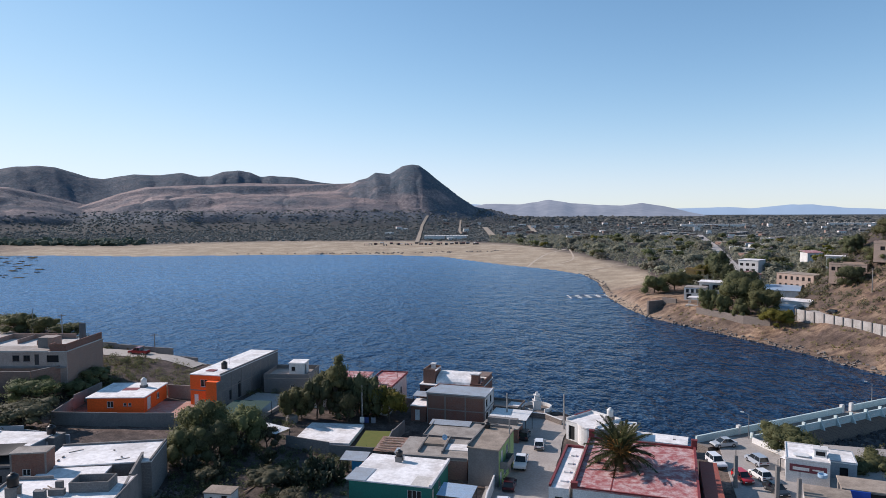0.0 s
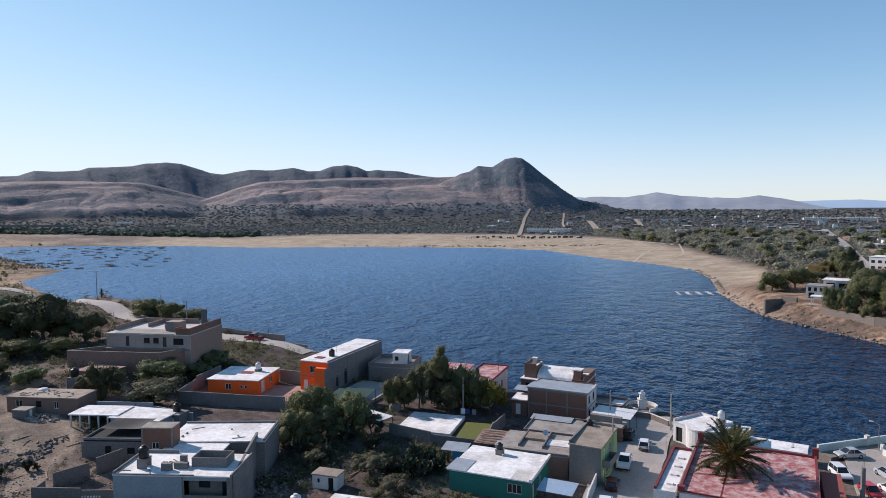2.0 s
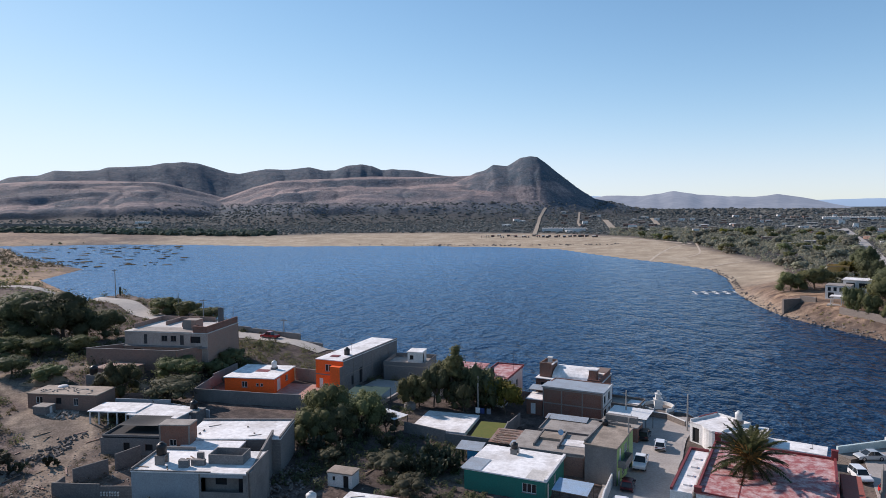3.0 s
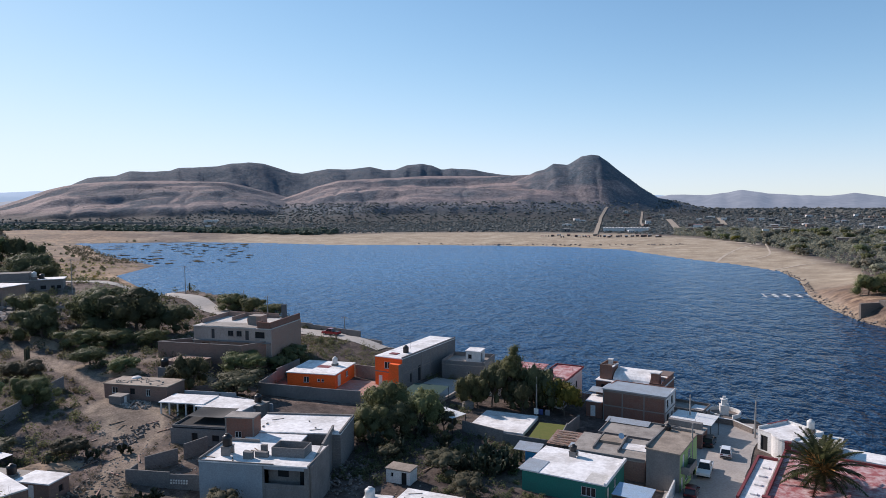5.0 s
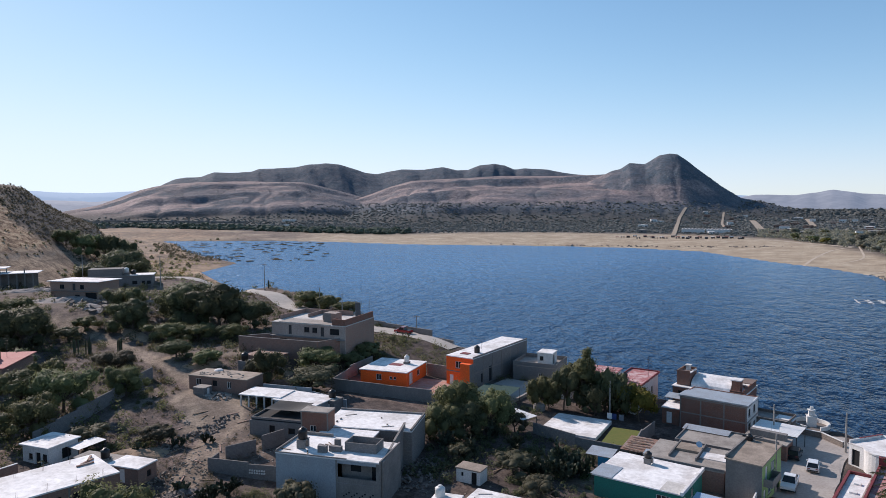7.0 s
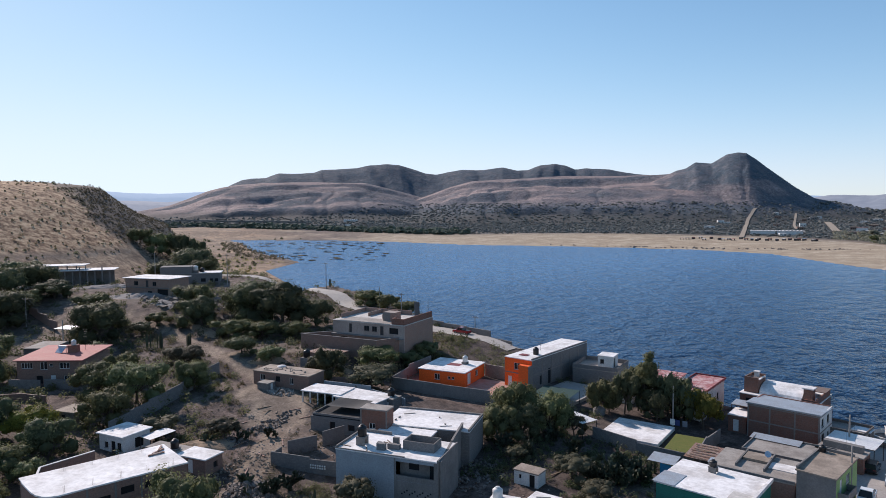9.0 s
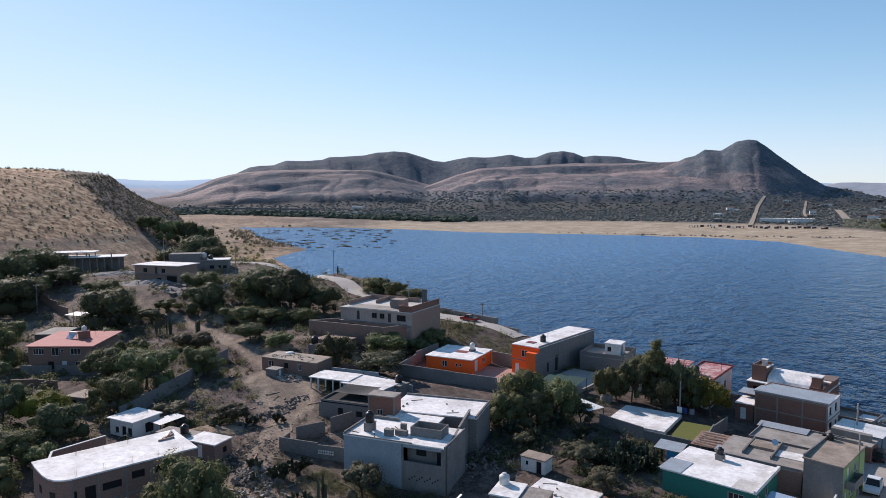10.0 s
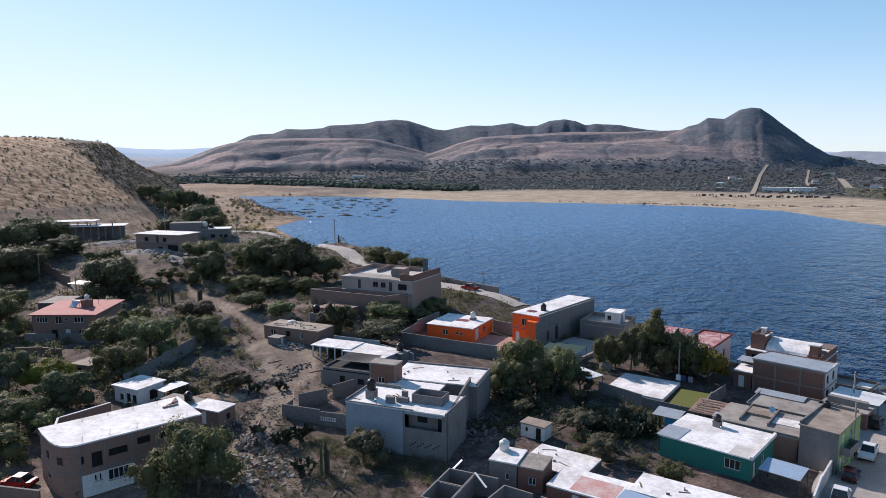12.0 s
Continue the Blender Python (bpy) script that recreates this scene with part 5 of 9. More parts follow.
# two-storey concrete house with brick roof walls
CREAM_RENDER = paint("stained_cream_render", (0.43, 0.35, 0.31), 0.9, (0.24, 0.18, 0.15), 0.5, 0.4, 5.0, streak=True)
HOUSE_GREY = paint("brown_grey_render", (0.26, 0.195, 0.165), 0.9, (0.15, 0.11, 0.09), 0.5, 0.4, 5.0, streak=True)
BRICK_GREY = masonry("grey_brown_brick", (0.28, 0.172, 0.13), (0.23, 0.14, 0.108), (0.23, 0.18, 0.155), 0.26, 0.08)
conc = house("house", "two-storey grey concrete house with unfinished brick roof walls", -93.6, 131.0, -1.0, 19.6, 13.6, 11.0, 5.9, {"f": CREAM_RENDER, "r": PINK_BRICK, "b": BRICK_GREY, "l": HOUSE_GREY}, PALE_ROOF, [("f", 4.6, 3.2, 0.8, 2.1, D_), ("f", 8.8, 3.9, 1.4, 1.2, W_), ("f", 11.0, 3.9, 1.3, 1.2, W_), ("f", 13.2, 3.2, 0.9, 2.1, D_), ("f", 15.6, 3.7, 2.4, 1.4, H_), ("f", 2.0, 0.4, 2.2, 1.7, H_), ("f", 7.0, 0.2, 3.0, 1.8, H_), ("f", 12.0, 0.2, 2.4, 1.8, H_)], over=0.08, frame_mat=FRAME_DARK)
part("ledge", boxes((0.0, 19.6, -0.9, -0.004, 2.7, 2.9)), CONCRETE, conc, "concrete ledge between the storeys")
part("roof_wall", boxes((0.1, 0.3, 3.0, 13.5, 5.904, 6.9), (0.3, 14.0, 13.3, 13.5, 5.904, 7.0), (10.0, 14.2, 6.0, 6.2, 5.904, 6.9), (10.0, 10.2, 6.2, 13.3, 5.904, 6.9), (5.0, 5.2, 7.5, 13.3, 5.904, 6.8)), PINK_BRICK, conc, "unfinished brick wall")
part("stair_room", boxes((12.0, 15.2, 3.2, 6.0, 5.904, 8.0)), PINK_BRICK, conc, "brick stair room")
part("stair_room_front", boxes((12.0, 14.0, 3.16, 3.196, 5.904, 8.02)), CONCRETE, conc)
part("roof_wall", boxes((16.2, 19.5, 0.1, 0.3, 5.904, 7.3), (19.3, 19.5, 0.3, 13.5, 5.904, 7.3), (16.2, 16.4, 0.3, 2.2, 5.904, 7.3)), BRICK, conc, "red brick roof wall")
part("roof_panel", boxes((16.0, 17.2, 11.0, 11.4, 5.904, 9.6)), plain("slate_panel", (0.06, 0.075, 0.09), 0.7), conc, "dark upright panel on the roof")
for u, v, hh in ((17.8, 9.0, 4.2), (15.0, 12.0, 3.0), (19.0, 12.6, 4.6)):
    antenna(at_house(conc, u, v, 5.9), hh)
part("terrace_roof", boxes((2.0, 15.8, -0.02, 5.0, 5.904, 5.98)), GREY_ROOF, conc, "bare screed over part of the roof")
for line in ([(-98.9, 125.6), (-78.2, 125.7)], [(-98.9, 125.75), (-93.7, 130.8)], [(-78.2, 125.85), (-75.4, 130.8)]):
    freestanding_wall("compound_wall", "tall brown block compound wall", line, 0.22, ADOBE, 3.6, CONCRETE, top=14.05)

# the white-roofed block house
big = house("house", "two-storey house with pale blue-grey walls and cluttered white roof", -51.3, 71.9, 4.8, 14.4, 7.2, 5.6, 6.4, {"f": PALE_WALL, "r": DARK_CONCRETE, "b": BLOCK, "l": PALE_WALL}, WHITE_ROOF, [("f", 8.7, 3.3, 5.3, 2.5, "open"), ("r", 2.0, 3.6, 1.2, 1.2, W_)], over=0.06, frame_mat=FRAME_DARK)
part("porch_wall", boxes((8.7, 14.0, 1.4, 1.55, 3.0, 5.9)), CONCRETE, big, "set-back porch wall")
part("porch_floor", boxes((8.7, 14.0, 0.204, 1.4, 3.12, 3.296)), CONCRETE, big)
part("porch_rail", boxes((8.7, 14.0, 0.02, 0.17, 3.304, 4.0)), CONCRETE, big, "solid porch rail")
part("porch_window", boxes((10.0, 11.4, 1.36, 1.396, 4.4, 5.3), (12.9, 13.7, 1.36, 1.396, 3.5, 5.4)), GLASS, big)
part("porch_front", boxes((8.5, 14.42, -0.03, -0.004, -1.2, 3.3), (8.5, 8.696, -0.03, -0.004, 3.3, 6.2), (14.0, 14.42, -0.03, -0.004, 3.3, 6.2)), CONCRETE, big, "bare concrete porch front")
# dark tiles paint the shaded holes of a pierced block screen
part("breeze_block", boxes(*[(9.5 + 0.36 * i, 9.7 + 0.36 * i, -0.05, -0.034, 1.6 + 0.24 * ((i * 7) % 3), 1.78 + 0.24 * ((i * 7) % 3)) for i in range(12)]), DARK, big, "dark tile painted as a shaded hole in screen blocks")
part("parapet", boxes((-0.06, 0.12, 0.1, 7.2, 6.404, 6.7), (-0.06, 10.0, -0.06, 0.1, 6.404, 6.52), (0.12, 4.8, 7.05, 7.25, 6.404, 6.8)), DARK_CONCRETE, big)
part("roof_box", boxes((8.6, 13.0, 2.6, 2.75, 6.404, 7.6), (8.6, 8.75, 2.75, 5.2, 6.404, 7.6), (12.85, 13.0, 2.75, 5.2, 6.404, 7.6), (8.75, 12.85, 5.05, 5.2, 6.404, 7.6)), BLOCK, big, "low block box left unfinished on the roof")
part("concrete_block", boxes((5.4, 6.6, 1.2, 1.8, 6.404, 7.3), (6.6, 8.3, 2.0, 2.6, 6.404, 7.1), (7.0, 7.8, 2.9, 3.3, 6.404, 7.7), (4.6, 5.2, 2.9, 3.4, 6.404, 6.75)), BLOCK, big, "stacked concrete blocks")
water_tank(at_house(big, 2.7, 2.4, 6.404), True, 1.1, 0.62, 1.5)
part("side_wing", boxes((14.42, 14.6, -0.05, 7.2, -1.5, 6.6)), DARK_CONCRETE, big, "dark blank side wall")
back = house("house", "rear wing with a stained white flat roof", -52.2, 84.7, 8.7, 13.8, 8.0, 5.7, 5.7, BLOCK, WHITE_ROOF, [("f", 11.0, 2.4, 1.6, 2.2, H_)], over=0.05)
part("parapet", boxes((13.6, 13.85, 0, 8.0, 5.704, 6.0), (0, 13.6, 7.8, 8.05, 5.704, 5.95)), BLOCK, back)
freestanding_wall("side_wall", "tall dark weathered side wall", [(-36.6, 73.4), (-38.4, 80.5), (-40.2, 88.0)], 0.22, DARK_CONCRETE, 5.8, CONCRETE)
mid_ = house("house", "block link between two wings with an open light well", -50.9, 79.2, 6.5, 8.4, 5.6, 5.6, 5.6, BLOCK, WHITE_ROOF, [("r", 1.0, 3.0, 1.2, 2.2, H_), ("r", 3.2, 3.0, 1.0, 2.2, H_)], over=0.02)
brk = house("house", "brick stair room on a flat roof", -54.4, 82.6, 7.0, 4.3, 2.4, 10.0, 4.0, BRICK, GREY_ROOF, [("f", 1.4, 1.0, 1.0, 0.9, W_)], over=0.08, posts=(("f", 0.0), ("f", 4.1)))
roof_clutter(back, 13, 7, 5.71, 6, 5)
roof_clutter(big, 8, 6, 6.41, 5, 6)
# the near-black roof slab stands in for the unlit room under the net
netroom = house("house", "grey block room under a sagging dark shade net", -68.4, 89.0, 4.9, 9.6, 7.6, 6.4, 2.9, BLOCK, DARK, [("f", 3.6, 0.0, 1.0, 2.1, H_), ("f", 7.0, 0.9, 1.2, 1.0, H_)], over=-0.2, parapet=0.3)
bm = bmesh.new()
bmesh.ops.create_grid(bm, x_segments=16, y_segments=12, size=0.5)
for v in bm.verts:
    v.co = Vector((v.co.x * 6.5 + 4.6, v.co.y * 5 + 5.0, 3.9 - 0.7 * math.cos(v.co.x * 3.1) * math.cos(v.co.y * 3.1)))
part("shade_net", bm, plain("charcoal_net", (0.06, 0.058, 0.056), 0.9), netroom, "sagging charcoal shade net")
yard = [(-64.6, 74.6), (-58.2, 75.2), (-52.0, 76.2)]
freestanding_wall("yard_wall", "grey block yard wall with pierced blocks", yard, 0.18, BLOCK, 2.0)
freestanding_wall("yard_wall", "broken grey block wall", [(-64.8, 78.6), (-62.4, 82.6)], 0.18, BLOCK, 2.2)
freestanding_wall("yard_wall", "broken grey block wall", [(-62.2, 83.8), (-60.8, 87.6)], 0.18, BLOCK, 2.4)
freestanding_wall("yard_wall", "grey block yard wall", [(-64.7, 74.7), (-65.2, 77.6)], 0.18, BLOCK, 1.6)
for i in range(14):
    o = tagged(part("screen_block", boxes((-0.1, 0.1, -0.12, 0.12, -0.1, 0.1)), WHITE_WALL), "pierced pale screen block set in a yard wall", "screen block", "pierced blocks in the yard wall")
    o.matrix_basis = pose(-57.9 + 0.36 * (i // 2), 75.14 + 0.055 * (i // 2), g(-57, 75) + 0.9 + 0.35 * (i % 2), 0, 0, 6)

# carports and low sheds by the track
gar = thing("carport", pose(-78.0, 99.0, 7.2, 0, 0, 4), "row of open carports with a white flat roof", "carport")
part("roof", boxes((-0.2, 8.4, -0.2, 5.0, 2.4, 2.58)), WHITE_ROOF, gar)
for i in range(6):
    part("column", boxes((0.0 + 1.6 * i, 0.22 + 1.6 * i, 0.0, 0.22, -1, 2.4)), WHITE_WALL, gar)
part("back_wall", boxes((0, 8.2, 4.6, 4.8, -1, 2.4)), BLOCK, gar)
part("floor", boxes((0.25, 8.0, 0.3, 4.5, -0.6, 0.05)), CONCRETE, gar)
house("house", "low house with a wide white flat roof", -70.6, 99.0, -5.0, 9.0, 5.6, 6.9, 2.7, PALE_WALL, WHITE_ROOF, [("f", 1.0, 0.2, 4.4, 2.0, H_), ("f", 6.4, 0.8, 1.2, 1.1, W_)], over=0.3)
freestanding_wall("long_wall", "long pale blue-grey wall behind the carports", [(-78.4, 106.4), (-68.0, 107.0), (-59.0, 104.2)], 0.18, PALE_WALL, 1.9)
freestanding_wall("long_wall", "brown block field wall", [(-81.0, 110.5), (-72.0, 114.0)], 0.2, ADOBE, 1.2)
water_tank(pose(-61.4, 103.4, 9.5, 0, 0, 0), True, 0.0, 0.65, 1.5)
house("house", "small shed with a tank on its roof", -62.6, 101.8, -5.0, 2.6, 2.8, 6.9, 2.6, BLOCK, GREY_ROOF, [("f", 0.8, 0.0, 0.9, 2.0, D_)], over=0.05)
brown = house("house", "low mud-brown house with junk on its roof", -93.3, 103.1, 2.4, 13.2, 5.4, 8.3, 2.7, ADOBE, TAN_ROOF, [("f", 1.6, 0.9, 1.3, 1.2, W_), ("f", 5.4, 0.9, 1.1, 1.1, H_), ("f", 8.8, 0.7, 0.9, 1.3, W_)], over=0.12)
roof_clutter(brown, 12.5, 5, 2.71, 26, 7)
house("house", "small grey block room beside a house", -89.6, 100.0, 0.0, 2.6, 2.2, 8.0, 1.7, BLOCK, GREY_ROOF, [("r", 0.8, 0.0, 0.7, 1.5, D_)], over=0.05, category="shed")
small = house("house", "small adobe house with a rusty roof", -92.6, 119.6, -8.0, 7.4, 5.4, 9.2, 2.4, ADOBE, RUSTY, [("f", 4.0, 0.8, 1.0, 1.0, W_)], over=0.2)
tower_ = tagged(part("tank_tower", boxes((-1.0, 1.0, -1.0, 1.0, -1.5, 2.8)), BLOCK), "square block tower carrying a water tank", "tank stand")
tower_.matrix_basis = pose(-89.6, 115.6, 8.6)
water_tank(pose(-89.6, 115.6, 11.4), True, 0.0, 0.75, 1.7)
dome = thing("brick_oven", pose(-90.0, 107.8, 11.0), "small white roof dome", "roof dome")
dome_part(dome, "dome", WHITE_ROOF, (0, 0, 0), 0.9, 0.4)

# big house at the track's foot
left = house("house", "large two-storey brown house with a white roof and rounded corner", -70.2, 46.3, 67.8, 14.2, 8.4, 5.6, 6.6, {"f": ADOBE, "r": ADOBE, "b": BLOCK, "l": ADOBE}, WHITE_ROOF, [("f", 0.25, 4.1, 0.3, 0.9, H_), ("f", 1.35, 3.4, 1.15, 1.8, H_), ("f", 3.2, 4.2, 2.1, 0.9, H_), ("f", 6.4, 4.7, 1.5, 0.9, H_), ("f", 9.1, 4.7, 1.5, 0.9, H_), ("f", 1.5, 1.7, 0.3, 0.8, W_), ("f", 2.0, 1.7, 0.3, 0.8, W_), ("f", 3.0, 1.3, 2.3, 1.3, W_)], over=0.1, belts=(3.0,), belt_mat=CONCRETE, frame_mat=FRAME_WHITE, posts=tuple(("f", u) for u in (0.0, 2.7, 5.7, 8.6, 11.2)))
part("shop_front", panel(5.5, -0.8, 2.72, 0.045, [(1.3, 1.7, 0.3, 0.8), (1.8, 1.7, 0.3, 0.8), (2.8, 1.3, 2.3, 1.3)], lambda a, v, c: (a + 0.2, v, c), -0.05), WHITE_WALL, left, "white painted lower front")
# the end bay turns the corner in a shallow curve
bay = [(-0.004, 0.0), (-0.75, 0.32), (-1.4, 0.95), (-1.85, 1.9), (-2.1, 3.2), (-2.3, 6.3), (-2.3, 8.4), (-0.004, 8.4)]
for nm, mat, z0, z1, grow in (("end_bay", ADOBE, -1.6, 6.42, 0.0), ("bay_roof", WHITE_ROOF, 6.424, 6.604, 0.12), ("tie_beam", CONCRETE, 3.0, 3.2, 0.03)):
    bm = bmesh.new()
    rings = [[bm.verts.new((u - (grow if u < -0.1 else -0.0), v - (grow if v < 2 else -grow if v > 8 else 0), z)) for u, v in bay] for z in (z0, z1)]
    for k in range(len(bay)):
        q = (k + 1) % len(bay)
        bm.faces.new((rings[0][k], rings[0][q], rings[1][q], rings[1][k]))
    bm.faces.new(rings[1])
    bm.faces.new(rings[0][::-1])
    bmesh.ops.recalc_face_normals(bm, faces=bm.faces[:])
    part(nm, bm, mat, left, "curved brown end bay" if nm == "end_bay" else "")
for a, b, z in ((bay[2], bay[3], 4.1), (bay[5], bay[4], 4.0), (bay[5], bay[4], 1.2)):
    mid_u, mid_v, run = (a[0] + b[0]) / 2, (a[1] + b[1]) / 2, math.degrees(math.atan2(b[1] - a[1], b[0] - a[0]))
    wdw = part("window", boxes((-0.5, 0.5, -0.03, 0.03, 0, 0.07), (-0.5, 0.5, -0.03, 0.03, 0.93, 1.0), (-0.5, -0.44, -0.03, 0.03, 0.07, 0.93), (0.44, 0.5, -0.03, 0.03, 0.07, 0.93)), CONCRETE, left, "empty window frame in the curved bay")
    wdw.matrix_basis = pose(mid_u - 0.02, mid_v - 0.02, z, 0, 0, run)
    part("pane", boxes((-0.44, 0.44, -0.012, 0.028, 0.07, 0.93)), GLASS, wdw)
for k in range(9):
    bm = bmesh.new()
    u, v = 0.6 + 1.5 * k, 0.5 + 6.6 * (k % 2)
    for du in (-0.07, 0.07):
        tube(bm, (u + du, v, 6.6), (u + du * 1.4, v + du, 7.35), 0.012, 0.012, 5)
    part("rebar", bm, RUSTY, left, "rusty bars sticking out of the roof")
freestanding_wall("yard_wall", "brown block yard wall with white coping", [(-80.0, 49.5), (-84.6, 53.4), (-83.5, 60.4)], 0.2, ADOBE, 4.2, WHITE_WALL, top=10.3)
freestanding_wall("yard_wall", "low brown yard wall", [(-73.2, 43.4), (-84.0, 40.6)], 0.2, ADOBE, 1.3, CONCRETE)
white_l = house("house", "small white house with an overhanging flat roof", -92.2, 67.6, 0.0, 5.2, 4.9, 6.4, 3.1, WHITE_WALL, WHITE_ROOF, [("f", 1.2, 0.9, 0.8, 0.9, W_), ("f", 2.6, 0.0, 1.0, 2.1, H_), ("f", 4.0, 0.8, 0.9, 1.2, W_), ("r", 2.2, 0.6, 1.6, 1.6, H_)], over=0.35, frame_mat=FRAME_DARK)
lean_to("porch_roof", "pale sheet porch roof beside a white house", pose(-86.5, 70.2, 6.5, 0, 0, -8), 2.8, 4.4, 2.3, SHEET, 0.2)
ext = house("house", "low brick outhouse with white flat roof", -75.4, 67.3, 2.0, 5.2, 3.4, 6.2, 2.6, ADOBE, WHITE_ROOF, [("f", 2.0, 0.3, 0.9, 1.9, D_), ("r", 1.6, 0.8, 0.8, 0.9, H_)], over=0.15)
house("house", "narrow flat-roofed outhouse with a grey roof", -82.2, 67.7, 2.0, 6.4, 2.7, 6.2, 2.5, ADOBE, GREY_ROOF, [("f", 2.0, 0.0, 0.9, 2.0, H_)], over=0.1)
water_tank(pose(-77.2, 68.6, 8.704, 0, 0, 20), True, 0.2, 0.6, 1.3)
for i, (bx, by) in enumerate(((-79.4, 64.2), (-80.6, 63.6), (-78.8, 63.2))):
    o = tagged(part("timber_offcut", boxes((-1.0, 1.0, -0.12, 0.12, 0, 0.2)), RUSTY), "rusty timber lying on a white roof", "timber")
    o.matrix_basis = at_house(left, 12.2 + 0.5 * i, 5.2 + 0.8 * i, 6.6, 30 * i)
freestanding_wall("stepped_wall", "stepped grey block boundary wall", [(-94.5, 71.0), (-98.4, 86.0), (-104.6, 105.2)], 0.2, BLOCK, 2.4, None, True)

# houses on the slope
red = house("house", "two-storey brown house with a salmon red roof", -133.0, 80.3, 26.2, 12.7, 11.3, 8.8, 5.2, ADOBE, SALMON_ROOF, [("f", 0.9, 3.4, 2.2, 1.2, W_), ("f", 4.6, 3.2, 1.4, 1.6, W_), ("f", 8.4, 3.4, 2.0, 1.2, W_), ("f", 6.4, 3.9, 0.7, 0.5, W_), ("f", 6.6, 0.0, 1.0, 2.1, D_), ("f", 3.8, 0.4, 1.2, 1.6, H_), ("f", 9.2, 0.6, 2.2, 1.4, W_)], over=0.5, parapet=0.0, frame_mat=FRAME_WHITE, slope=0.5)
part("roof_room", boxes((7.2, 9.0, 5.2, 6.6, 5.204, 6.9)), BRICK, red, "small brick roof room")
water_tank(at_house(red, 8.1, 5.9, 6.9), False, 0.0, 0.5, 1.1)
heater = thing("solar_heater", at_house(red, 4.6, 5.2, 5.43, -20), "white solar water heater on a red roof", "solar heater")
bm = bmesh.new()
tube(bm, (-0.2, 1.2, 1.1), (2.0, 1.2, 1.1), 0.28, 0.28, 14)
part("tank", bm, WHITE_PLASTIC, heater)
part("collector", boxes((0, 1.8, 0, 0.08, 0, 1.5)), BLUE_SHEET, heater, "dark glass tubes").matrix_basis = pose(0, 0, 0.1, -48, 0, 0)
for sx in (0.1, 1.7):
    part("leg", boxes((sx - 0.04, sx + 0.04, 1.15, 1.25, 0, 0.85)), CHROME, heater)
antenna(at_house(red, 9.6, 7.6, 5.4), 4.6)
house("house", "grey outhouse with a sheet roof", -149.6, 92.0, 28.0, 5.8, 8.0, 8.6, 3.9, BLOCK, GREY_ROOF, [("f", 1.6, 1.2, 1.2, 1.2, H_)], over=0.1)
house("house", "small stone hut with a tiled roof", -107.0, 70.4, 8.0, 4.2, 4.0, 7.4, 2.7, STONE, TAN_ROOF, [("f", 1.4, 0.2, 0.9, 1.9, H_)], over=0.1)
lean_to("sheet_shelter", "sheet lean-to on a dry slope", pose(-163.0, 108.0, 11.2, 0, 0, 12), 7.0, 4.0, 2.0, SHEET, 0.2)
two = house("house", "two-storey brick house with a wide white roof slab", -185.4, 147.3, 7.8, 17.0, 9.0, 15.6, 5.8, PINK_BRICK, WHITE_ROOF, [("f", 3.4, 3.4, 1.6, 1.3, W_), ("f", 8.0, 3.0, 1.0, 2.1, D_), ("f", 10.6, 3.4, 1.4, 1.3, W_), ("f", 8.6, 0.3, 1.8, 1.4, H_), ("f", 12.4, 0.0, 4.0, 2.4, H_)], over=0.7, frame_mat=FRAME_DARK)
part("floor_band", boxes((0, 17.0, -0.5, -0.004, 2.7, 2.9)), CONCRETE, two)
twob = house("house", "grey block house with roof tanks", -191.0, 165.5, 38.0, 20.0, 7.0, 15.8, 4.6, BLOCK, GREY_ROOF, [("f", 13.6, 1.6, 1.6, 1.2, H_), ("f", 16.6, 0.6, 1.0, 2.1, H_), ("f", 18.2, 1.6, 1.2, 1.1, H_)], over=0.1)
part("roof_room", boxes((0.1, 10.5, 0.2, 6.6, 4.604, 7.0)), BLOCK, twob, "grey block roof room")
part("roof_slab", boxes((13.0, 20.4, -0.4, 7.2, 4.604, 4.8)), WHITE_ROOF, twob)
for u, v in ((0.3, 0.4), (5.0, 0.4), (10.2, 0.4), (12.4, 1.0)):
    bm = bmesh.new()
    for du in (-0.1, 0.1):
        tube(bm, (u + du, v, 4.6 if u > 11 else 7.0), (u + du, v, 6.2 if u > 11 else 8.2), 0.02, 0.02, 5)
    part("rebar", bm, RUSTY, twob, "rusty bars sticking out of the roof")
water_tank(at_house(twob, 11.6, 2.6, 4.6), False, 0.8, 0.8, 1.7)
water_tank(at_house(twob, 13.8, 2.4, 4.8), True, 0.0, 0.8, 1.6)
cols = thing("unfinished_house", pose(-231.0, 147.5, 16.2, 0, 0, 42), "unfinished concrete house, slabs on bare columns", "house")
part("slab", boxes((5.0, 25.0, 0, 10.0, 5.0, 5.2)), WHITE_ROOF, cols, "pale roof slab")
part("slab", boxes((-2.0, 15.0, 2.0, 10.5, 6.7, 6.9)), WHITE_ROOF, cols, "upper pale slab")
part("wall", boxes((-1.4, 5.0, 2.5, 9.0, -1.5, 6.7)), BLOCK, cols)
part("wall", boxes((5.0, 24.0, 6.0, 6.3, -1.5, 5.0)), DARK_CONCRETE, cols)
for i in range(8):
    part("column", boxes((6.4 + 2.4 * i, 6.75 + 2.4 * i, 0.3, 0.65, -1.5, 5.0 if i % 3 else 6.4)), CONCRETE, cols)
for i in range(4):
    part("column", boxes((6.0 + 3.0 * i, 6.3 + 3.0 * i, 3.0, 3.3, 5.2, 6.7)), CONCRETE, cols)
GRAVEL = paint("grey_gravel", (0.31, 0.275, 0.255), 0.95, (0.22, 0.2, 0.19), 0.6, 0.4, 5.0)


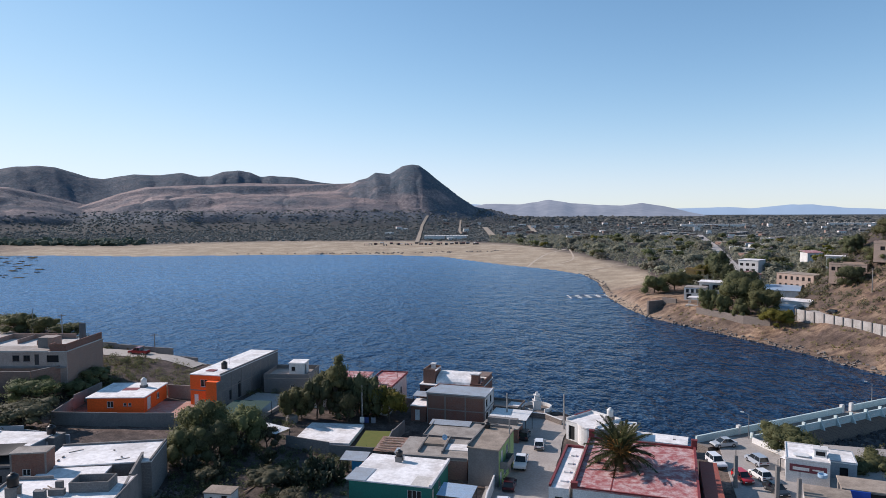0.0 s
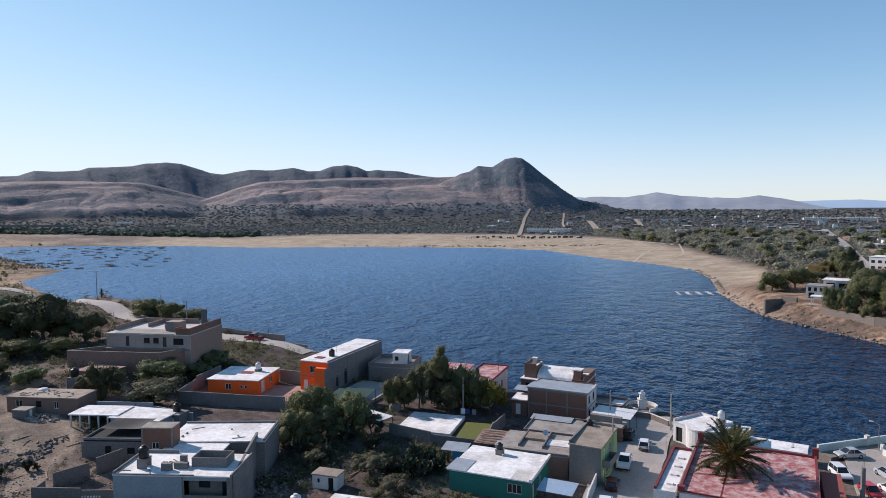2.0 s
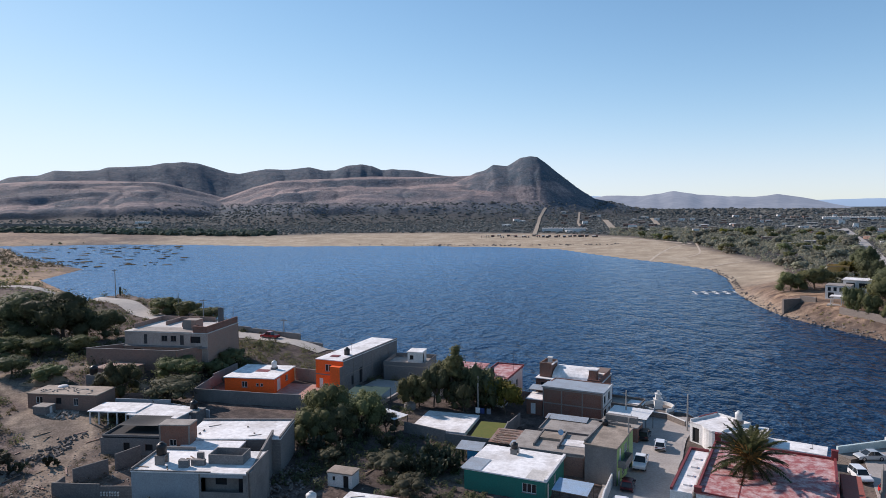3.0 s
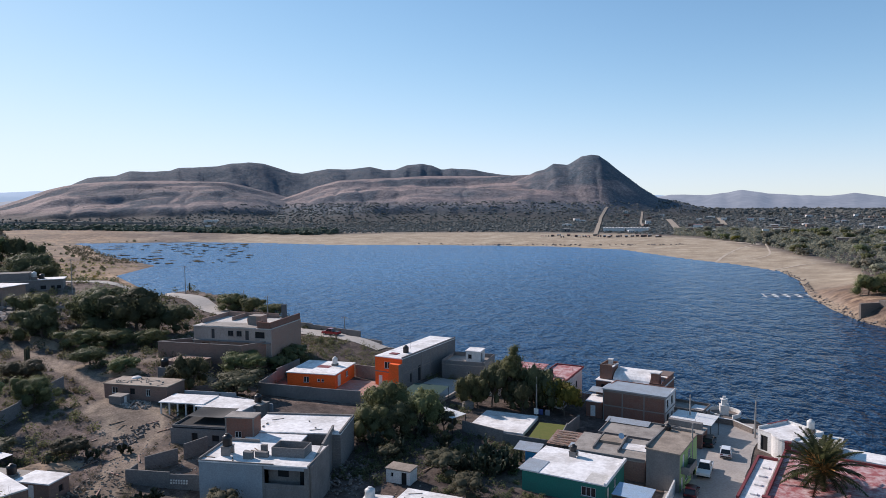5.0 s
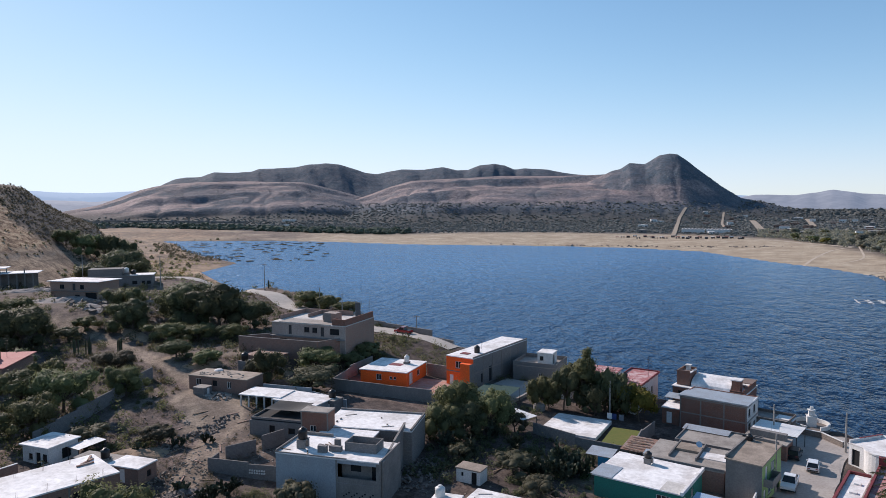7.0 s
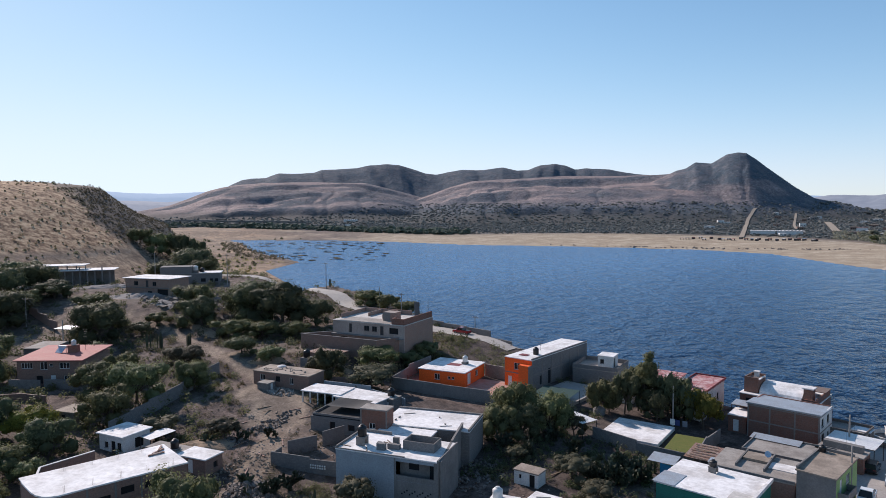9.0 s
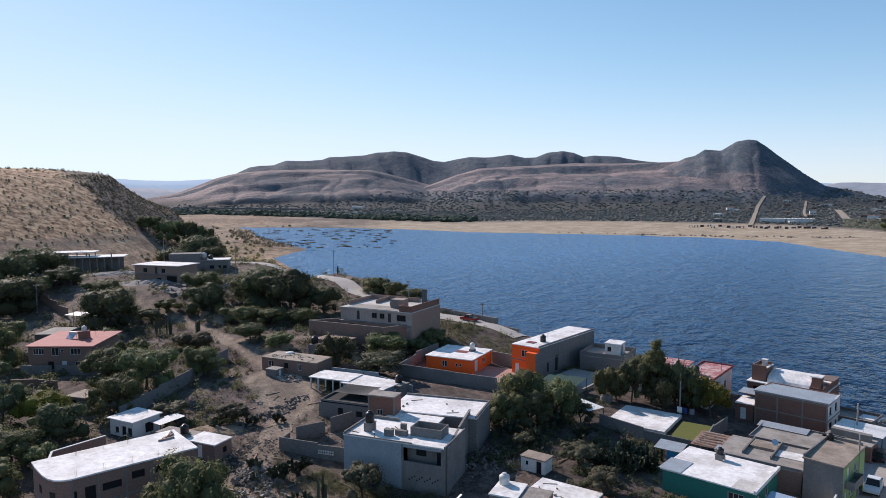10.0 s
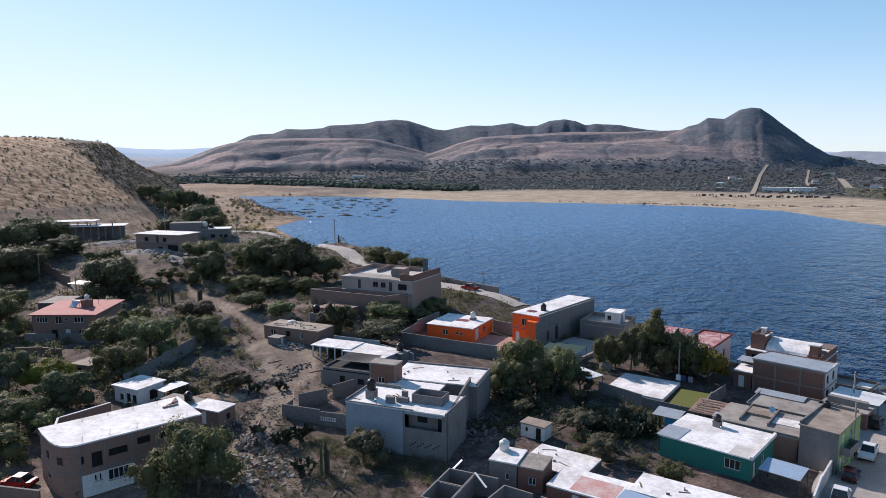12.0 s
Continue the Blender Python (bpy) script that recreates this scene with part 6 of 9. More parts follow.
def spoil_heap(name, label, x, y, turn, rx, ry, h, mat, seed):
    """A loose bank of tipped gravel or earth with a lumpy skin, settled on the slope."""
    bm = bmesh.new()
    n, rings = 44, 14
    r, a = np.meshgrid(np.arange(rings + 1) / rings, np.arange(n) * math.tau / n, indexing="ij")
    u, v, c_, s_ = rx * r * np.cos(a), ry * r * np.sin(a), math.cos(radians(turn)), math.sin(radians(turn))
    wx, wy = x + u * c_ - v * s_, y + u * s_ + v * c_
    wz = land(wx.ravel(), wy.ravel()).reshape(wx.shape) - 0.35 + (h + 1.5 * (fbm(wx / 2.2, wy / 2.2, 4, seed) - 0.5)) * (1 - r * r) ** 1.2
    rows = [[bm.verts.new((wx[k, q], wy[k, q], wz[k, q])) for q in range(n)] for k in range(rings + 1)]
    for p, q in zip(rows, rows[1:]):
        for k in range(n):
            bm.faces.new((p[k], p[(k + 1) % n], q[(k + 1) % n], q[k]))
    bmesh.ops.remove_doubles(bm, verts=bm.verts[:], dist=0.02)
    bmesh.ops.recalc_face_normals(bm, faces=bm.faces[:])
    return tagged(part(name, bm, mat, None, label), label, "heap", kind="structure")


spoil_heap("gravel_bank", "pale grey gravel terrace below a house", -203.0, 155.0, 45, 15, 4.0, 1.3, GRAVEL, 5)
spoil_heap("gravel_heap", "grey heap of tipped gravel on a slope", -178.0, 145.5, 20, 13, 6.5, 1.3, GRAVEL, 6)
spoil_heap("gravel_heap", "grey tongue of gravel down a dry slope", -161.0, 140.0, -8, 10, 3.4, 0.8, GRAVEL, 7)
EARTH_HEAP = paint("ochre_earth", (0.34, 0.235, 0.155), 0.95, (0.2, 0.135, 0.09), 0.6, 0.5, 3.0)
for hx, hy, turn, rx, ry, hh in ((-84.5, 118.5, 10, 5.0, 2.6, 1.6), (-100.5, 115.5, 30, 5.5, 2.2, 1.3), (-96.0, 111.0, 0, 3.4, 2.0, 1.2), (-79.0, 74.5, 60, 7.0, 4.2, 1.5), (-135.0, 131.0, -20, 10.0, 3.0, 1.0)):
    spoil_heap("earth_bank", "bank of dry ochre earth and grass", hx, hy, turn, rx, ry, hh, EARTH_HEAP, int(-hx))
freestanding_wall("terrace_wall", "dark grey block terrace wall below a house", [(-132.2, 78.2), (-126.4, 80.6)], 0.25, DARK_CONCRETE, 1.8)
freestanding_wall("terrace_wall", "dark grey block terrace wall below a house", [(-125.6, 80.9), (-119.6, 83.6)], 0.25, BLOCK, 1.9)
freestanding_wall("terrace_wall", "low ruined brick wall on a slope", [(-125.4, 72.2), (-121.4, 74.8), (-117.2, 75.6)], 0.3, ADOBE, 1.3)
freestanding_wall("field_wall", "brown block wall beside a hillside yard", [(-191.0, 119.6), (-171.4, 114.6)], 0.25, ADOBE, 1.9)
for hx, hy, w, d, ang in ((-207.0, 118.0, 9.0, 6.0, 20), (-216.0, 126.0, 8.0, 6.0, 25)):
    house("house", "low hillside house with a pale cement roof", hx, hy, ang, w, d, g(hx, hy) + 0.1, 2.8, ADOBE, PALE_ROOF, [("f", 1.4, 0.9, 1.2, 1.1, H_), ("f", 4.6, 0.0, 0.9, 2.0, D_)], over=0.2)

# foreground roofs
tiny = house("house", "tiny white shed with a dark doorway", -30.7, 83.9, -9.0, 3.6, 2.2, 6.3, 2.1, WHITE_WALL, TAN_ROOF, [("f", 2.3, 0.0, 0.8, 1.75, H_), ("f", 0.7, 0.9, 0.4, 0.6, H_)], over=0.12, category="shed")
wh1 = house("house", "small grey house with a white roof and white tank", -29.6, 70.2, 2.7, 3.4, 4.2, 5.5, 3.4, BLOCK, WHITE_ROOF, [("f", 2.0, 1.2, 0.5, 0.8, W_)], over=0.06)
water_tank(at_house(wh1, 0.8, 3.2, 3.4), False, 0.0, 0.62, 1.3)
wh2 = house("house", "small brick house with a cement roof", -26.1, 70.5, 1.5, 3.0, 3.9, 5.4, 3.3, BRICK, GREY_ROOF, [("f", 1.3, 1.2, 0.9, 0.9, W_)], over=0.08, frame_mat=FRAME_WHITE)
terr = house("house", "low roof terrace with pale cement floor", -27.6, 75.2, -8.0, 8.2, 6.2, 5.6, 1.4, STONE, WHITE_ROOF, over=0.05, category="terrace")
roof_clutter(terr, 8, 6, 1.41, 6, 9)
terrb = house("house", "low house with pink and white patched roof", -22.2, 69.3, -6.0, 8.6, 5.4, 5.5, 2.3, BRICK, WHITE_ROOF, [("f", 3.0, 0.3, 0.8, 1.6, D_)], over=0.05)
part("roof_patch", boxes((2.6, 7.6, 0.3, 4.0, 2.304, 2.32)), paint("faded_pink_paint", (0.55, 0.30, 0.27), 0.85, (0.62, 0.55, 0.52), 0.7, 0.5, 4.0), terrb, "faded pink painted patch")
roofc = house("house", "low long house with weathered white roof", -13.4, 71.4, -8.0, 11.4, 4.8, 5.5, 2.7, BRICK, WHITE_ROOF, [("f", 5.0, 0.3, 1.0, 1.8, D_)], over=0.1)
roof_clutter(roofc, 11, 4.5, 2.71, 5, 12)
lean_to("blue_roof", "pale blue sheet roof between low houses", pose(-14.8, 66.6, 5.4, 0, 0, -12), 6.4, 4.6, 2.6, BLUE_SHEET, 0.3)
part("cowl", boxes((9.4, 11.2, 0.4, 1.2, 2.704, 3.3)), BLACK_PLASTIC, roofc, "dark box left on the roof")
unfin = thing("roofless_house", pose(-33.4, 60.0, 5.4, 0, 0, 1.5), "roofless grey block house with open rooms", "house")
for dims in ((0, 6.2, 0, 0.18, -1, 2.6), (0, 0.18, 0.18, 7.6, -1, 2.6), (0.18, 6.2, 7.4, 7.6, -1, 2.6), (3.2, 3.38, 0.18, 7.4, -1, 2.5), (0.18, 3.2, 4.0, 4.18, -1, 2.5)):
    part("wall", boxes(dims), BLOCK, unfin)
    part("wall_cap", boxes((dims[0], dims[1], dims[2], dims[3], 2.604, 2.68)), CONCRETE, unfin)
part("floor", boxes((0.2, 6.1, 0.2, 7.3, -0.6, 0.04)), CONCRETE, unfin)
unf2 = thing("roofless_house", pose(-27.0, 62.4, 5.4, 0, 0, -8.0), "roofless grey block house with doorway", "house")
for k, dims in enumerate(((0, 3.6, 4.4, 4.58, -1, 2.4), (4.6, 12.0, 4.4, 4.58, -1, 2.4), (0, 0.18, 0, 4.4, -1, 2.4), (5.8, 5.98, 0, 4.4, -1, 2.4))):
    part("wall", boxes(dims), BLOCK, unf2)
    part("wall_cap", boxes((dims[0], dims[1], dims[2], dims[3], 2.404, 2.48)), CONCRETE, unf2)
beam = tagged(part("board", boxes((-1.4, 1.4, -0.12, 0.12, 0, 0.08)), FRAME_WHITE), "long white board lying over a wall", "board")
beam.matrix_basis = pose(-29.0, 66.3, 8.1, 0, 12, -38)
beam = tagged(part("board", boxes((-1.6, 1.6, -0.15, 0.15, 0, 0.08)), FRAME_WHITE), "long white board leaning on a wall", "board")
beam.matrix_basis = pose(-33.6, 68.6, 7.4, 0, -32, 60)

# ---------------------------------------------------------------- street, plaza, dam
ribbon("street", "pale concrete street with dark patches", [(7.2, 55), (8.8, 75), (10.4, 92), (14.6, 109), (17.5, 120), (18.2, 127)], 9.5, PAVING, 0.12)
plaza = tagged(part("plaza", boxes((0, 26, 0, 46, -1.5, 0.0)), PAVING), "pale concrete parking plaza above the dam", "pavement", kind="structure")
plaza.matrix_basis = pose(34.5, 71.0, 4.62, 0, 0, -16)
for x, y, turn, style, mat, label in [
    (11.6, 100.0, 257, "pickup", carpaint("white_car", (0.75, 0.76, 0.77)), "white double-cab pickup parked on the street"),
    (15.5, 108.0, 80, "hatch", carpaint("pearl_car", (0.72, 0.73, 0.74)), "white compact car parked on the street"),
    (13.6, 112.6, 75, "suv", carpaint("black_car", (0.01, 0.011, 0.013)), "black car parked in shade"),
    (9.0, 91.4, 78, "hatch", carpaint("dark_red_car", (0.055, 0.006, 0.009)), "dark red hatchback parked in shade"),
    (7.4, 84.0, 82, "pickup", carpaint("bright_white_car", (0.78, 0.78, 0.78)), "white pickup parked by a wall"),
    (46.4, 109.9, 190, "sedan", carpaint("silver_car", (0.42, 0.44, 0.45)), "silver sedan parked by the dam wall"),
    (41.8, 101.6, 274, "suv", carpaint("white_suv", (0.76, 0.77, 0.78)), "white car parked on the plaza"),
    (43.2, 95.6, 276, "hatch", carpaint("red_car", (0.5, 0.012, 0.015)), "bright red car parked on the plaza"),
    (48.3, 102.2, 98, "suv", carpaint("grey_car", (0.36, 0.40, 0.45)), "blue-grey car parked near a white wall"),
    (46.2, 96.6, 98, "hatch", carpaint("ivory_car", (0.74, 0.74, 0.73)), "white hatchback parked on the plaza"),
    (46.0, 91.4, 276, "sedan", carpaint("graphite_car", (0.025, 0.027, 0.03)), "dark grey sedan parked on the plaza"),
    (-73.6, 160.9, 168, "pickup", carpaint("crimson_car", (0.32, 0.015, 0.02)), "dark red pickup on the lakeside road"),
    (128.5, 221.5, 110, "hatch", carpaint("night_car", (0.012, 0.013, 0.016)), "dark car on the road above the lake"),
    (-79.6, 44.8, 200, "sedan", carpaint("scarlet_car", (0.45, 0.012, 0.016)), "red sedan parked behind a yard wall"),
]:
    up = 0.13 if y > 60 and x > 0 and x < 25 else 0.02
    z = 4.63 if 30 < x < 60 else g(x, y) + up
    car(pose(x, y, z, 0, 0, turn), mat, label, style)

palm_house = house("house", "single-storey house with a worn red flat roof", 16.3, 84.0, -18.7, 15.2, 19.4, 5.0, 3.7, {"f": WHITE_WALL, "r": RED_TRIM, "b": WHITE_WALL, "l": WHITE_WALL}, RED_ROOF, [("f", 1.2, 0.8, 1.6, 1.4, W_), ("f", 5.0, 0.0, 3.0, 2.5, H_), ("l", 3.0, 0.9, 1.4, 1.2, W_)], over=0.1)
part("parapet", boxes((-0.1, 0.18, 0.2, 19.5, 3.704, 4.1), (15.0, 15.3, -0.1, 19.5, 3.704, 4.15), (0.18, 15.0, 19.25, 19.5, 3.704, 4.0), (0.18, 15.0, -0.1, 0.12, 3.704, 3.86)), RED_TRIM, palm_house, "maroon painted parapet")
for u, v in ((-0.1, 19.0), (14.7, 19.0), (-0.2, -0.2)):
    part("corner_pier", boxes((u, u + 0.8, v, v + 0.6, 3.704, 5.0 if v > 1 else 4.3), (u - 0.05, u + 0.85, v - 0.05, v + 0.65, 5.0 if v > 1 else 4.3, 5.1 if v > 1 else 4.4)), RED_TRIM, palm_house)
part("roof_joint", boxes((4.6, 4.75, 0.2, 9.0, 3.704, 3.73)), RED_TRIM, palm_house)
strip = house("house", "narrow white annex with maroon roof edge", 13.4, 85.0, -18.7, 2.6, 15.6, 5.2, 3.2, WHITE_WALL, WHITE_ROOF, [("f", 0.8, 1.6, 1.0, 0.4, H_)], over=0.0)
part("parapet", boxes((0, 0.3, 0, 15.6, 3.204, 3.55), (0.3, 2.6, 15.3, 15.6, 3.204, 3.55)), RED_TRIM, strip, "maroon painted parapet")
for i in range(4):
    part("vent_block", boxes((1.2, 2.0, 2.0 + 3.2 * i, 2.6 + 3.2 * i, 3.204, 3.4)), WHITE_ROOF, strip)
side = house("house", "narrow maroon-roofed side passage", 31.9, 80.2, -17.5, 2.4, 15.6, 4.6, 3.2, WHITE_WALL, paint("maroon_roof", (0.33, 0.085, 0.06), 0.8, (0.25, 0.1, 0.08), 0.4, 0.5, 4.0), over=0.0)
hut = house("house", "white rounded house with a pale flat roof", 20.8, 113.0, -50.0, 6.4, 6.6, 4.8, 3.5, WHITE_WALL, WHITE_ROOF, [("f", 0.5, 0.3, 1.3, 2.4, H_)], over=0.05)
part("parapet", boxes((0, 0.2, 0, 6.6, 3.504, 3.9), (0.2, 6.4, 6.4, 6.6, 3.504, 3.9), (6.2, 6.4, 0, 6.4, 3.504, 3.9)), WHITE_WALL, hut)
part("roof_edge", boxes((0.0, 0.24, 2.0, 6.6, 3.904, 3.98)), RED_TRIM, hut)
hut_tank = water_tank(at_house(hut, 5.6, 4.6, 3.5), False, 0.9, 0.55, 1.4)
bm = bmesh.new()
tube(bm, (4.4, 1.6, -1), (4.4, 1.6, 3.3), 2.5, 2.5, 28)
part("round_bay", bm, WHITE_WALL, hut, "rounded white corner")
bm = bmesh.new()
tube(bm, (4.4, 1.6, 3.304), (4.4, 1.6, 3.515), 2.6, 2.6, 28)
part("bay_roof", bm, WHITE_ROOF, hut)
wing = house("house", "dark block house at the street corner", 24.6, 108.2, -18.0, 6.4, 5.0, 4.8, 3.6, DARK_CONCRETE, WHITE_ROOF, [("f", 2.0, 0.8, 1.2, 1.2, W_)], over=0.05)
house("house", "low white shoreline house", 29.8, 108.6, -22.0, 9.4, 4.0, 3.6, 3.0, WHITE_WALL, WHITE_ROOF, [("b", 2.0, 0.8, 1.2, 1.2, W_)], over=0.1)
shed_st = lean_to("market_roof", "long pale sheet roof beside the street", pose(7.6, 115.8, 5.1, 0, 0, -20), 6.8, 5.4, 2.9, FRAME_WHITE, 0.15)
house("house", "dark brick house beside the street", 6.2, 112.2, -20.0, 6.4, 3.4, 5.0, 2.7, BRICK, GREY_ROOF, [("r", 0.8, 0.0, 1.4, 2.1, H_)], over=0.05)
house("house", "small stone house with a terrace at the water", 5.6, 126.0, -20.0, 8.6, 5.4, 4.6, 2.3, STONE, GREY_ROOF, [("f", 2.0, 0.6, 1.2, 1.2, H_)], parapet=0.5, over=0.05)
house("house", "pale block kiosk at the end of the street", 12.2, 126.0, -20.0, 2.6, 2.4, 4.5, 2.6, STONE, WHITE_ROOF, [("f", 0.6, 0.0, 0.8, 2.0, H_)], over=0.1)
planter = tagged(part("planter", boxes((0, 5.2, 0, 1.0, -0.8, 0.9)), DARK_CONCRETE), "dark raised planter with green creepers", "planter")
planter.matrix_basis = pose(7.4, 113.6, 7.75, 0, 0, -20)

# round lookout with a small white monument
look_out = thing("lookout", pose(18.2, 130.4, 4.6) @ Matrix.Scale(0.8, 4), "round white lookout terrace with a small monument", "lookout")
bm = bmesh.new()
lathe(bm, [(3.6, -2.5), (3.6, 0.5), (3.4, 0.52), (0.1, 0.52)], 32)
part("base", bm, STONE, look_out, "round stone base", True)
bm = bmesh.new()
n = 32
for i in range(n):
    a0, a1 = i * math.tau / n, (i + 1) * math.tau / n
    if 4.3 < a0 < 5.1:
        continue
    vs = [bm.verts.new((r * math.cos(a), r * math.sin(a), z)) for z in (0.5, 1.35) for r, a in ((3.35, a0), (3.65, a0), (3.65, a1), (3.35, a1))]
    for f in ((4, 5, 6, 7), (1, 2, 6, 5), (3, 0, 4, 7), (0, 1, 5, 4), (2, 3, 7, 6)):
        bm.faces.new([vs[k] for k in f])
bmesh.ops.recalc_face_normals(bm, faces=bm.faces[:])
part("parapet", bm, WHITE_WALL, look_out, "white curved parapet")
part("pedestal", boxes((-0.9, 0.9, -0.9, 0.9, 0.52, 2.6), (-1.05, 1.05, -1.05, 1.05, 2.6, 2.75)), WHITE_WALL, look_out)
part("monument", boxes((-0.6, 0.6, -0.6, 0.6, 2.75, 3.9), (-0.75, 0.75, -0.75, 0.75, 3.9, 4.05), (-0.3, 0.3, -0.3, 0.3, 4.05, 4.7)), WHITE_WALL, look_out)
part("step", boxes((-1.1, 1.1, -5.2, -3.4, -1.0, 0.15), (-1.1, 1.1, -4.4, -3.4, 0.15, 0.4)), DARK_CONCRETE, look_out)
freestanding_wall("street_wall", "low pale wall at the end of the street", [(15.0, 126.5), (19.0, 125.0), (21.5, 121.0)], 0.25, STONE, 1.0, WHITE_WALL)

# the dam: a walkway between pale turquoise walls, with small stepped piers
ax, ay, bx, by = 42.6, 111.6, 126.0, 151.2
dam_ang, dam_len = math.degrees(math.atan2(by - ay, bx - ax)), math.hypot(bx - ax, by - ay)
dam = thing("dam", pose(ax, ay, 4.6, 0, 0, dam_ang), "dam crest with pale turquoise parapets", "dam", kind="structure")
part("crest", boxes((0, dam_len, -2.4, 0.4, -9, 0.0)), STONE, dam, "stone dam body")
part("parapet", boxes((0, dam_len * 0.41, 0.0, 0.35, 0.004, 1.15), (dam_len * 0.44, dam_len, 0.0, 0.35, 0.004, 1.15)), DAM_PAINT, dam)
part("parapet", boxes((10.0, dam_len, -2.7, -2.42, -0.8, 0.55)), DAM_PAINT, dam)
for i in range(18):
    u = 10.0 + i * 4.4
    p = part("pier", boxes((u, u + 0.35, -2.75, -2.2, -0.9, 1.0)), DAM_PAINT, dam)
    bm = bmesh.new()
    for z in (-0.9, 0.55):
        for k in (0.02, 0.33):
            bm.verts.new((u + k, -2.76, z))
    for k in (0.02, 0.33):
        bm.verts.new((u + k, -3.5, -0.9))
    bmesh.ops.convex_hull(bm, input=bm.verts[:])
    part("bracket", bm, DAM_PAINT, dam, "sloping wall bracket")
    part("drain_slot", boxes((u + 1.8, u + 2.6, -2.73, -2.704, -0.35, -0.1)), WHITE_WALL, dam, "pale drain slot")
for u in (10.0, dam_len * 0.41, dam_len * 0.44, 57.0, 72.0):
    part("end_pier", boxes((u - 0.35, u + 0.35, -0.1, 0.45, 0.0, 1.6)), WHITE_WALL, dam)
part("downstream_slope", boxes((12, dam_len, -6.0, -2.8, -14, -4.0)), STONE, dam)
freestanding_wall("plaza_wall", "white wall down the side of the plaza", [(52.0, 111.6), (53.6, 106.4), (55.2, 101.4)], 0.3, WHITE_WALL, 1.1)
for x, y in ((52.2, 113.6), (86.0, 133.6)):
    e = thing("street_lamp", pose(x, y, 4.6, 0, 0, 150), "slim grey street lamp on the dam", "street lamp", "lamps on the dam")
    bm = bmesh.new()
    tube(bm, (0, 0, 0), (0, 0, 4.2), 0.09, 0.06, 8)
    part("pole", bm, CHROME, e)
    bm = bmesh.new()
    tube(bm, (0, 0, 4.15), (0.9, 0, 4.5), 0.05, 0.04, 6)
    part("arm", bm, CHROME, e)
    part("lamp_head", boxes((0.8, 1.4, -0.12, 0.12, 4.45, 4.58)), WHITE_PLASTIC, e)
for x, y, h in ((37.4, 107.6, 2.0), (41.2, 93.4, 4.6), (44.6, 88.4, 5.0), (46.6, 86.6, 4.0)):
    e = thing("post", pose(x, y, 4.6), "square grey concrete post on the plaza", "post", "posts on the plaza")
    part("shaft", boxes((-0.22, 0.22, -0.22, 0.22, -0.3, h)), CONCRETE, e)
    bm = bmesh.new()
    for k in (-0.15, 0.15):
        tube(bm, (k, k, h), (k, k, h + 0.9), 0.02, 0.02, 5)
    part("rebar", bm, FRAME_DARK, e, "rusty bars sticking out of the top")

shop = house("house", "white shop with a painted sign and flat roof", 49.4, 95.6, -26.0, 5.6, 7.4, 3.9, 4.1, WHITE_WALL, WHITE_ROOF, [("l", 2.0, 0.8, 1.4, 1.2, W_)], over=0.06, parapet=0.12)
part("sign_board", boxes((0.5, 5.2, -0.05, -0.004, 2.35, 3.4)), paint("dark_red_sign", (0.17, 0.035, 0.05), 0.6, (0.12, 0.05, 0.06), 0.4, 1.5, 5.0), shop, "dark red painted sign")
part("sign_shape", boxes((0.9, 3.0, -0.07, -0.052, 2.6, 3.05), (3.4, 4.8, -0.07, -0.052, 2.75, 2.95)), WHITE_WALL, shop, "plain pale shapes on the sign")
part("roof_room", boxes((3.7, 5.3, 2.2, 3.6, 4.104, 5.2), (3.5, 5.5, 2.0, 3.8, 5.2, 5.35)), WHITE_WALL, shop, "small roof turret")
# near-black sheet painted for the turret's unlit opening
part("roof_room_window", boxes((3.9, 5.1, 2.17, 2.196, 4.35, 4.95)), DARK, shop)
part("roof_panel", boxes((1.0, 3.0, 1.0, 2.4, 4.3, 4.36)), FRAME_WHITE, shop, "white panel propped on the roof")
antenna(at_house(shop, 4.5, 3.2, 5.2), 1.6)
shop2 = house("house", "pale blue annex with a flat roof", 55.4, 97.2, -24.0, 4.6, 5.4, 3.4, 3.7, PALE_WALL, WHITE_ROOF, [("f", 2.4, 1.6, 1.1, 1.3, H_)], over=0.05, parapet=0.1)
yardh = house("house", "low grey workshop with a flat cement roof", 53.4, 88.4, -22.0, 6.6, 4.4, 3.9, 2.7, BLOCK, TAN_ROOF, [("f", 1.0, 0.0, 4.0, 2.3, H_)], over=0.15)
tp = tagged(part("tarpaulin", boxes((0, 2.4, -0.1, 0.1, 0.9, 2.6)), plain("royal_blue_tarp", (0.01, 0.07, 0.4), 0.5)), "royal blue tarpaulin hung over an opening", "tarpaulin")
tp.matrix_basis = pose(54.0, 87.8, 3.9, 0, 0, -22)
tp2 = tagged(part("tarpaulin", boxes((0, 2.4, -0.1, 0.1, 0.9, 2.4)), plain("sea_blue_tarp", (0.02, 0.11, 0.42), 0.5)), "blue tarpaulin hung beside a workshop", "tarpaulin")
tp2.matrix_basis = pose(59.8, 86.2, 3.9, 0, 0, -22)
bm = bmesh.new()
lathe(bm, [(0.55, 0), (0.62, 0.1), (0.62, 0.5), (0.5, 0.5), (0.48, 0.1)], 18)
o = tagged(part("basin", bm, BLUE_WALL), "round light blue basin on a wall", "basin")
o.matrix_basis = pose(52.6, 91.8, 6.6)
house("house", "low yard building with pale roof", 46.4, 84.6, -26.0, 5.4, 6.0, 4.0, 2.5, WHITE_WALL, TAN_ROOF, [("f", 1.0, 0.4, 1.0, 1.6, H_)], over=0.1)
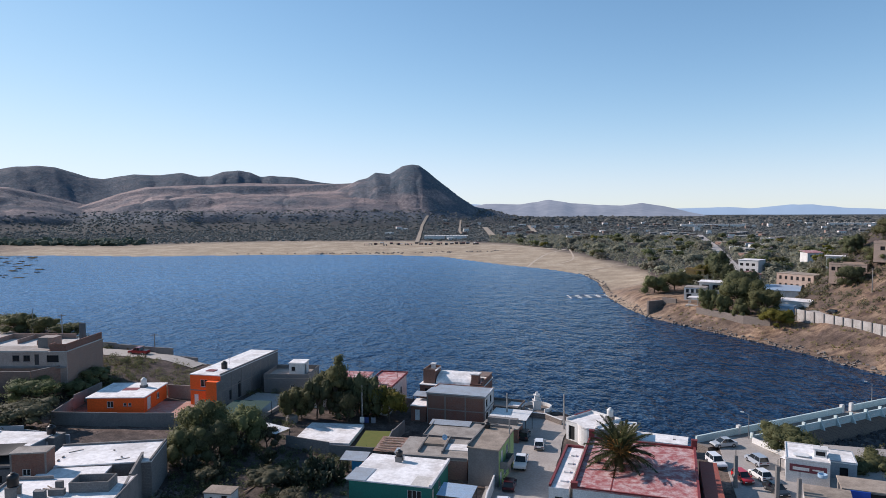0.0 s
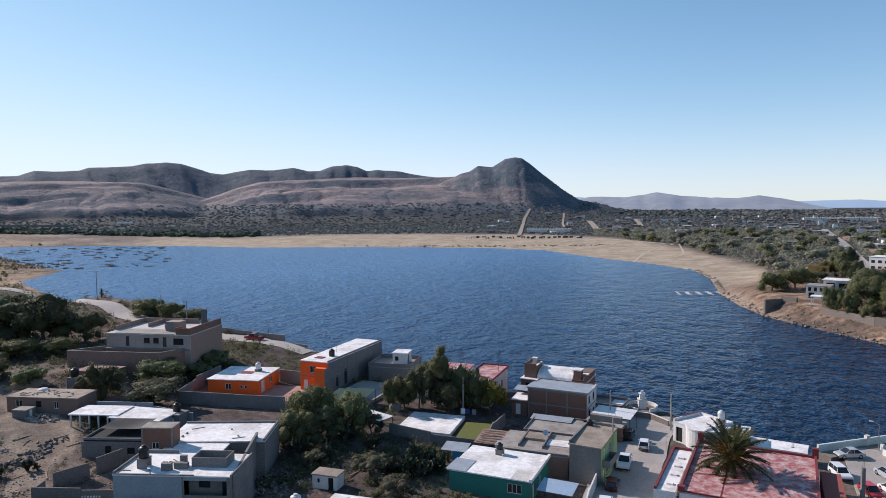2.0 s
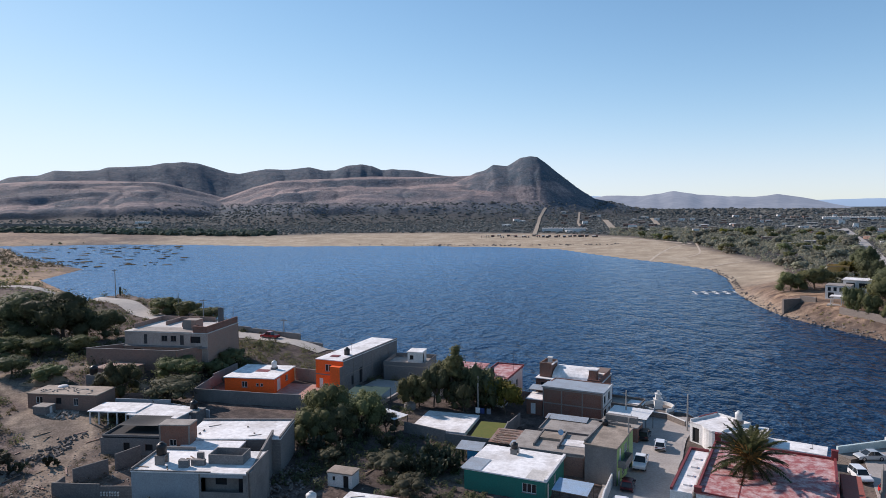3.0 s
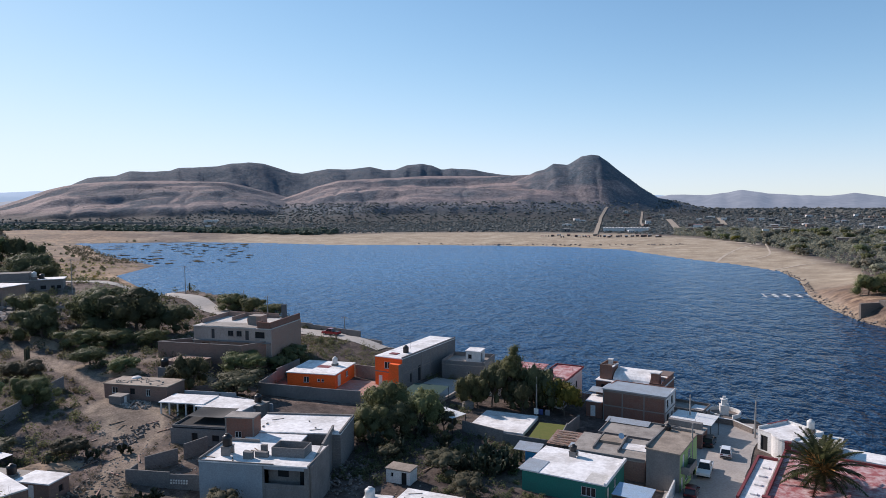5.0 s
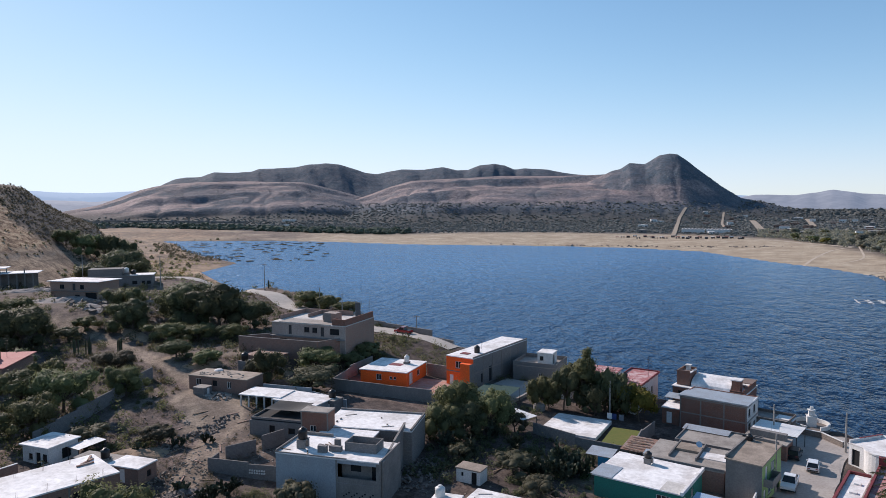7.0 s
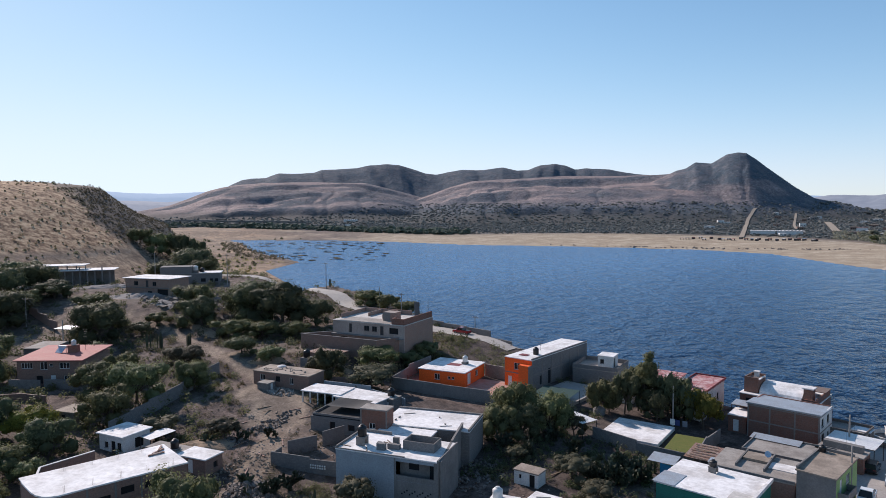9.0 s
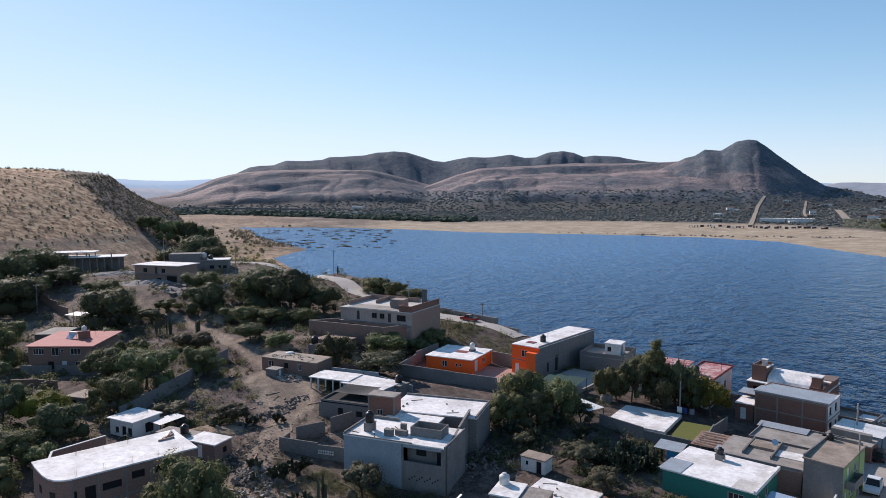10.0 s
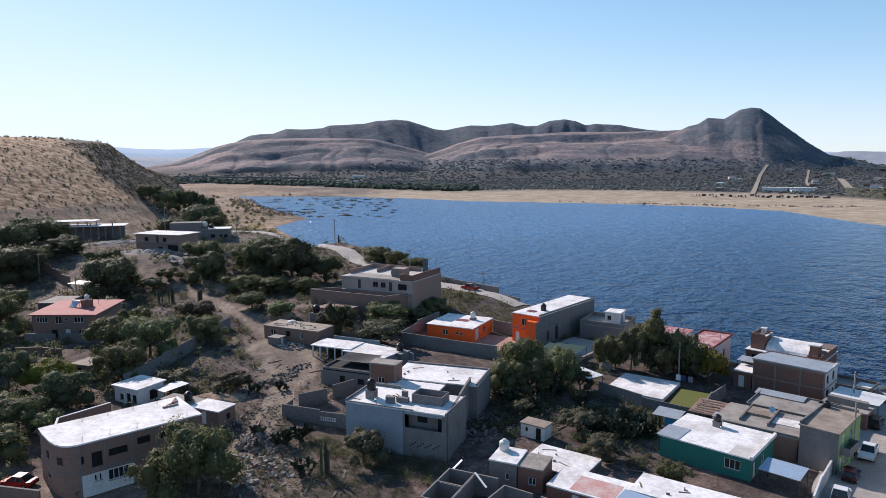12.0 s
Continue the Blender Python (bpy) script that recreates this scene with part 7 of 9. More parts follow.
lean_to("gate_roof", "white sheet gate roof at the plaza's edge", pose(50.2, 99.0, 4.6, 0, 0, -60), 4.6, 2.2, 2.2, FRAME_WHITE, 0.1)

# ---------------------------------------------------------------- tracks, road by the lake
TRACK = paint("dusty_track", (0.36, 0.295, 0.225), 0.95, (0.24, 0.19, 0.145), 0.6, 0.3, 2.0)
ROAD = paint("pale_gravel_road", (0.44, 0.40, 0.36), 0.95, (0.30, 0.27, 0.24), 0.5, 0.25, 2.0)
ribbon("road", "pale gravel road above the lake", [(-56, 154.5), (-66, 158.5), (-82, 163), (-100, 169), (-114, 174.5), (-126, 183), (-137, 190), (-152, 195), (-170, 196), (-186, 193.5), (-205, 198), (-240, 225)], 6.5, ROAD, 0.14)
freestanding_wall("road_wall", "low grey wall along the lakeside road", [(-52, 156.5), (-66, 162.4), (-82, 167.2), (-96, 171.4)], 0.3, DARK_CONCRETE, 1.3)
for x, y, h, n in ((-143.5, 197.0, 9.5, 1), (-96.0, 168.0, 8.0, 1), (-72.0, 166.0, 7.0, 1), (-182, 113, 8.0, 1), (-152, 103, 7.0, 0), (-196, 168, 11.0, 1), (-170, 176, 11.0, 1), (9.6, 97.6, 8.0, 0), (21.4, 118.6, 6.4, 0), (11.2, 118.4, 6.5, 0), (-242, 141, 8.0, 1), (-14.8, 119.6, 7.0, 0), (-108, 175.5, 7.0, 0), (142.0, 222.0, 8.0, 1)):
    utility_pole(x, y, h, n, "grey concrete utility pole with a crossarm" if n else "plain grey concrete pole")


def cable(a, b, sag, r=0.013):
    """A wire that sags between two pole heads."""
    bm = bmesh.new()
    p = [Vector(a).lerp(Vector(b), i / 12) - Vector((0, 0, 4 * sag * (i / 12) * (1 - i / 12))) for i in range(13)]
    side = (Vector(b) - Vector(a)).cross(Vector((0, 0, 1))).normalized() * r
    rings = [[bm.verts.new(q + side), bm.verts.new(q + Vector((0, 0, r))), bm.verts.new(q - side), bm.verts.new(q - Vector((0, 0, r)))] for q in p]
    for q, s in zip(rings, rings[1:]):
        for k in range(4):
            bm.faces.new((q[k], q[(k + 1) % 4], s[(k + 1) % 4], s[k]))
    bm.faces.new(rings[0])
    bm.faces.new(rings[-1])
    return tagged(part("power_cable", bm, BLACK_PLASTIC), "thin black power cable hung between poles", "cable", "power cables")


for (ax, ay, ah), (bx, by, bh) in (((-196, 168, 11), (-170, 176, 11)), ((-170, 176, 11), (-143.5, 197, 9.5)), ((-196, 168, 11), (-242, 141, 8)), ((-182, 113, 8), (-242, 141, 8)), ((-182, 113, 8), (-152, 103, 7)), ((-96, 168, 8), (-72, 166, 7)), ((9.6, 97.6, 8), (11.2, 118.4, 6.5)), ((11.2, 118.4, 6.5), (21.4, 118.6, 6.4))):
    for k in (-0.6, 0.6):
        cable((ax + k * 0.9, ay + k * 0.4, g(ax, ay) + ah - 0.25), (bx + k * 0.9, by + k * 0.4, g(bx, by) + bh - 0.25), 0.9)
EARTHY = paint("dusty_stone", (0.27, 0.225, 0.18), 0.95, (0.15, 0.12, 0.1), 0.6, 0.8, 5.0)
rubble("rubble", "heap of broken concrete and earth", -67, 72, 4, 6, 170, 0.14, EARTHY, 21, 0.8)
rubble("rubble", "scattered stones and broken blocks", -82, 84, 8, 10, 170, 0.11, EARTHY, 22)
rubble("rubble", "scattered stones and rubbish in a yard", -52, 62, 9, 8, 220, 0.11, EARTHY, 23, 0.2)
rubble("rubble", "scattered pale building rubble", -58, 80, 5, 5, 110, 0.12, GREY_ROOF, 24)
rubble("rocks", "loose grey rocks on a dry slope", -150, 150, 30, 14, 260, 0.7, STONE, 25)
rubble("rocks", "loose stones on bare ground", -28, 78, 12, 8, 120, 0.1, EARTHY, 26)
for i in range(46):
    rnd_ = random.Random(600 + i)
    px, py = (rnd_.uniform(-62, -40), rnd_.uniform(54, 71)) if i % 2 else (rnd_.uniform(-84, -60), rnd_.uniform(70, 96))
    if i % 5 == 0:
        px, py = rnd_.uniform(-36, -14), rnd_.uniform(76, 90)
    L = rnd_.uniform(0.5, 1.7)
    if any(-0.8 < (inv @ Vector((px, py, 0))).x < w + 0.8 and -0.8 < (inv @ Vector((px, py, 0))).y < d + 0.8 for inv, w, d in FOOT):
        continue
    o = tagged(part("plank", boxes((-L, L, -0.11, 0.11, 0, 0.07)), (WOOD, GREY_ROOF, RUSTY, EARTHY)[i % 4]), "old plank lying on bare ground", "plank", "planks in the yards")
    o.matrix_basis = on_ground(px, py, rnd_.uniform(0, 180), 0.06) @ pose(0, 0, 0, rnd_.uniform(-8, 8), rnd_.uniform(-6, 6), 0)
rubble("rubble", "heap of grey stones, earth and rubbish beside a yard wall", -61.5, 66.5, 3.6, 3.0, 260, 0.3, STONE, 41, 1.1)
rubble("rubble", "broken pale slabs and rubbish in a yard", -57.5, 60.5, 6.0, 5.0, 150, 0.24, GREY_ROOF, 42, 0.3)
rubble("rubble", "dark stones along a dirt track", -76.5, 84.0, 2.2, 12.0, 170, 0.24, STONE, 43, 0.2)
rubble("rubble", "stones and rubbish beside a mud-brown house", -84.5, 101.0, 3.0, 2.0, 90, 0.22, GREY_ROOF, 44, 0.3)
rubble("rubble", "dark debris heaped in a shaded garden", -36.5, 84.5, 4.0, 6.0, 150, 0.22, STONE, 45, 0.3)
rubble("rubble", "small stones strewn over a yard", -56, 62, 9, 9, 300, 0.07, EARTHY, 31)
rubble("rubble", "pale broken masonry beside a dirt track", -70, 86, 9, 11, 260, 0.09, GREY_ROOF, 32)


def shore_rocks(first, last, n, size, seed):
    """Dark stones strewn along a stretch of the water's edge."""
    rnd_, bm = random.Random(seed), bmesh.new()
    for i in range(n):
        k = rnd_.randrange(first, last)
        t = rnd_.random()
        px, py = LAKE[k] * (1 - t) + LAKE[(k + 1) % len(LAKE)] * t
        px, py = px + rnd_.uniform(-0.8, 3.5), py + rnd_.uniform(-1.5, 1.5)
        s = size * (0.3 + rnd_.random())
        base = len(bm.verts)
        box(bm, -s, s, -s * 0.7, s * 0.7, -s * 0.45, s * 0.45)
        bm.verts.ensure_lookup_table()
        m = pose(px, py, max(0.0, g(px, py)) + s * 0.1, rnd_.uniform(-30, 30), rnd_.uniform(-30, 30), rnd_.random() * 360)
        for v in bm.verts[base:]:
            v.co = m @ (v.co * rnd_.uniform(0.7, 1.25))
    return tagged(part("rocks", bm, STONE), "dark stones along the lake shore", "rocks", kind="stuff")


shore_rocks(0, 9, 520, 0.45, 27)
rubble("rocks", "dark rockfill on the downstream face of the dam", 93, 119, 34, 12, 1500, 0.55, plain("dark_rockfill", (0.06, 0.06, 0.066), 0.9), 51, 0.5)
rubble("rocks", "dark rockfill below the dam", 70, 108, 14, 8, 400, 0.5, STONE, 52, 0.3)
rubble("rocks", "dark heaps of stone on the far beach", -70, 692, 150, 7, 110, 0.8, STONE, 28)

# ---------------------------------------------------------------- far roads
ribbon("far_road", "straight pale dirt road beyond the beach", [(-33, 840), (-36, 1000), (-40, 1200), (-40, 1340), (-34, 1500)], 5.5, TRACK, 0.9)
ribbon("far_road", "pale dirt road between trees", [(29, 1080), (30, 1240), (40, 1540)], 4, TRACK, 0.9)
ribbon("far_road", "wide pale dirt street", [(74, 1010), (80, 1200), (84, 1360)], 10, TRACK, 0.9)
ribbon("far_road", "pale village street", [(153, 1130), (186, 1460)], 9, TRACK, 0.9)
ribbon("far_road", "long pale street into the town", [(165, 366), (211, 500), (262, 640), (312, 790), (380, 1000)], 9, PAVING, 0.3)


BEACH_TRACK = paint("pale_sandy_track", (0.52, 0.43, 0.335), 0.95, (0.42, 0.335, 0.25), 0.7, 0.05, 1.0)
for line, w in (([(-549, 895), (-377, 862), (-225, 880), (-111, 890), (-36, 859), (54, 787), (124, 685)], 5.0), ([(61, 500), (78, 572), (100, 641), (124, 685)], 2.0), ([(92, 541), (110, 572), (122, 640), (134, 725)], 1.6), ([(87, 456), (118, 497), (152, 510)], 1.8), ([(-305, 850), (-166, 835), (-48, 815), (30, 750)], 2.5)):
    ribbon("track", "pale wheel track across the dry lake bed", line, w, BEACH_TRACK, 0.12)


# ---------------------------------------------------------------- plants
def mesh_from(name, verts, faces, mat, normals=None):
    me = bpy.data.meshes.new(name)
    me.from_pydata([tuple(v) for v in verts], [], [tuple(f) for f in faces], shade_flat=normals is None)
    me.update()
    if normals is not None:
        me.normals_split_custom_set_from_vertices([tuple(v) for v in normals])
    me.materials.append(mat)
    return me


def leaf_quads(centres, normals, size, rnd):
    """One bent leaf clump (two triangles) at each centre."""
    n = len(centres)
    t = rnd.normal(size=(n, 3))
    t -= (t * normals).sum(1)[:, None] * normals
    t /= np.linalg.norm(t, axis=1)[:, None] + 1e-9
    b = np.cross(normals, t)
    s = size * rnd.uniform(0.6, 1.3, n)[:, None]
    v = np.stack([centres - t * s, centres - b * s * 0.6 + normals * s * 0.12, centres + t * s, centres + b * s * 0.6 - normals * s * 0.1], 1).reshape(-1, 3)
    f = np.arange(4 * n).reshape(-1, 4)
    return v, f


def limb_set(bm, rnd, height, spread, count):
    tips = []
    fork = height * rnd.uniform(0.22, 0.32)
    lean = Vector((rnd.uniform(-0.3, 0.3), rnd.uniform(-0.3, 0.3), fork))
    tube(bm, (0, 0, -0.6), lean, 0.24, 0.19, 8)
    for i in range(count):
        a = i * math.tau / count + rnd.uniform(-0.4, 0.4)
        r = spread * rnd.uniform(0.25, 0.62)
        mid = lean + Vector((r * 0.5 * math.cos(a), r * 0.5 * math.sin(a), (height - fork) * rnd.uniform(0.2, 0.4)))
        tip = Vector((r * math.cos(a), r * math.sin(a), height * (rnd.uniform(0.2, 0.5) if i % 2 else rnd.uniform(0.5, 0.84))))
        tube(bm, lean, mid, 0.13, 0.09, 6)
        tube(bm, mid, tip, 0.09, 0.04, 6)
        tips.append(tip)
        for k in range(2):
            t2 = mid + Vector((rnd.uniform(-1, 1), rnd.uniform(-1, 1), rnd.uniform(0.4, 1.2))) * spread * 0.22
            tube(bm, mid, t2, 0.05, 0.02, 5)
            tips.append(t2)
    return tips


def tree_meshes(seed, leaf, width=8.0, height=7.0, n_leaf=8000, size=0.2, count=9, lobe=0.25, tall=False):
    rnd = random.Random(seed)
    nr = np.random.default_rng(seed)
    bm = bmesh.new()
    tips = limb_set(bm, rnd, height, width * (0.55 if tall else 0.9), count)
    if tall:
        tips += [Vector((rnd.uniform(-1.5, 1.5), rnd.uniform(-1.5, 1.5), 0)) * (1.1 - i / 40) + Vector((0, 0, height * (0.3 + 0.56 * i / 15))) for i in range(16)]
    trunk = bpy.data.meshes.new("trunk")
    bm.to_mesh(trunk)
    bm.free()
    trunk.materials.append(BARK)
    cs, ns, sizes = [], [], []
    for tip in tips:
        r = width * lobe * rnd.uniform(0.55, 1.15)
        sizes.append(r)
        k = int(n_leaf / len(tips) * (r / (width * lobe)) ** 2)
        d = nr.normal(size=(k, 3))
        d /= np.linalg.norm(d, axis=1)[:, None]
        rad = r * (0.45 + 0.6 * nr.random(k) ** 0.6) * (1 + 0.25 * np.sin(5 * d[:, 0] + seed) * np.sin(4 * d[:, 1]))
        c = np.array(tip)[None, :] + d * rad[:, None] * np.array([1, 1, 0.8])
        cs.append(c)
        nn = d + nr.normal(size=(k, 3)) * 0.17 + np.array([0, 0, 0.15])
        ns.append(nn / np.linalg.norm(nn, axis=1)[:, None])
    c, nn = np.concatenate(cs), np.concatenate(ns)
    keep = c[:, 2] > 0.15
    c, nn = c[keep], nn[keep]
    v, f = leaf_quads(c, nn, size, nr)
    # twiggy hearts of the clumps, hidden under the outer leaves
    heart = bmesh.new()
    for tip, r in zip(tips, sizes):
        base = len(heart.verts)
        bmesh.ops.create_icosphere(heart, subdivisions=2, radius=r * 0.62, matrix=Matrix.Translation(tip))
        heart.verts.ensure_lookup_table()
        for q in heart.verts[base:]:
            q.co = Vector(tip) + (q.co - Vector(tip)) * rnd.uniform(0.6, 1.2)
            q.co.z = max(q.co.z, 0.2)
    heart.verts.index_update()
    hv, hf = np.array([q.co[:] for q in heart.verts]), [[q.index for q in fc.verts] for fc in heart.faces]
    heart.normal_update()
    hn_ = np.array([q.normal[:] for q in heart.verts])
    heart.free()
    # the foliage is lit as soft rounded clumps, not as single flat leaves
    out = c - np.array([0, 0, height * 0.45])
    soft = nn + 0.7 * out / (np.linalg.norm(out, axis=1)[:, None] + 1e-6)
    soft /= np.linalg.norm(soft, axis=1)[:, None]
    return trunk, mesh_from("crown", np.concatenate([v, hv]), f.tolist() + [[k + len(v) for k in fc] for fc in hf], leaf, np.concatenate([np.repeat(soft, 4, 0), hn_]))


def tree_set(seed, leaf, k, full=12000, **kw):
    """Trees of one kind at three grains of leaf: large near ones, small ones, far ones."""
    return {"fine": [tree_meshes(seed + i, leaf, n_leaf=int(full * 0.95), size=0.165, count=10 + i % 3, **kw) for i in range(k)],
            "small": [tree_meshes(seed + 10 + i, leaf, n_leaf=int(full * 0.35), size=0.215, count=8 + i % 3, **kw) for i in range(k)],
            "far": [tree_meshes(seed + 20 + i, leaf, n_leaf=650, size=0.7, count=7, **kw) for i in range(2)]}


TREE_KINDS = {
    "D": (tree_set(11, LEAF_DARK, 3), "dark green mesquite tree with a dense crown", 8.0, 7.0),
    "M": (tree_set(131, LEAF_MID, 3), "mid-green pepper tree with a loose crown", 8.0, 7.0),
    "W": (tree_set(611, LEAF_WOOD, 2), "pale olive tree with a hazy loose crown", 8.0, 7.0),
    "Y": (tree_set(251, LEAF_YELLOW, 1), "tree with yellowing green leaves", 8.0, 7.0),
    "L": (tree_set(371, LEAF_OLIVE, 2, 7000, lobe=0.23), "half-dry thorny shrub with sparse leaves", 8.0, 7.0),
    "T": (tree_set(491, LEAF_MID, 1, 12000, width=6.0, height=14.0, lobe=0.2, tall=True), "tall mid-green tree with a narrow crown", 6.0, 14.0),
}


def tree(kind, x, y, w, h, seed, group="trees of the town"):
    sets, label, w0, h0 = TREE_KINDS[kind]
    meshes = sets["far" if math.hypot(x, y) > 430 else "fine" if w > 6.6 else "small"]
    rnd = random.Random(seed)
    trunk, crown = meshes[seed % len(meshes)]
    m = on_ground(x, y, rnd.random() * 360, -0.1) @ Matrix.Diagonal((w / w0, w / w0 * rnd.uniform(0.85, 1.1), h / h0, 1))
    low = kind == "L" or h < 4.4
    e = thing("shrub" if low else "tree", m, label, "shrub" if low else "tree", group)
    for nm, me in (("trunk", trunk), ("crown", crown)):
        o = new(nm, me)
        o.parent = e
    return e


TOWN_TREES = [
    ("D", -130, 146, 15, 12), ("D", -121, 146, 16, 12.5), ("D", -113, 150, 10, 8), ("D", -150, 111, 14, 10), ("D", -138, 148, 10, 9),
    ("M", -111, 82, 9, 7), ("M", -104, 84, 9, 7.5), ("M", -101, 95, 7, 6), ("M", -140, 77, 9, 10), ("D", -187, 109, 15, 10),
    ("M", -98, 73.5, 8, 7), ("Y", -105, 65, 7, 5), ("D", -109, 61, 6.5, 6.5), ("D", -97, 62, 7, 6), ("M", -95, 54, 8, 5),
    ("M", -90, 55, 5, 4), ("M", -88, 48, 6.5, 4.5), ("M", -58.6, 52.6, 8.4, 8.6), ("M", -60.4, 49.4, 5.5, 6), ("L", -46, 68.4, 6, 5),
    ("M", -38, 104, 7.5, 8), ("M", -32, 104, 7, 7), ("M", -38, 98, 6, 6), ("L", -28.4, 106, 4.2, 3.8), ("M", -27, 120, 5.6, 6.6),
    ("T", -20.0, 122.4, 6.5, 13), ("D", -16, 123.0, 6, 8.5), ("D", -12.8, 122.4, 5, 7), ("D", -23.4, 121.4, 5.4, 8), ("Y", -9.9, 121.2, 6, 7),
    ("M", -77, 124.5, 9, 5.4), ("L", -71, 111.5, 10, 5.8), ("D", -81, 112.5, 6, 7), ("L", -85, 113, 5, 5), ("M", -106, 177, 8, 5),
    ("M", -120, 186, 6, 4), ("M", -63, 163.6, 6, 4), ("M", -70, 168, 6, 3.6), ("M", -151, 203, 7, 4), ("M", -118, 93, 6, 5.8),
    ("L", -112, 103, 8.4, 5.6), ("D", -211, 135, 16, 10), ("D", -207, 121, 14, 11), ("M", -194, 119, 9.6, 6.5), ("D", -240, 150, 16, 11),
    ("D", -262, 246, 20, 15), ("D", -275, 258, 18, 16), ("D", -248, 240, 14, 10), ("D", -303, 277, 13, 17), ("D", -296, 281, 12, 18), ("M", -310, 269, 12, 12), ("M", -317, 262, 11, 9), ("M", -290, 287, 9, 11), ("D", -255, 222, 15, 9), ("M", -148, 140, 9, 8),
    ("D", -139, 134, 10, 8.6), ("M", -72, 137, 6.6, 4), ("M", -72, 130.5, 5, 3.6), ("D", -198, 132, 12, 6), ("M", -124, 130, 9, 5),
    ("M", -117, 133, 9, 4.5), ("M", -109, 136, 8, 4.5), ("M", -148, 127, 6.6, 4), ("L", -146, 120, 6.5, 4), ("M", -10.5, 79, 3.8, 3),
    ("L", -24, 89, 6, 3.6), ("L", -19, 82.6, 5, 3.2), ("L", -33, 91, 4, 2.8), ("M", -115, 181, 8, 5), ("M", -98, 174.5, 7, 4),
    ("D", -17.6, 120.2, 4.6, 6), ("D", -21.6, 125.0, 6, 9), ("M", -26, 121, 4.6, 5.6), ("D", -35, 100, 7, 6), ("M", -42, 97, 5, 4.4),
    ("M", 57, 104.5, 6, 4.4), ("M", 55.8, 108.4, 7.4, 4.6), ("M", 67, 102, 7, 5), ("M", 63, 100, 5.2, 4), ("M", 66, 94, 6, 4.5),
    ("L", -88, 76, 6, 3.4), ("L", -79, 80, 6, 3.6), ("D", -131, 95, 9, 6), ("M", -160, 120, 10, 7), ("M", -172, 126, 9, 6), ("D", -126, 66, 9, 8),
    ("M", -116, 58, 8, 6), ("D", -104, 48, 8, 6), ("M", -152, 86, 9, 7), ("D", -110, 118, 7, 4), ("M", -100, 116, 6, 3.6),
]
for i, (k, x, y, w, h) in enumerate(TOWN_TREES):
    tree(k, x, y, w, h, 100 + i)
EAST_TREES = [
    ("M", 112, 252, 17, 14), ("M", 115, 240, 12, 11), ("Y", 113, 226, 10, 7), ("D", 131, 313, 11, 14), ("Y", 137, 352, 11, 9), ("D", 150, 366, 13, 16),
    ("M", 108, 313, 15, 10), ("D", 124, 280, 17, 13), ("M", 101, 255, 8, 11), ("M", 97, 309, 12, 9), ("M", 104, 249, 7, 9), ("M", 107, 241, 6, 6.5),
    ("D", 147, 252, 8, 9), ("D", 143, 236, 9, 8), ("D", 160, 262, 10, 9), ("M", 168, 250, 12, 8), ("M", 155, 238, 9, 6),
]
for i, (k, x, y, w, h) in enumerate(EAST_TREES):
    tree(k, x, y, w * 0.92, h * 0.92, 300 + i, "trees on the east shore")


def clear_of(x, y, margin=0.8):
    p = Vector((x, y, 0))
    for inv, w, d in FOOT:
        q = inv @ p
        if -margin < q.x < w + margin and -margin < q.y < d + margin:
            return False
    if float(from_tracks(np.array([x]), np.array([y]))[0]) < 1.15:
        return False
    for line, half in LANES:
        if np.hypot(line[:, 0] - x, line[:, 1] - y).min() < half + margin * 0.6:
            return False
    return True


rnd = random.Random(77)
count = 0
while count < 230:
    b, dd = radians(rnd.uniform(-34, -5)), rnd.uniform(330, 950)
    x, y = -dd * math.sin(b), dd * math.cos(b)
    if float(shore(np.array([x]), np.array([y]))[0]) < 36 or dd < wood_edge(math.degrees(b)) or not clear_of(x, y, 3) or g(x, y) > 16:
        continue
    w = rnd.uniform(4.5, 8) if dd < 470 else rnd.uniform(6, 11)
    tree(rnd.choice("DMMWWWY" if rnd.random() < 0.3 else "WWWM"), x, y, w, w * rnd.uniform(0.6, 0.9), rnd.randrange(9999), "woods on the east plain")
    count += 1


def shrub_field(name, label, spots, leaf, per, seed, size=0.23):
    """Many low shrubs in one sheet: tufts of small leaf clumps at the given (x, y, width, height)."""
    nr = np.random.default_rng(seed)
    vs, fs, base = [], [], 0
    xs = np.array([(s[0], s[1]) for s in spots])
    zs = land(xs[:, 0], xs[:, 1])
    for (x, y, w, h), z in zip(spots, zs):
        d = nr.normal(size=(per, 3))
        d[:, 2] = np.abs(d[:, 2])
        d /= np.linalg.norm(d, axis=1)[:, None]
        c = np.array([x, y, z]) + d * np.array([w / 2, w / 2, h]) * (0.35 + 0.65 * nr.random((per, 1)) ** 0.5)
        nn = d + nr.normal(size=(per, 3)) * 0.25
        nn /= np.linalg.norm(nn, axis=1)[:, None]
        v, f = leaf_quads(c, nn, size * max(0.6, w / 3.0), nr)
        vs.append(v)
        fs.append(f + base)
        base += len(v)
    o = new(name, mesh_from(name, np.concatenate(vs), np.concatenate(fs), leaf))
    return tagged(o, label, "shrubs", kind="stuff")


def scatter(n, seed, x0, x1, y0, y1, wmin, wmax, margin=0.8, test=None):
    rnd, out, tries = random.Random(seed), [], 0
    while len(out) < n and tries < n * 8:
        tries += 1
        x, y = rnd.uniform(x0, x1), rnd.uniform(y0, y1)
        if test and not test(x, y):
            continue
        if not clear_of(x, y, margin):
            continue
        w = rnd.uniform(wmin, wmax)
        out.append((x, y, w, w * rnd.uniform(0.45, 0.8)))
    return out


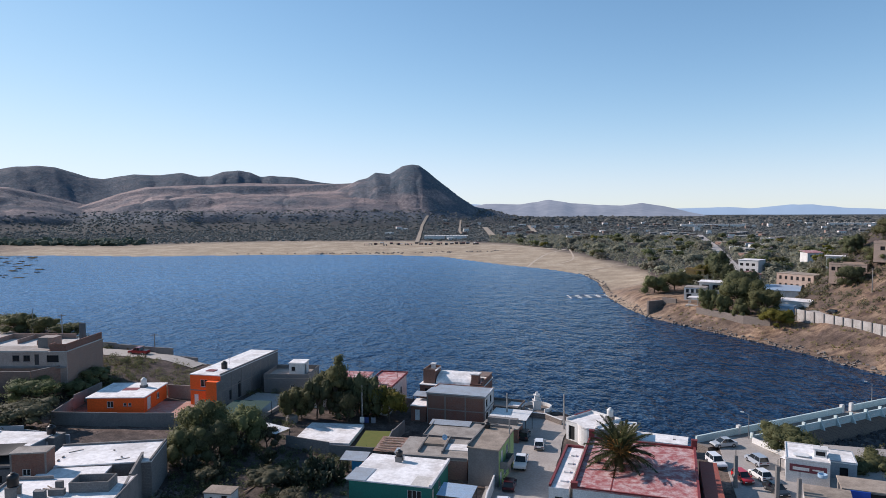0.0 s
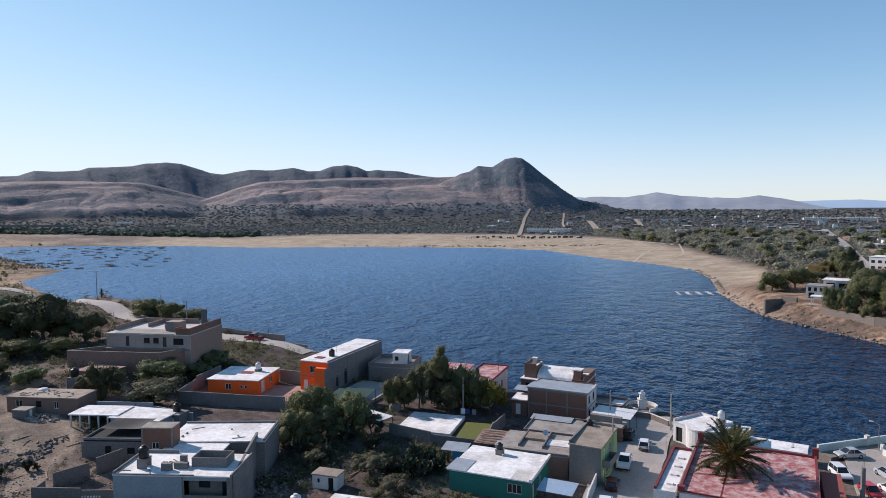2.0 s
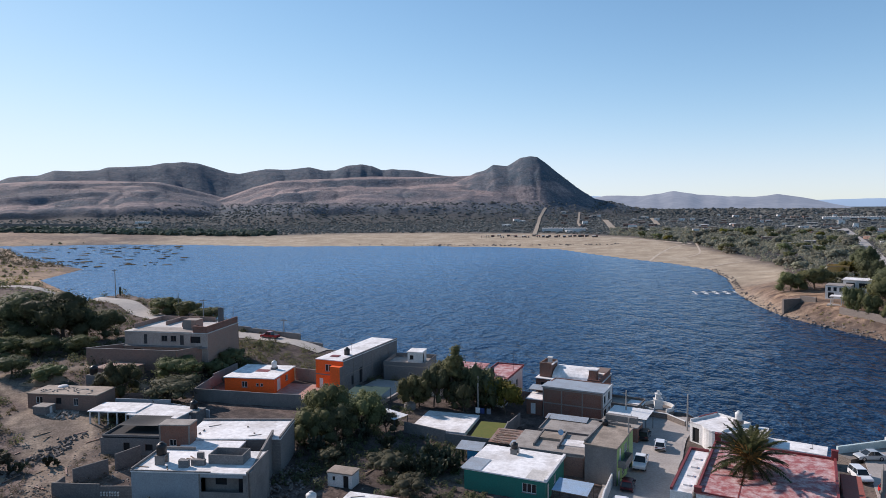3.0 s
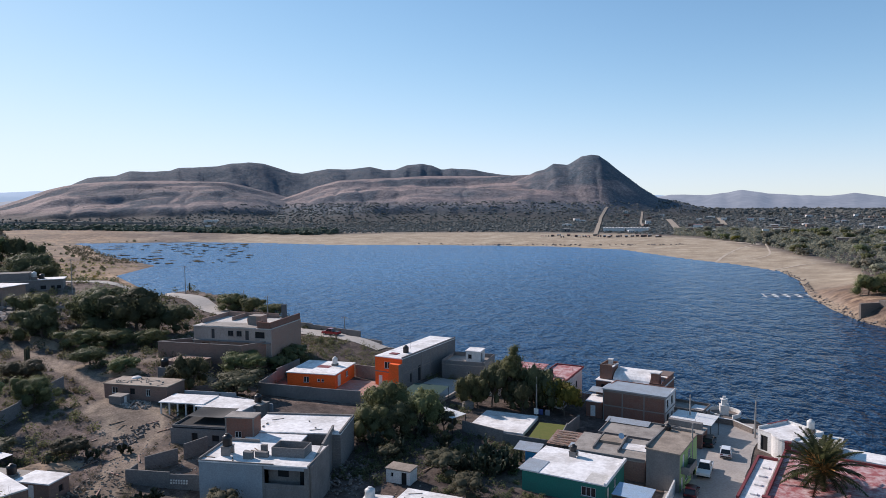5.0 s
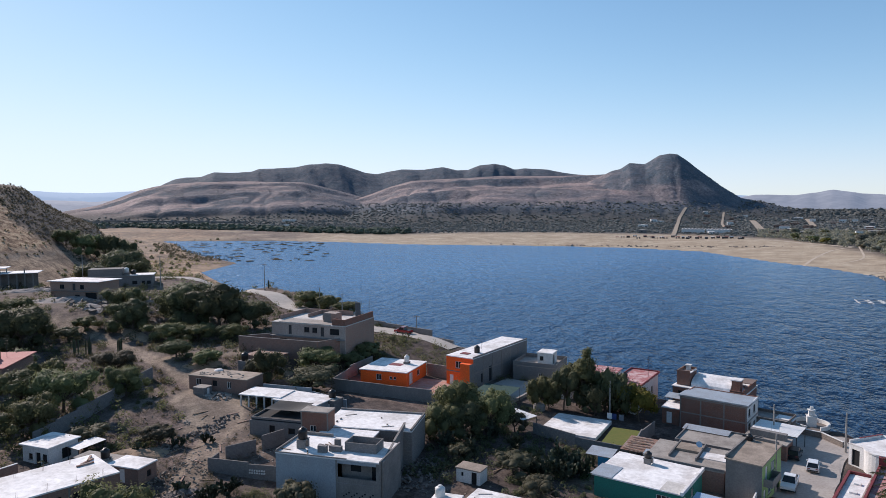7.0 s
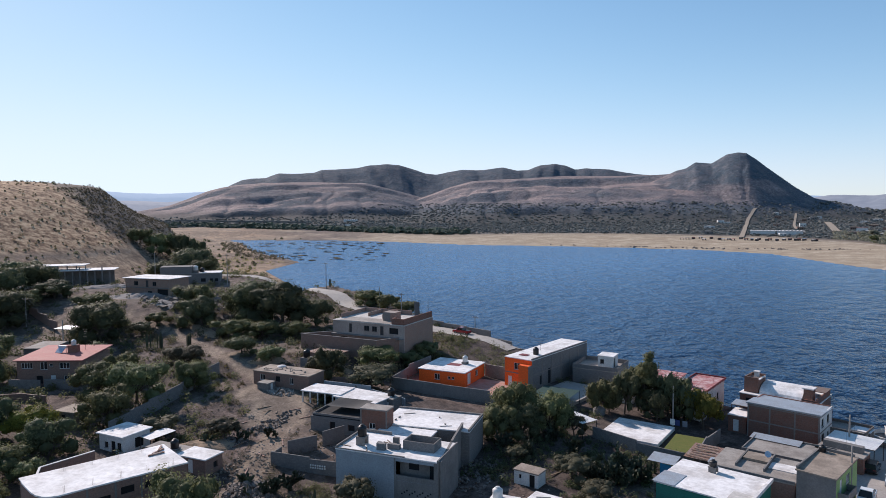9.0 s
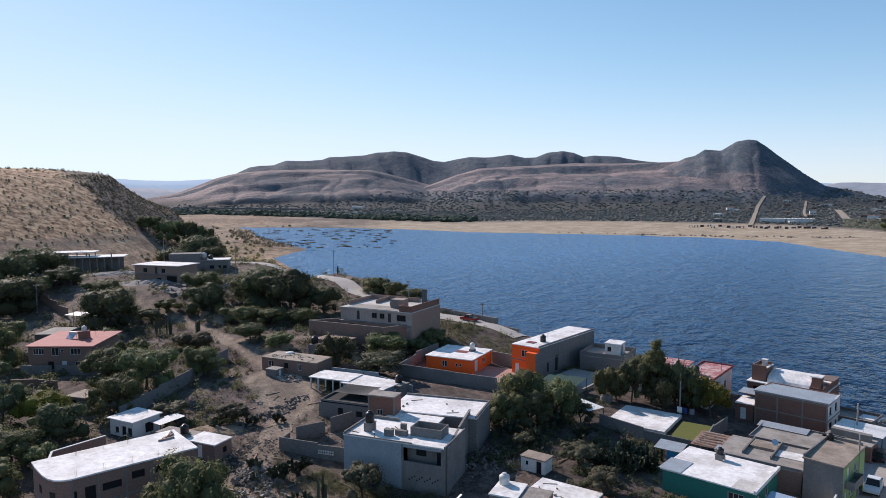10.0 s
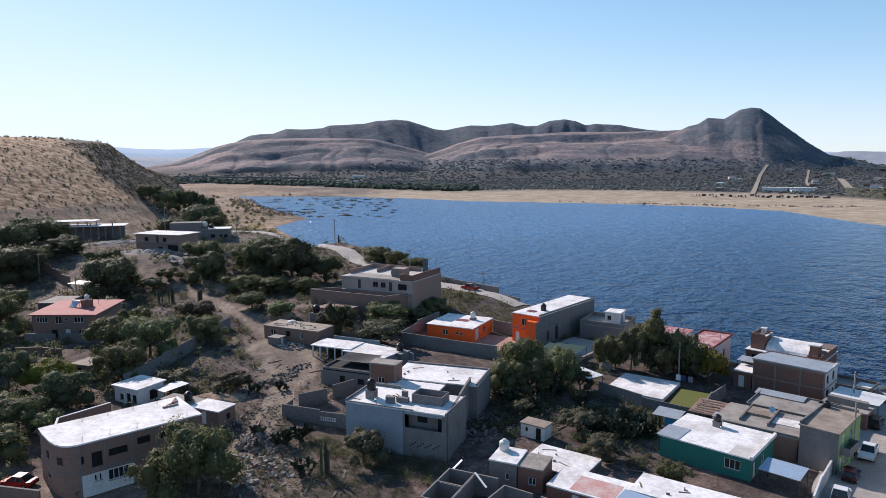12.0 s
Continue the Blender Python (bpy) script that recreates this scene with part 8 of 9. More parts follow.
dry_land = lambda x, y: float(shore(np.array([x]), np.array([y]))[0]) > 2.5
shrub_field("scrub", "low dry scrub between the houses", scatter(620, 1, -150, -68, 92, 196, 0.8, 2.6, test=dry_land), LEAF_DRY, 48, 1)
shrub_field("scrub", "low green scrub between the houses", scatter(640, 2, -165, -66, 92, 196, 0.8, 3.0, test=dry_land), LEAF_DARK, 62, 2)
shrub_field("scrub", "dark undergrowth in a neglected garden", scatter(340, 3, -42, -8, 82, 119, 0.8, 2.4, test=lambda x, y: not (x > -27 and y > 105)), LEAF_DARK, 60, 3)
shrub_field("scrub", "dry weeds on bare earth", scatter(240, 4, -66, -14, 56, 96, 0.4, 1.1), LEAF_DRY, 36, 4, 0.08)
shrub_field("scrub", "dark weeds and low bushes in a neglected yard", scatter(520, 24, -63, -37, 52, 72, 0.5, 1.9), LEAF_OLIVE, 64, 24, 0.11)
shrub_field("scrub", "green bushes along a house wall", scatter(150, 25, -56, -36, 67, 72.5, 0.8, 2.0, 0.2), LEAF_MID, 62, 25, 0.12)
shrub_field("scrub", "dry scrub on a rough slope", scatter(300, 26, -92, -62, 68, 100, 0.4, 1.6), LEAF_OLIVE, 56, 26, 0.11)
shrub_field("scrub", "green scrub round the hillside houses", scatter(520, 5, -150, -78, 40, 100, 0.9, 3.2), LEAF_MID, 62, 5)
shrub_field("scrub", "scrub on the slope under the hill", scatter(460, 6, -250, -140, 80, 210, 1.2, 4.0, test=dry_land), LEAF_DARK, 62, 6)
shrub_field("scrub", "dry grass tufts on the slope under the hill", scatter(260, 16, -250, -140, 80, 210, 0.8, 2.2, test=dry_land), LEAF_DRY, 40, 16)
shrub_field("scrub", "dry tufts on the lake bank", scatter(1000, 7, 92, 190, 150, 270, 0.5, 1.6, test=dry_land), LEAF_GRASS, 34, 7)
shrub_field("scrub", "low bushes below the dam", scatter(80, 8, 56, 120, 70, 122, 1.0, 3.0), LEAF_MID, 50, 8)


shrub_field("scrub", "grey-green scrub between walls and the lake road", scatter(300, 27, -76, -26, 134, 158, 0.8, 2.6, test=dry_land), LEAF_MID, 56, 27, 0.16)
shrub_field("scrub", "bushes along the lake bank", scatter(120, 28, -96, -30, 150, 172, 1.2, 3.2, test=lambda x, y: 1.2 < float(shore(np.array([x]), np.array([y]))[0]) < 7), LEAF_DARK, 100, 28, 0.16)


def polar_spots(n, seed, b0, b1, d0, d1, wmin, wmax, test):
    rnd, out, tries = random.Random(seed), [], 0
    while len(out) < n and tries < n * 10:
        m = n * 2
        b, d = np.radians(np.array([rnd.uniform(b0, b1) for _ in range(m)])), np.sqrt(np.array([rnd.uniform(d0 ** 2, d1 ** 2) for _ in range(m)]))
        x, y = -d * np.sin(b), d * np.cos(b)
        ok = test(x, y, land(x, y), shore(x, y), np.degrees(b), d)
        for line, half in LANES[-10:]:
            ok &= np.hypot(x[:, None] - line[None, :, 0], y[:, None] - line[None, :, 1]).min(1) > half + 3
        for px, py, k in zip(x, y, ok):
            tries += 1
            if k and len(out) < n:
                w = rnd.uniform(wmin, wmax) * (1.5 if rnd.random() < 0.12 else 1)
                out.append((px, py, w, w * rnd.uniform(0.5, 0.85)))
    return out


shrub_field("hill_scrub", "dark bushes dotted over a dry grass hill", polar_spots(340, 11, 50, 80, 320, 560, 0.6, 1.9, lambda x, y, z, s, b, d: (z > 20) & (meadow_side(x, y, z) > -0.5)), LEAF_DARK, 44, 11, 0.4)
shrub_field("hill_scrub", "dense dark scrub on the hill's shaded shoulder", polar_spots(2000, 12, 44, 58, 300, 530, 0.7, 2.0, lambda x, y, z, s, b, d: (z > 8) & (z < 56) & (s > 20) & (meadow_side(x, y, z) < 0.2)), LEAF_OLIVE, 24, 12, 0.4)
shrub_field("hill_scrub", "dry grass tufts over a hill", polar_spots(900, 13, 51, 80, 320, 560, 0.6, 1.8, lambda x, y, z, s, b, d: z > 20), LEAF_DRY, 22, 13, 0.45)
shrub_field("hill_scrub", "dry and green scrub on the eastern hill", polar_spots(700, 14, -48, -27, 235, 480, 1.5, 4.5, lambda x, y, z, s, b, d: (z > 9) & (s > 40)), LEAF_OLIVE, 30, 14, 0.45)
shrub_field("hill_scrub", "dense olive scrub on the eastern slope", polar_spots(900, 20, -48, -29, 270, 480, 2.0, 5.0, lambda x, y, z, s, b, d: (z > 14) & (s > 60)), LEAF_OLIVE, 34, 20, 0.4)
shrub_field("hill_scrub", "dry scrub on the eastern hill", polar_spots(500, 15, -48, -26, 225, 420, 1.0, 3.0, lambda x, y, z, s, b, d: (z > 7) & (s > 30)), LEAF_DRY, 36, 15, 0.4)
shrub_field("hill_scrub", "olive bushes above the lakeside road", polar_spots(800, 21, -40, -25, 205, 340, 0.8, 2.8, lambda x, y, z, s, b, d: (z > 5) & (s > 26)), LEAF_OLIVE, 34, 21, 0.3)
shrub_field("shore_scrub", "green and yellow bushes at the lake's western end", polar_spots(90, 17, 41, 52, 330, 520, 1.4, 3.6, lambda x, y, z, s, b, d: (s > 12) & (z < 14)), LEAF_MID, 60, 17, 0.4)
shrub_field("shore_scrub", "yellow-green bushes at the lake's western end", polar_spots(130, 18, 40, 50, 330, 480, 1.0, 3.0, lambda x, y, z, s, b, d: (s > 10) & (z < 14)), LEAF_YELLOW, 40, 18, 0.3)
shrub_field("shore_grass", "yellow-green grass tufts at the lake's western end", polar_spots(700, 48, 39.5, 50, 320, 620, 0.7, 1.8, lambda x, y, z, s, b, d: (s > 8) & (z < 14) & (fbm(x / 30, y / 30, 3, 78) > 0.42)), LEAF_GRASS, 16, 48, 0.4)
shrub_field("shore_grass", "brown reeds on the mud of the shallow bay", polar_spots(320, 49, 33, 47, 560, 820, 1.4, 4.0, lambda x, y, z, s, b, d: (s > -3) & (s < 24)), LEAF_OLIVE, 14, 49, 0.5)
shrub_field("shore_scrub", "dark bushes on the grassy western shore", polar_spots(90, 19, 38, 54, 480, 900, 1.6, 4.5, lambda x, y, z, s, b, d: (s > 14) & (z < 16)), LEAF_DARK, 50, 19, 0.5)


def blob_field(name, label, spots, mat, seed, fine=True):
    """Far trees and bushes, seen only as clumps: uneven many-faced crowns in one sheet."""
    bm = bmesh.new()
    bmesh.ops.create_icosphere(bm, subdivisions=2 if fine else 1, radius=1.0)
    bm.verts.index_update()
    bv = np.array([v.co[:] for v in bm.verts])
    bf = np.array([[v.index for v in f.verts] for f in bm.faces])
    bm.free()
    nr = np.random.default_rng(seed)
    vs, fs = [], []
    xs = np.array([(s[0], s[1]) for s in spots])
    zs = np.maximum(land(xs[:, 0], xs[:, 1]), -0.15)
    for i, ((x, y, w, h), z) in enumerate(zip(spots, zs)):
        k = 1 + 0.32 * nr.standard_normal(len(bv))
        p = bv * np.clip(k, 0.45, 1.5)[:, None] * np.array([w / 2, w / 2, h * 0.4]) + np.array([x, y, z + h * 0.3])
        vs.append(p)
        fs.append(bf + i * len(bv))
    return tagged(new(name, mesh_from(name, np.concatenate(vs), np.concatenate(fs), mat)), label, "trees", kind="stuff")


wood_line = lambda x, y, b: 42 - 29 * smooth(29, 40, b + 14 * (fbm(x / 110, y / 110, 3, 91) - 0.5))
far_ok = lambda x, y, z, s, b, d: (s > 60) & (z < wood_line(x, y, b)) & (d > wood_edge(b) + 60 * (fbm(x / 90, y / 90, 3, 2) - 0.5))
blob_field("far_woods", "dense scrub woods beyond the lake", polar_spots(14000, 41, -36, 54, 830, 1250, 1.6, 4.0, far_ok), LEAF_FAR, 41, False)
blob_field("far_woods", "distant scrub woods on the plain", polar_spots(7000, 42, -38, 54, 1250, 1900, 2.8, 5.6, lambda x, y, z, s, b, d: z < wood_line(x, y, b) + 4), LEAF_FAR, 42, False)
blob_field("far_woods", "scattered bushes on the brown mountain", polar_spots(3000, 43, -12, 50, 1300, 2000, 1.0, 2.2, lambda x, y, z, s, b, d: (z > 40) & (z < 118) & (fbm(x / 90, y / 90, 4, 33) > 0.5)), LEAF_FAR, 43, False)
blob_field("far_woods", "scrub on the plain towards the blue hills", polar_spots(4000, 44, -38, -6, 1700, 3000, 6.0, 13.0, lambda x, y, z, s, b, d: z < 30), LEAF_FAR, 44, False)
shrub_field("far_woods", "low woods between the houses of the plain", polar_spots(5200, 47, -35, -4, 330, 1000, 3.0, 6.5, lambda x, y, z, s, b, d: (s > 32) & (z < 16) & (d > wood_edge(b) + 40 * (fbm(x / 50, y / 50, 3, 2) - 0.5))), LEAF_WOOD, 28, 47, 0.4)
blob_field("far_woods", "line of dark trees along the far shore", polar_spots(620, 45, 24, 49, 890, 1400, 5.0, 11.0, lambda x, y, z, s, b, d: (d > wood_edge(b) - 10) & (d < wood_edge(b) + 90) & (fbm(x / 40, y / 40, 3, 92) > 0.4)), LEAF_LINE, 45)
rnd = random.Random(46)
islets = []
for i in range(190):
    b, dd = radians(rnd.uniform(31, 46)), rnd.uniform(540, 820)
    x, y = -dd * math.sin(b), dd * math.cos(b)
    if float(shore(np.array([x]), np.array([y]))[0]) < -6:
        islets.append((x, y, rnd.uniform(1.5, 8), rnd.uniform(0.5, 1.2)))
blob_field("reed_islands", "low brown reed islands in the shallows", islets, LEAF_DRY, 46)


# prickly pear, column cactus, date palm
def pad_mesh():
    bm = bmesh.new()
    lathe(bm, [(0.02, -0.05), (0.2, 0), (0.02, 0.05)], 8)
    for v in bm.verts:
        v.co = Vector((v.co.x * 0.8, v.co.z * 0.8, v.co.y + 0.2))
    bm.verts.index_update()
    return np.array([v.co[:] for v in bm.verts]), [[v.index for v in f.verts] for f in bm.faces]


PAD_V, PAD_F = pad_mesh()


def prickly_pear(x, y, w, h, n, seed):
    rnd = random.Random(seed)
    e = thing("prickly_pear", on_ground(x, y, 0, -0.1), "large grey-green prickly pear cactus with many pads", "cactus", "cacti")
    roots = max(3, n // 60)
    stems = [([], []) for _ in range(roots)]
    tips = [(k, Vector((rnd.uniform(-w, w) * 0.3, rnd.uniform(-w, w) * 0.3, 0)), Vector((0, 0, 1))) for k in range(roots)]
    for i in range(n):
        k, p, up = tips[rnd.randrange(len(tips))]
        d = (up + Vector((rnd.uniform(-1, 1), rnd.uniform(-1, 1), rnd.uniform(-0.1, 0.8))) * 0.8).normalized()
        if abs(p.x) > w / 2 or abs(p.y) > w / 2 or p.z > h:
            continue
        s = rnd.uniform(0.9, 1.6)
        m = Matrix.Translation(p) @ d.to_track_quat("Z", "Y").to_matrix().to_4x4() @ pose(0, 0, 0, 0, 0, rnd.random() * 360) @ Matrix.Scale(s, 4)
        vs, fs = stems[k]
        b = len(vs)
        vs += [m @ Vector(q) for q in PAD_V]
        fs += [[q + b for q in f] for f in PAD_F]
        tips.append((k, p + d * 0.36 * s, d))
    for vs, fs in stems:
        if vs:
            new("stem", mesh_from("stem", vs, fs, LEAF_CACTUS)).parent = e
    return e


for i, (x, y, w, h, n) in enumerate(((-19.5, 91.5, 9.0, 6.8, 1700), (-15.8, 93.0, 6.0, 5.6, 800), (-32.5, 93.5, 4.0, 3.4, 240), (-36.0, 95.5, 4.4, 3.6, 260), (-59.2, 66.6, 6.0, 2.0, 300), (-56.6, 69.0, 4.0, 2.0, 200), (-75.5, 80.5, 3.0, 1.5, 110), (-72.5, 84.0, 3.0, 1.4, 100), (-50.2, 62.0, 3.0, 2.0, 160), (-30.5, 101.0, 4.0, 3.6, 240), (-27.0, 98.5, 4.0, 3.4, 200), (-78.0, 76.0, 3.0, 1.6, 110), (-63.0, 67.5, 3.4, 1.8, 130), (-84.5, 150, 5, 4, 200))):
    prickly_pear(x, y, w, h, n, 500 + i)


def column_cactus(x, y, h, stems, seed):
    rnd = random.Random(seed)
    e = thing("column_cactus", on_ground(x, y), "tall green column cactus with upright stems", "cactus", "cacti")
    for i in range(stems):
        bm = bmesh.new()
        a, r, hh = rnd.random() * math.tau, 0.0 if i == 0 else rnd.uniform(0.25, 0.7), h * rnd.uniform(0.6, 1.0)
        bx_, by_ = r * math.cos(a), r * math.sin(a)
        n = 14
        rings = []
        for z, k in ((-0.3, 0.9), (hh * 0.3, 1.0), (hh * 0.8, 1.0), (hh * 0.96, 0.7), (hh, 0.15)):
            rings.append([bm.verts.new((bx_ + 0.17 * k * (1 if j % 2 else 0.78) * math.cos(j * math.tau / n), by_ + 0.17 * k * (1 if j % 2 else 0.78) * math.sin(j * math.tau / n), z)) for j in range(n)])
        for p, q in zip(rings, rings[1:]):
            for j in range(n):
                bm.faces.new((p[j], p[(j + 1) % n], q[(j + 1) % n], q[j]))
        bm.faces.new(rings[-1])
        part("stem", bm, LEAF_CACTUS, e)


for i, (x, y, h, s) in enumerate(((-48.5, 63.5, 4.6, 7), (-131, 113, 4.4, 5), (-134, 112, 3.8, 4), (-127, 118, 4, 4), (-146, 203, 4.0, 2), (-14.8, 96.8, 2.6, 3), (-31.5, 106, 3, 4))):
    column_cactus(x, y, h, s, 700 + i)


def frond_mesh(seed, L=6.2):
    """A feather leaf along +x that arches down, with leaflets on both sides."""
    rnd = random.Random(seed)
    vs, fs = [], []
    pts = [Vector((L * t * (1 - 0.16 * t), 0, 0.9 * t - 2.0 * t * t)) for t in [i / 22 for i in range(23)]]
    for i, p in enumerate(pts[:-1]):
        q = pts[i + 1]
        r = 0.05 * (1 - i / 23) + 0.012
        b = len(vs)
        vs += [p + Vector((0, -r, 0)), p + Vector((0, r, 0)), q + Vector((0, r, 0)), q + Vector((0, -r, 0))]
        fs.append([b, b + 1, b + 2, b + 3])
        if i < 3:
            continue
        ln = 0.62 * math.sin(math.pi * min(1, (i + 2) / 25)) + 0.12
        for s in (-1, 1):
            for k in (0, 0.5):
                o = p.lerp(q, k)
                tip = o + Vector((ln * 0.55, s * ln * rnd.uniform(0.7, 1.0), -ln * rnd.uniform(0.1, 0.5)))
                b = len(vs)
                vs += [o + Vector((-0.075, 0, 0)), o + Vector((0.075, 0, 0)), tip + Vector((0.04, 0, 0)), tip]
                fs.append([b, b + 1, b + 2, b + 3])
    return mesh_from("frond", vs, fs, LEAF_PALM)


def date_palm(x, y, z0, crown_z):
    e = thing("palm_tree", pose(x, y, z0), "date palm with a thick trunk and arching dark fronds", "palm tree")
    bm = bmesh.new()
    h = crown_z - z0
    lathe(bm, [(0.5, -0.5)] + [(0.42 + (0.04 if i % 2 else -0.02), h * i / 26) for i in range(27)] + [(0.6, h + 0.25), (0.2, h + 0.7)], 14)
    part("trunk", bm, BARK, e)
    bm = bmesh.new()
    rnd = random.Random(5)
    for i in range(200):
        a, t = rnd.random() * math.tau, rnd.uniform(0.2, 1.5)
        d = Vector((math.cos(a), math.sin(a), rnd.uniform(0.1, 1.3))).normalized()
        tube(bm, Vector((0.4 * math.cos(a), 0.4 * math.sin(a), h - 0.6 + t)), Vector((0, 0, h - 0.6 + t)) + d * rnd.uniform(1.3, 2.7), 0.08, 0.05, 5)
    part("dry_skirt", bm, paint("orange_brown_fibre", (0.5, 0.25, 0.075), 0.9, (0.3, 0.15, 0.055), 0.5, 2.0, 10.0), e, "orange-brown dry frond bases")
    fronds = [frond_mesh(900 + i) for i in range(3)]
    for i in range(72):
        o = new("frond", fronds[i % 3])
        o.parent = e
        t = i / 72
        o.matrix_basis = Matrix.Translation((0, 0, h + 0.25)) @ pose(0, 0, 0, 0, 0, i * 137.5) @ pose(0, 0, 0, rnd.uniform(-12, 12), 42 - 112 * (1 - t) ** 0.75 + rnd.uniform(-7, 7), 0) @ Matrix.Scale(rnd.uniform(0.85, 1.05), 4)
    return e


date_palm(24.2, 91.0, 5.0, 10.4)
for i in range(2):
    o = tagged(part("roof_box", boxes((-0.35, 0.35, -0.35, 0.35, 0, 0.9)), BLACK_PLASTIC), "dark bin standing on the red roof", "bin")
    o.matrix_basis = at_house(palm_house, 2.2 + 2.6 * i, 9.6 - 0.1 * i, 3.7, 13 * i)

# ---------------------------------------------------------------- east shore
def bank_house(label, x, y, ang, w, d, h, walls, roof, ops=(), **kw):
    return house("house", label, x, y, ang, w, d, g(x, y) + kw.pop("up", 0.2), h, walls, roof, ops, **kw)


bank_house("large blue-roofed hall with white walls", 127.7, 267.2, -29.6, 12.5, 16.0, 5.0, WHITE_WALL, BLUE_SHEET, [("f", 1.0, 1.0, 2.0, 1.4, W_), ("f", 5.0, 0.0, 2.2, 2.6, H_)], over=0.4, slope=0.6)
bank_house("low white hall with a pale blue roof", 121.8, 247.0, -40.0, 12.0, 9.0, 4.2, WHITE_WALL, WHITE_ROOF, [("f", 2.0, 0.8, 1.6, 1.3, W_), ("f", 6.0, 0.8, 1.6, 1.3, W_)], over=0.2)
bank_house("small sky-blue house with flat roof", 119.6, 239.0, -40.0, 5.0, 4.0, 3.6, BLUE_WALL, WHITE_ROOF, [("f", 1.0, 0.8, 1.2, 1.2, W_)], over=0.1)
bank_house("blue shed at the shore wall", 117.0, 234.0, -40.0, 4.0, 3.4, 3.0, BLUE_WALL, SHEET, [("f", 1.2, 0.0, 1.2, 2.1, D_)], over=0.15)
bank_house("three-storey pink brick building with rows of windows", 140.5, 283.0, -60.0, 16.0, 9.0, 10.0, BANK_BRICK, TAN_ROOF, [("f", 1.2 + 2.5 * i, 1.2 + 3.1 * k, 1.1, 1.5, H_) for i in range(6) for k in range(3)] + [("r", 2 + 3 * i, 4.3, 1.2, 1.5, H_) for i in range(2)], over=0.15)
bank_house("unfinished brick building with open window frames", 141.0, 245.6, -42.0, 12.0, 7.0, 5.6, BANK_BRICK, TAN_ROOF, [("f", 0.8 + 1.9 * i, 3.2, 1.3, 1.4, H_) for i in range(6)], over=0.05, parapet=0.5, up=3.4)
bank_house("brick building with a square corner tower", 151.0, 236.0, -42.0, 10.0, 7.0, 5.0, BANK_BRICK, TAN_ROOF, [("f", 2.0, 2.6, 1.4, 1.4, H_)], over=0.05, parapet=0.8, up=4.6)
bank_house("white building with flat overhanging roof", 152.6, 268.0, -30.0, 11.0, 6.0, 3.4, WHITE_WALL, WHITE_ROOF, [("f", 1.5 + 3.4 * i, 1.0, 1.6, 1.2, W_) for i in range(3)], over=0.5, up=4.0)
bank_house("white arcaded house above the lake", 101.9, 284.0, -28.0, 8.6, 9.0, 5.2, WHITE_WALL, GREY_ROOF, [("f", 0.8 + 2.0 * i, 3.0, 1.1, 1.5, W_) for i in range(4)] + [("f", 1.0, 0.2, 2.0, 2.2, H_)], over=0.1, frame_mat=FRAME_DARK)
bank_house("white terraced house with balconies", 110.6, 290.0, -30.0, 9.6, 9.0, 6.4, WHITE_WALL, WHITE_ROOF, [("f", 1.0, 3.2, 3.0, 2.0, H_), ("f", 5.4, 3.2, 3.0, 2.0, H_), ("f", 3.0, 0.4, 2.4, 2.0, H_)], over=0.6)
bank_house("ochre house with two roof turrets", 127.0, 352.0, -25.0, 9.0, 7.0, 5.2, YELLOW_WALL, TAN_ROOF, [("f", 1.0, 1.0, 1.4, 1.4, W_), ("f", 5.0, 1.0, 1.4, 1.4, W_)], over=0.2, parapet=0.6)
bank_house("pale concrete block of flats", 170.4, 388.1, -43.0, 11.0, 12.0, 7.6, WHITE_WALL, WHITE_ROOF, [("f", 1.0 + 3.2 * i, 1.0 + 3.2 * k, 1.8, 1.5, H_) for i in range(3) for k in range(2)], over=0.3)
bank_house("white house with a red pitched roof", 150.5, 331.0, 30.0, 10.0, 6.0, 4.2, WHITE_WALL, RED_ROOF, [("f", 2.0, 1.0, 1.4, 1.3, W_), ("f", 6.0, 1.0, 1.4, 1.3, W_)], over=0.4, slope=1.2)
bank_house("white house with a red roof among trees", 233.0, 430.0, 10.0, 11.0, 7.0, 5.0, WHITE_WALL, RED_ROOF, [("f", 2.0, 2.0, 2.0, 1.6, W_), ("f", 9.0, 2.0, 2.0, 1.6, W_)], over=0.5, slope=1.0, up=4.0)
pav = thing("pavilion", on_ground(98.6, 269.5, -28), "small white pavilion on columns at the water", "pavilion")
part("roof", boxes((-0.4, 7.4, -0.4, 5.4, 2.9, 3.15)), WHITE_ROOF, pav)
for u in (0, 3.4, 6.7):
    for v in (0, 4.7):
        part("column", boxes((u, u + 0.3, v, v + 0.3, -1.5, 2.9)), WHITE_WALL, pav)
part("floor", boxes((-1, 9, -1.5, 6, -2.0, 0.1)), PAVING, pav)
freestanding_wall("shore_wall", "dark stone jetty wall at the water", [(84.5, 277.0), (92.0, 281.0), (96.0, 276.0)], 0.8, STONE, 1.6)
freestanding_wall("shore_wall", "dark stone retaining wall at the shore", [(98.0, 259.0), (103.0, 247.0), (106.5, 237.0), (112.0, 229.0), (121.0, 232.0)], 0.5, STONE, 2.2)
wall_pts = [(120.5, 228.5), (124.5, 213.0), (128.0, 199.5), (131.0, 186.0), (134.0, 170.0)]
e = thing("retaining_wall", Matrix.Identity(4), "long pale concrete retaining wall with piers below a road", "wall", kind="structure")
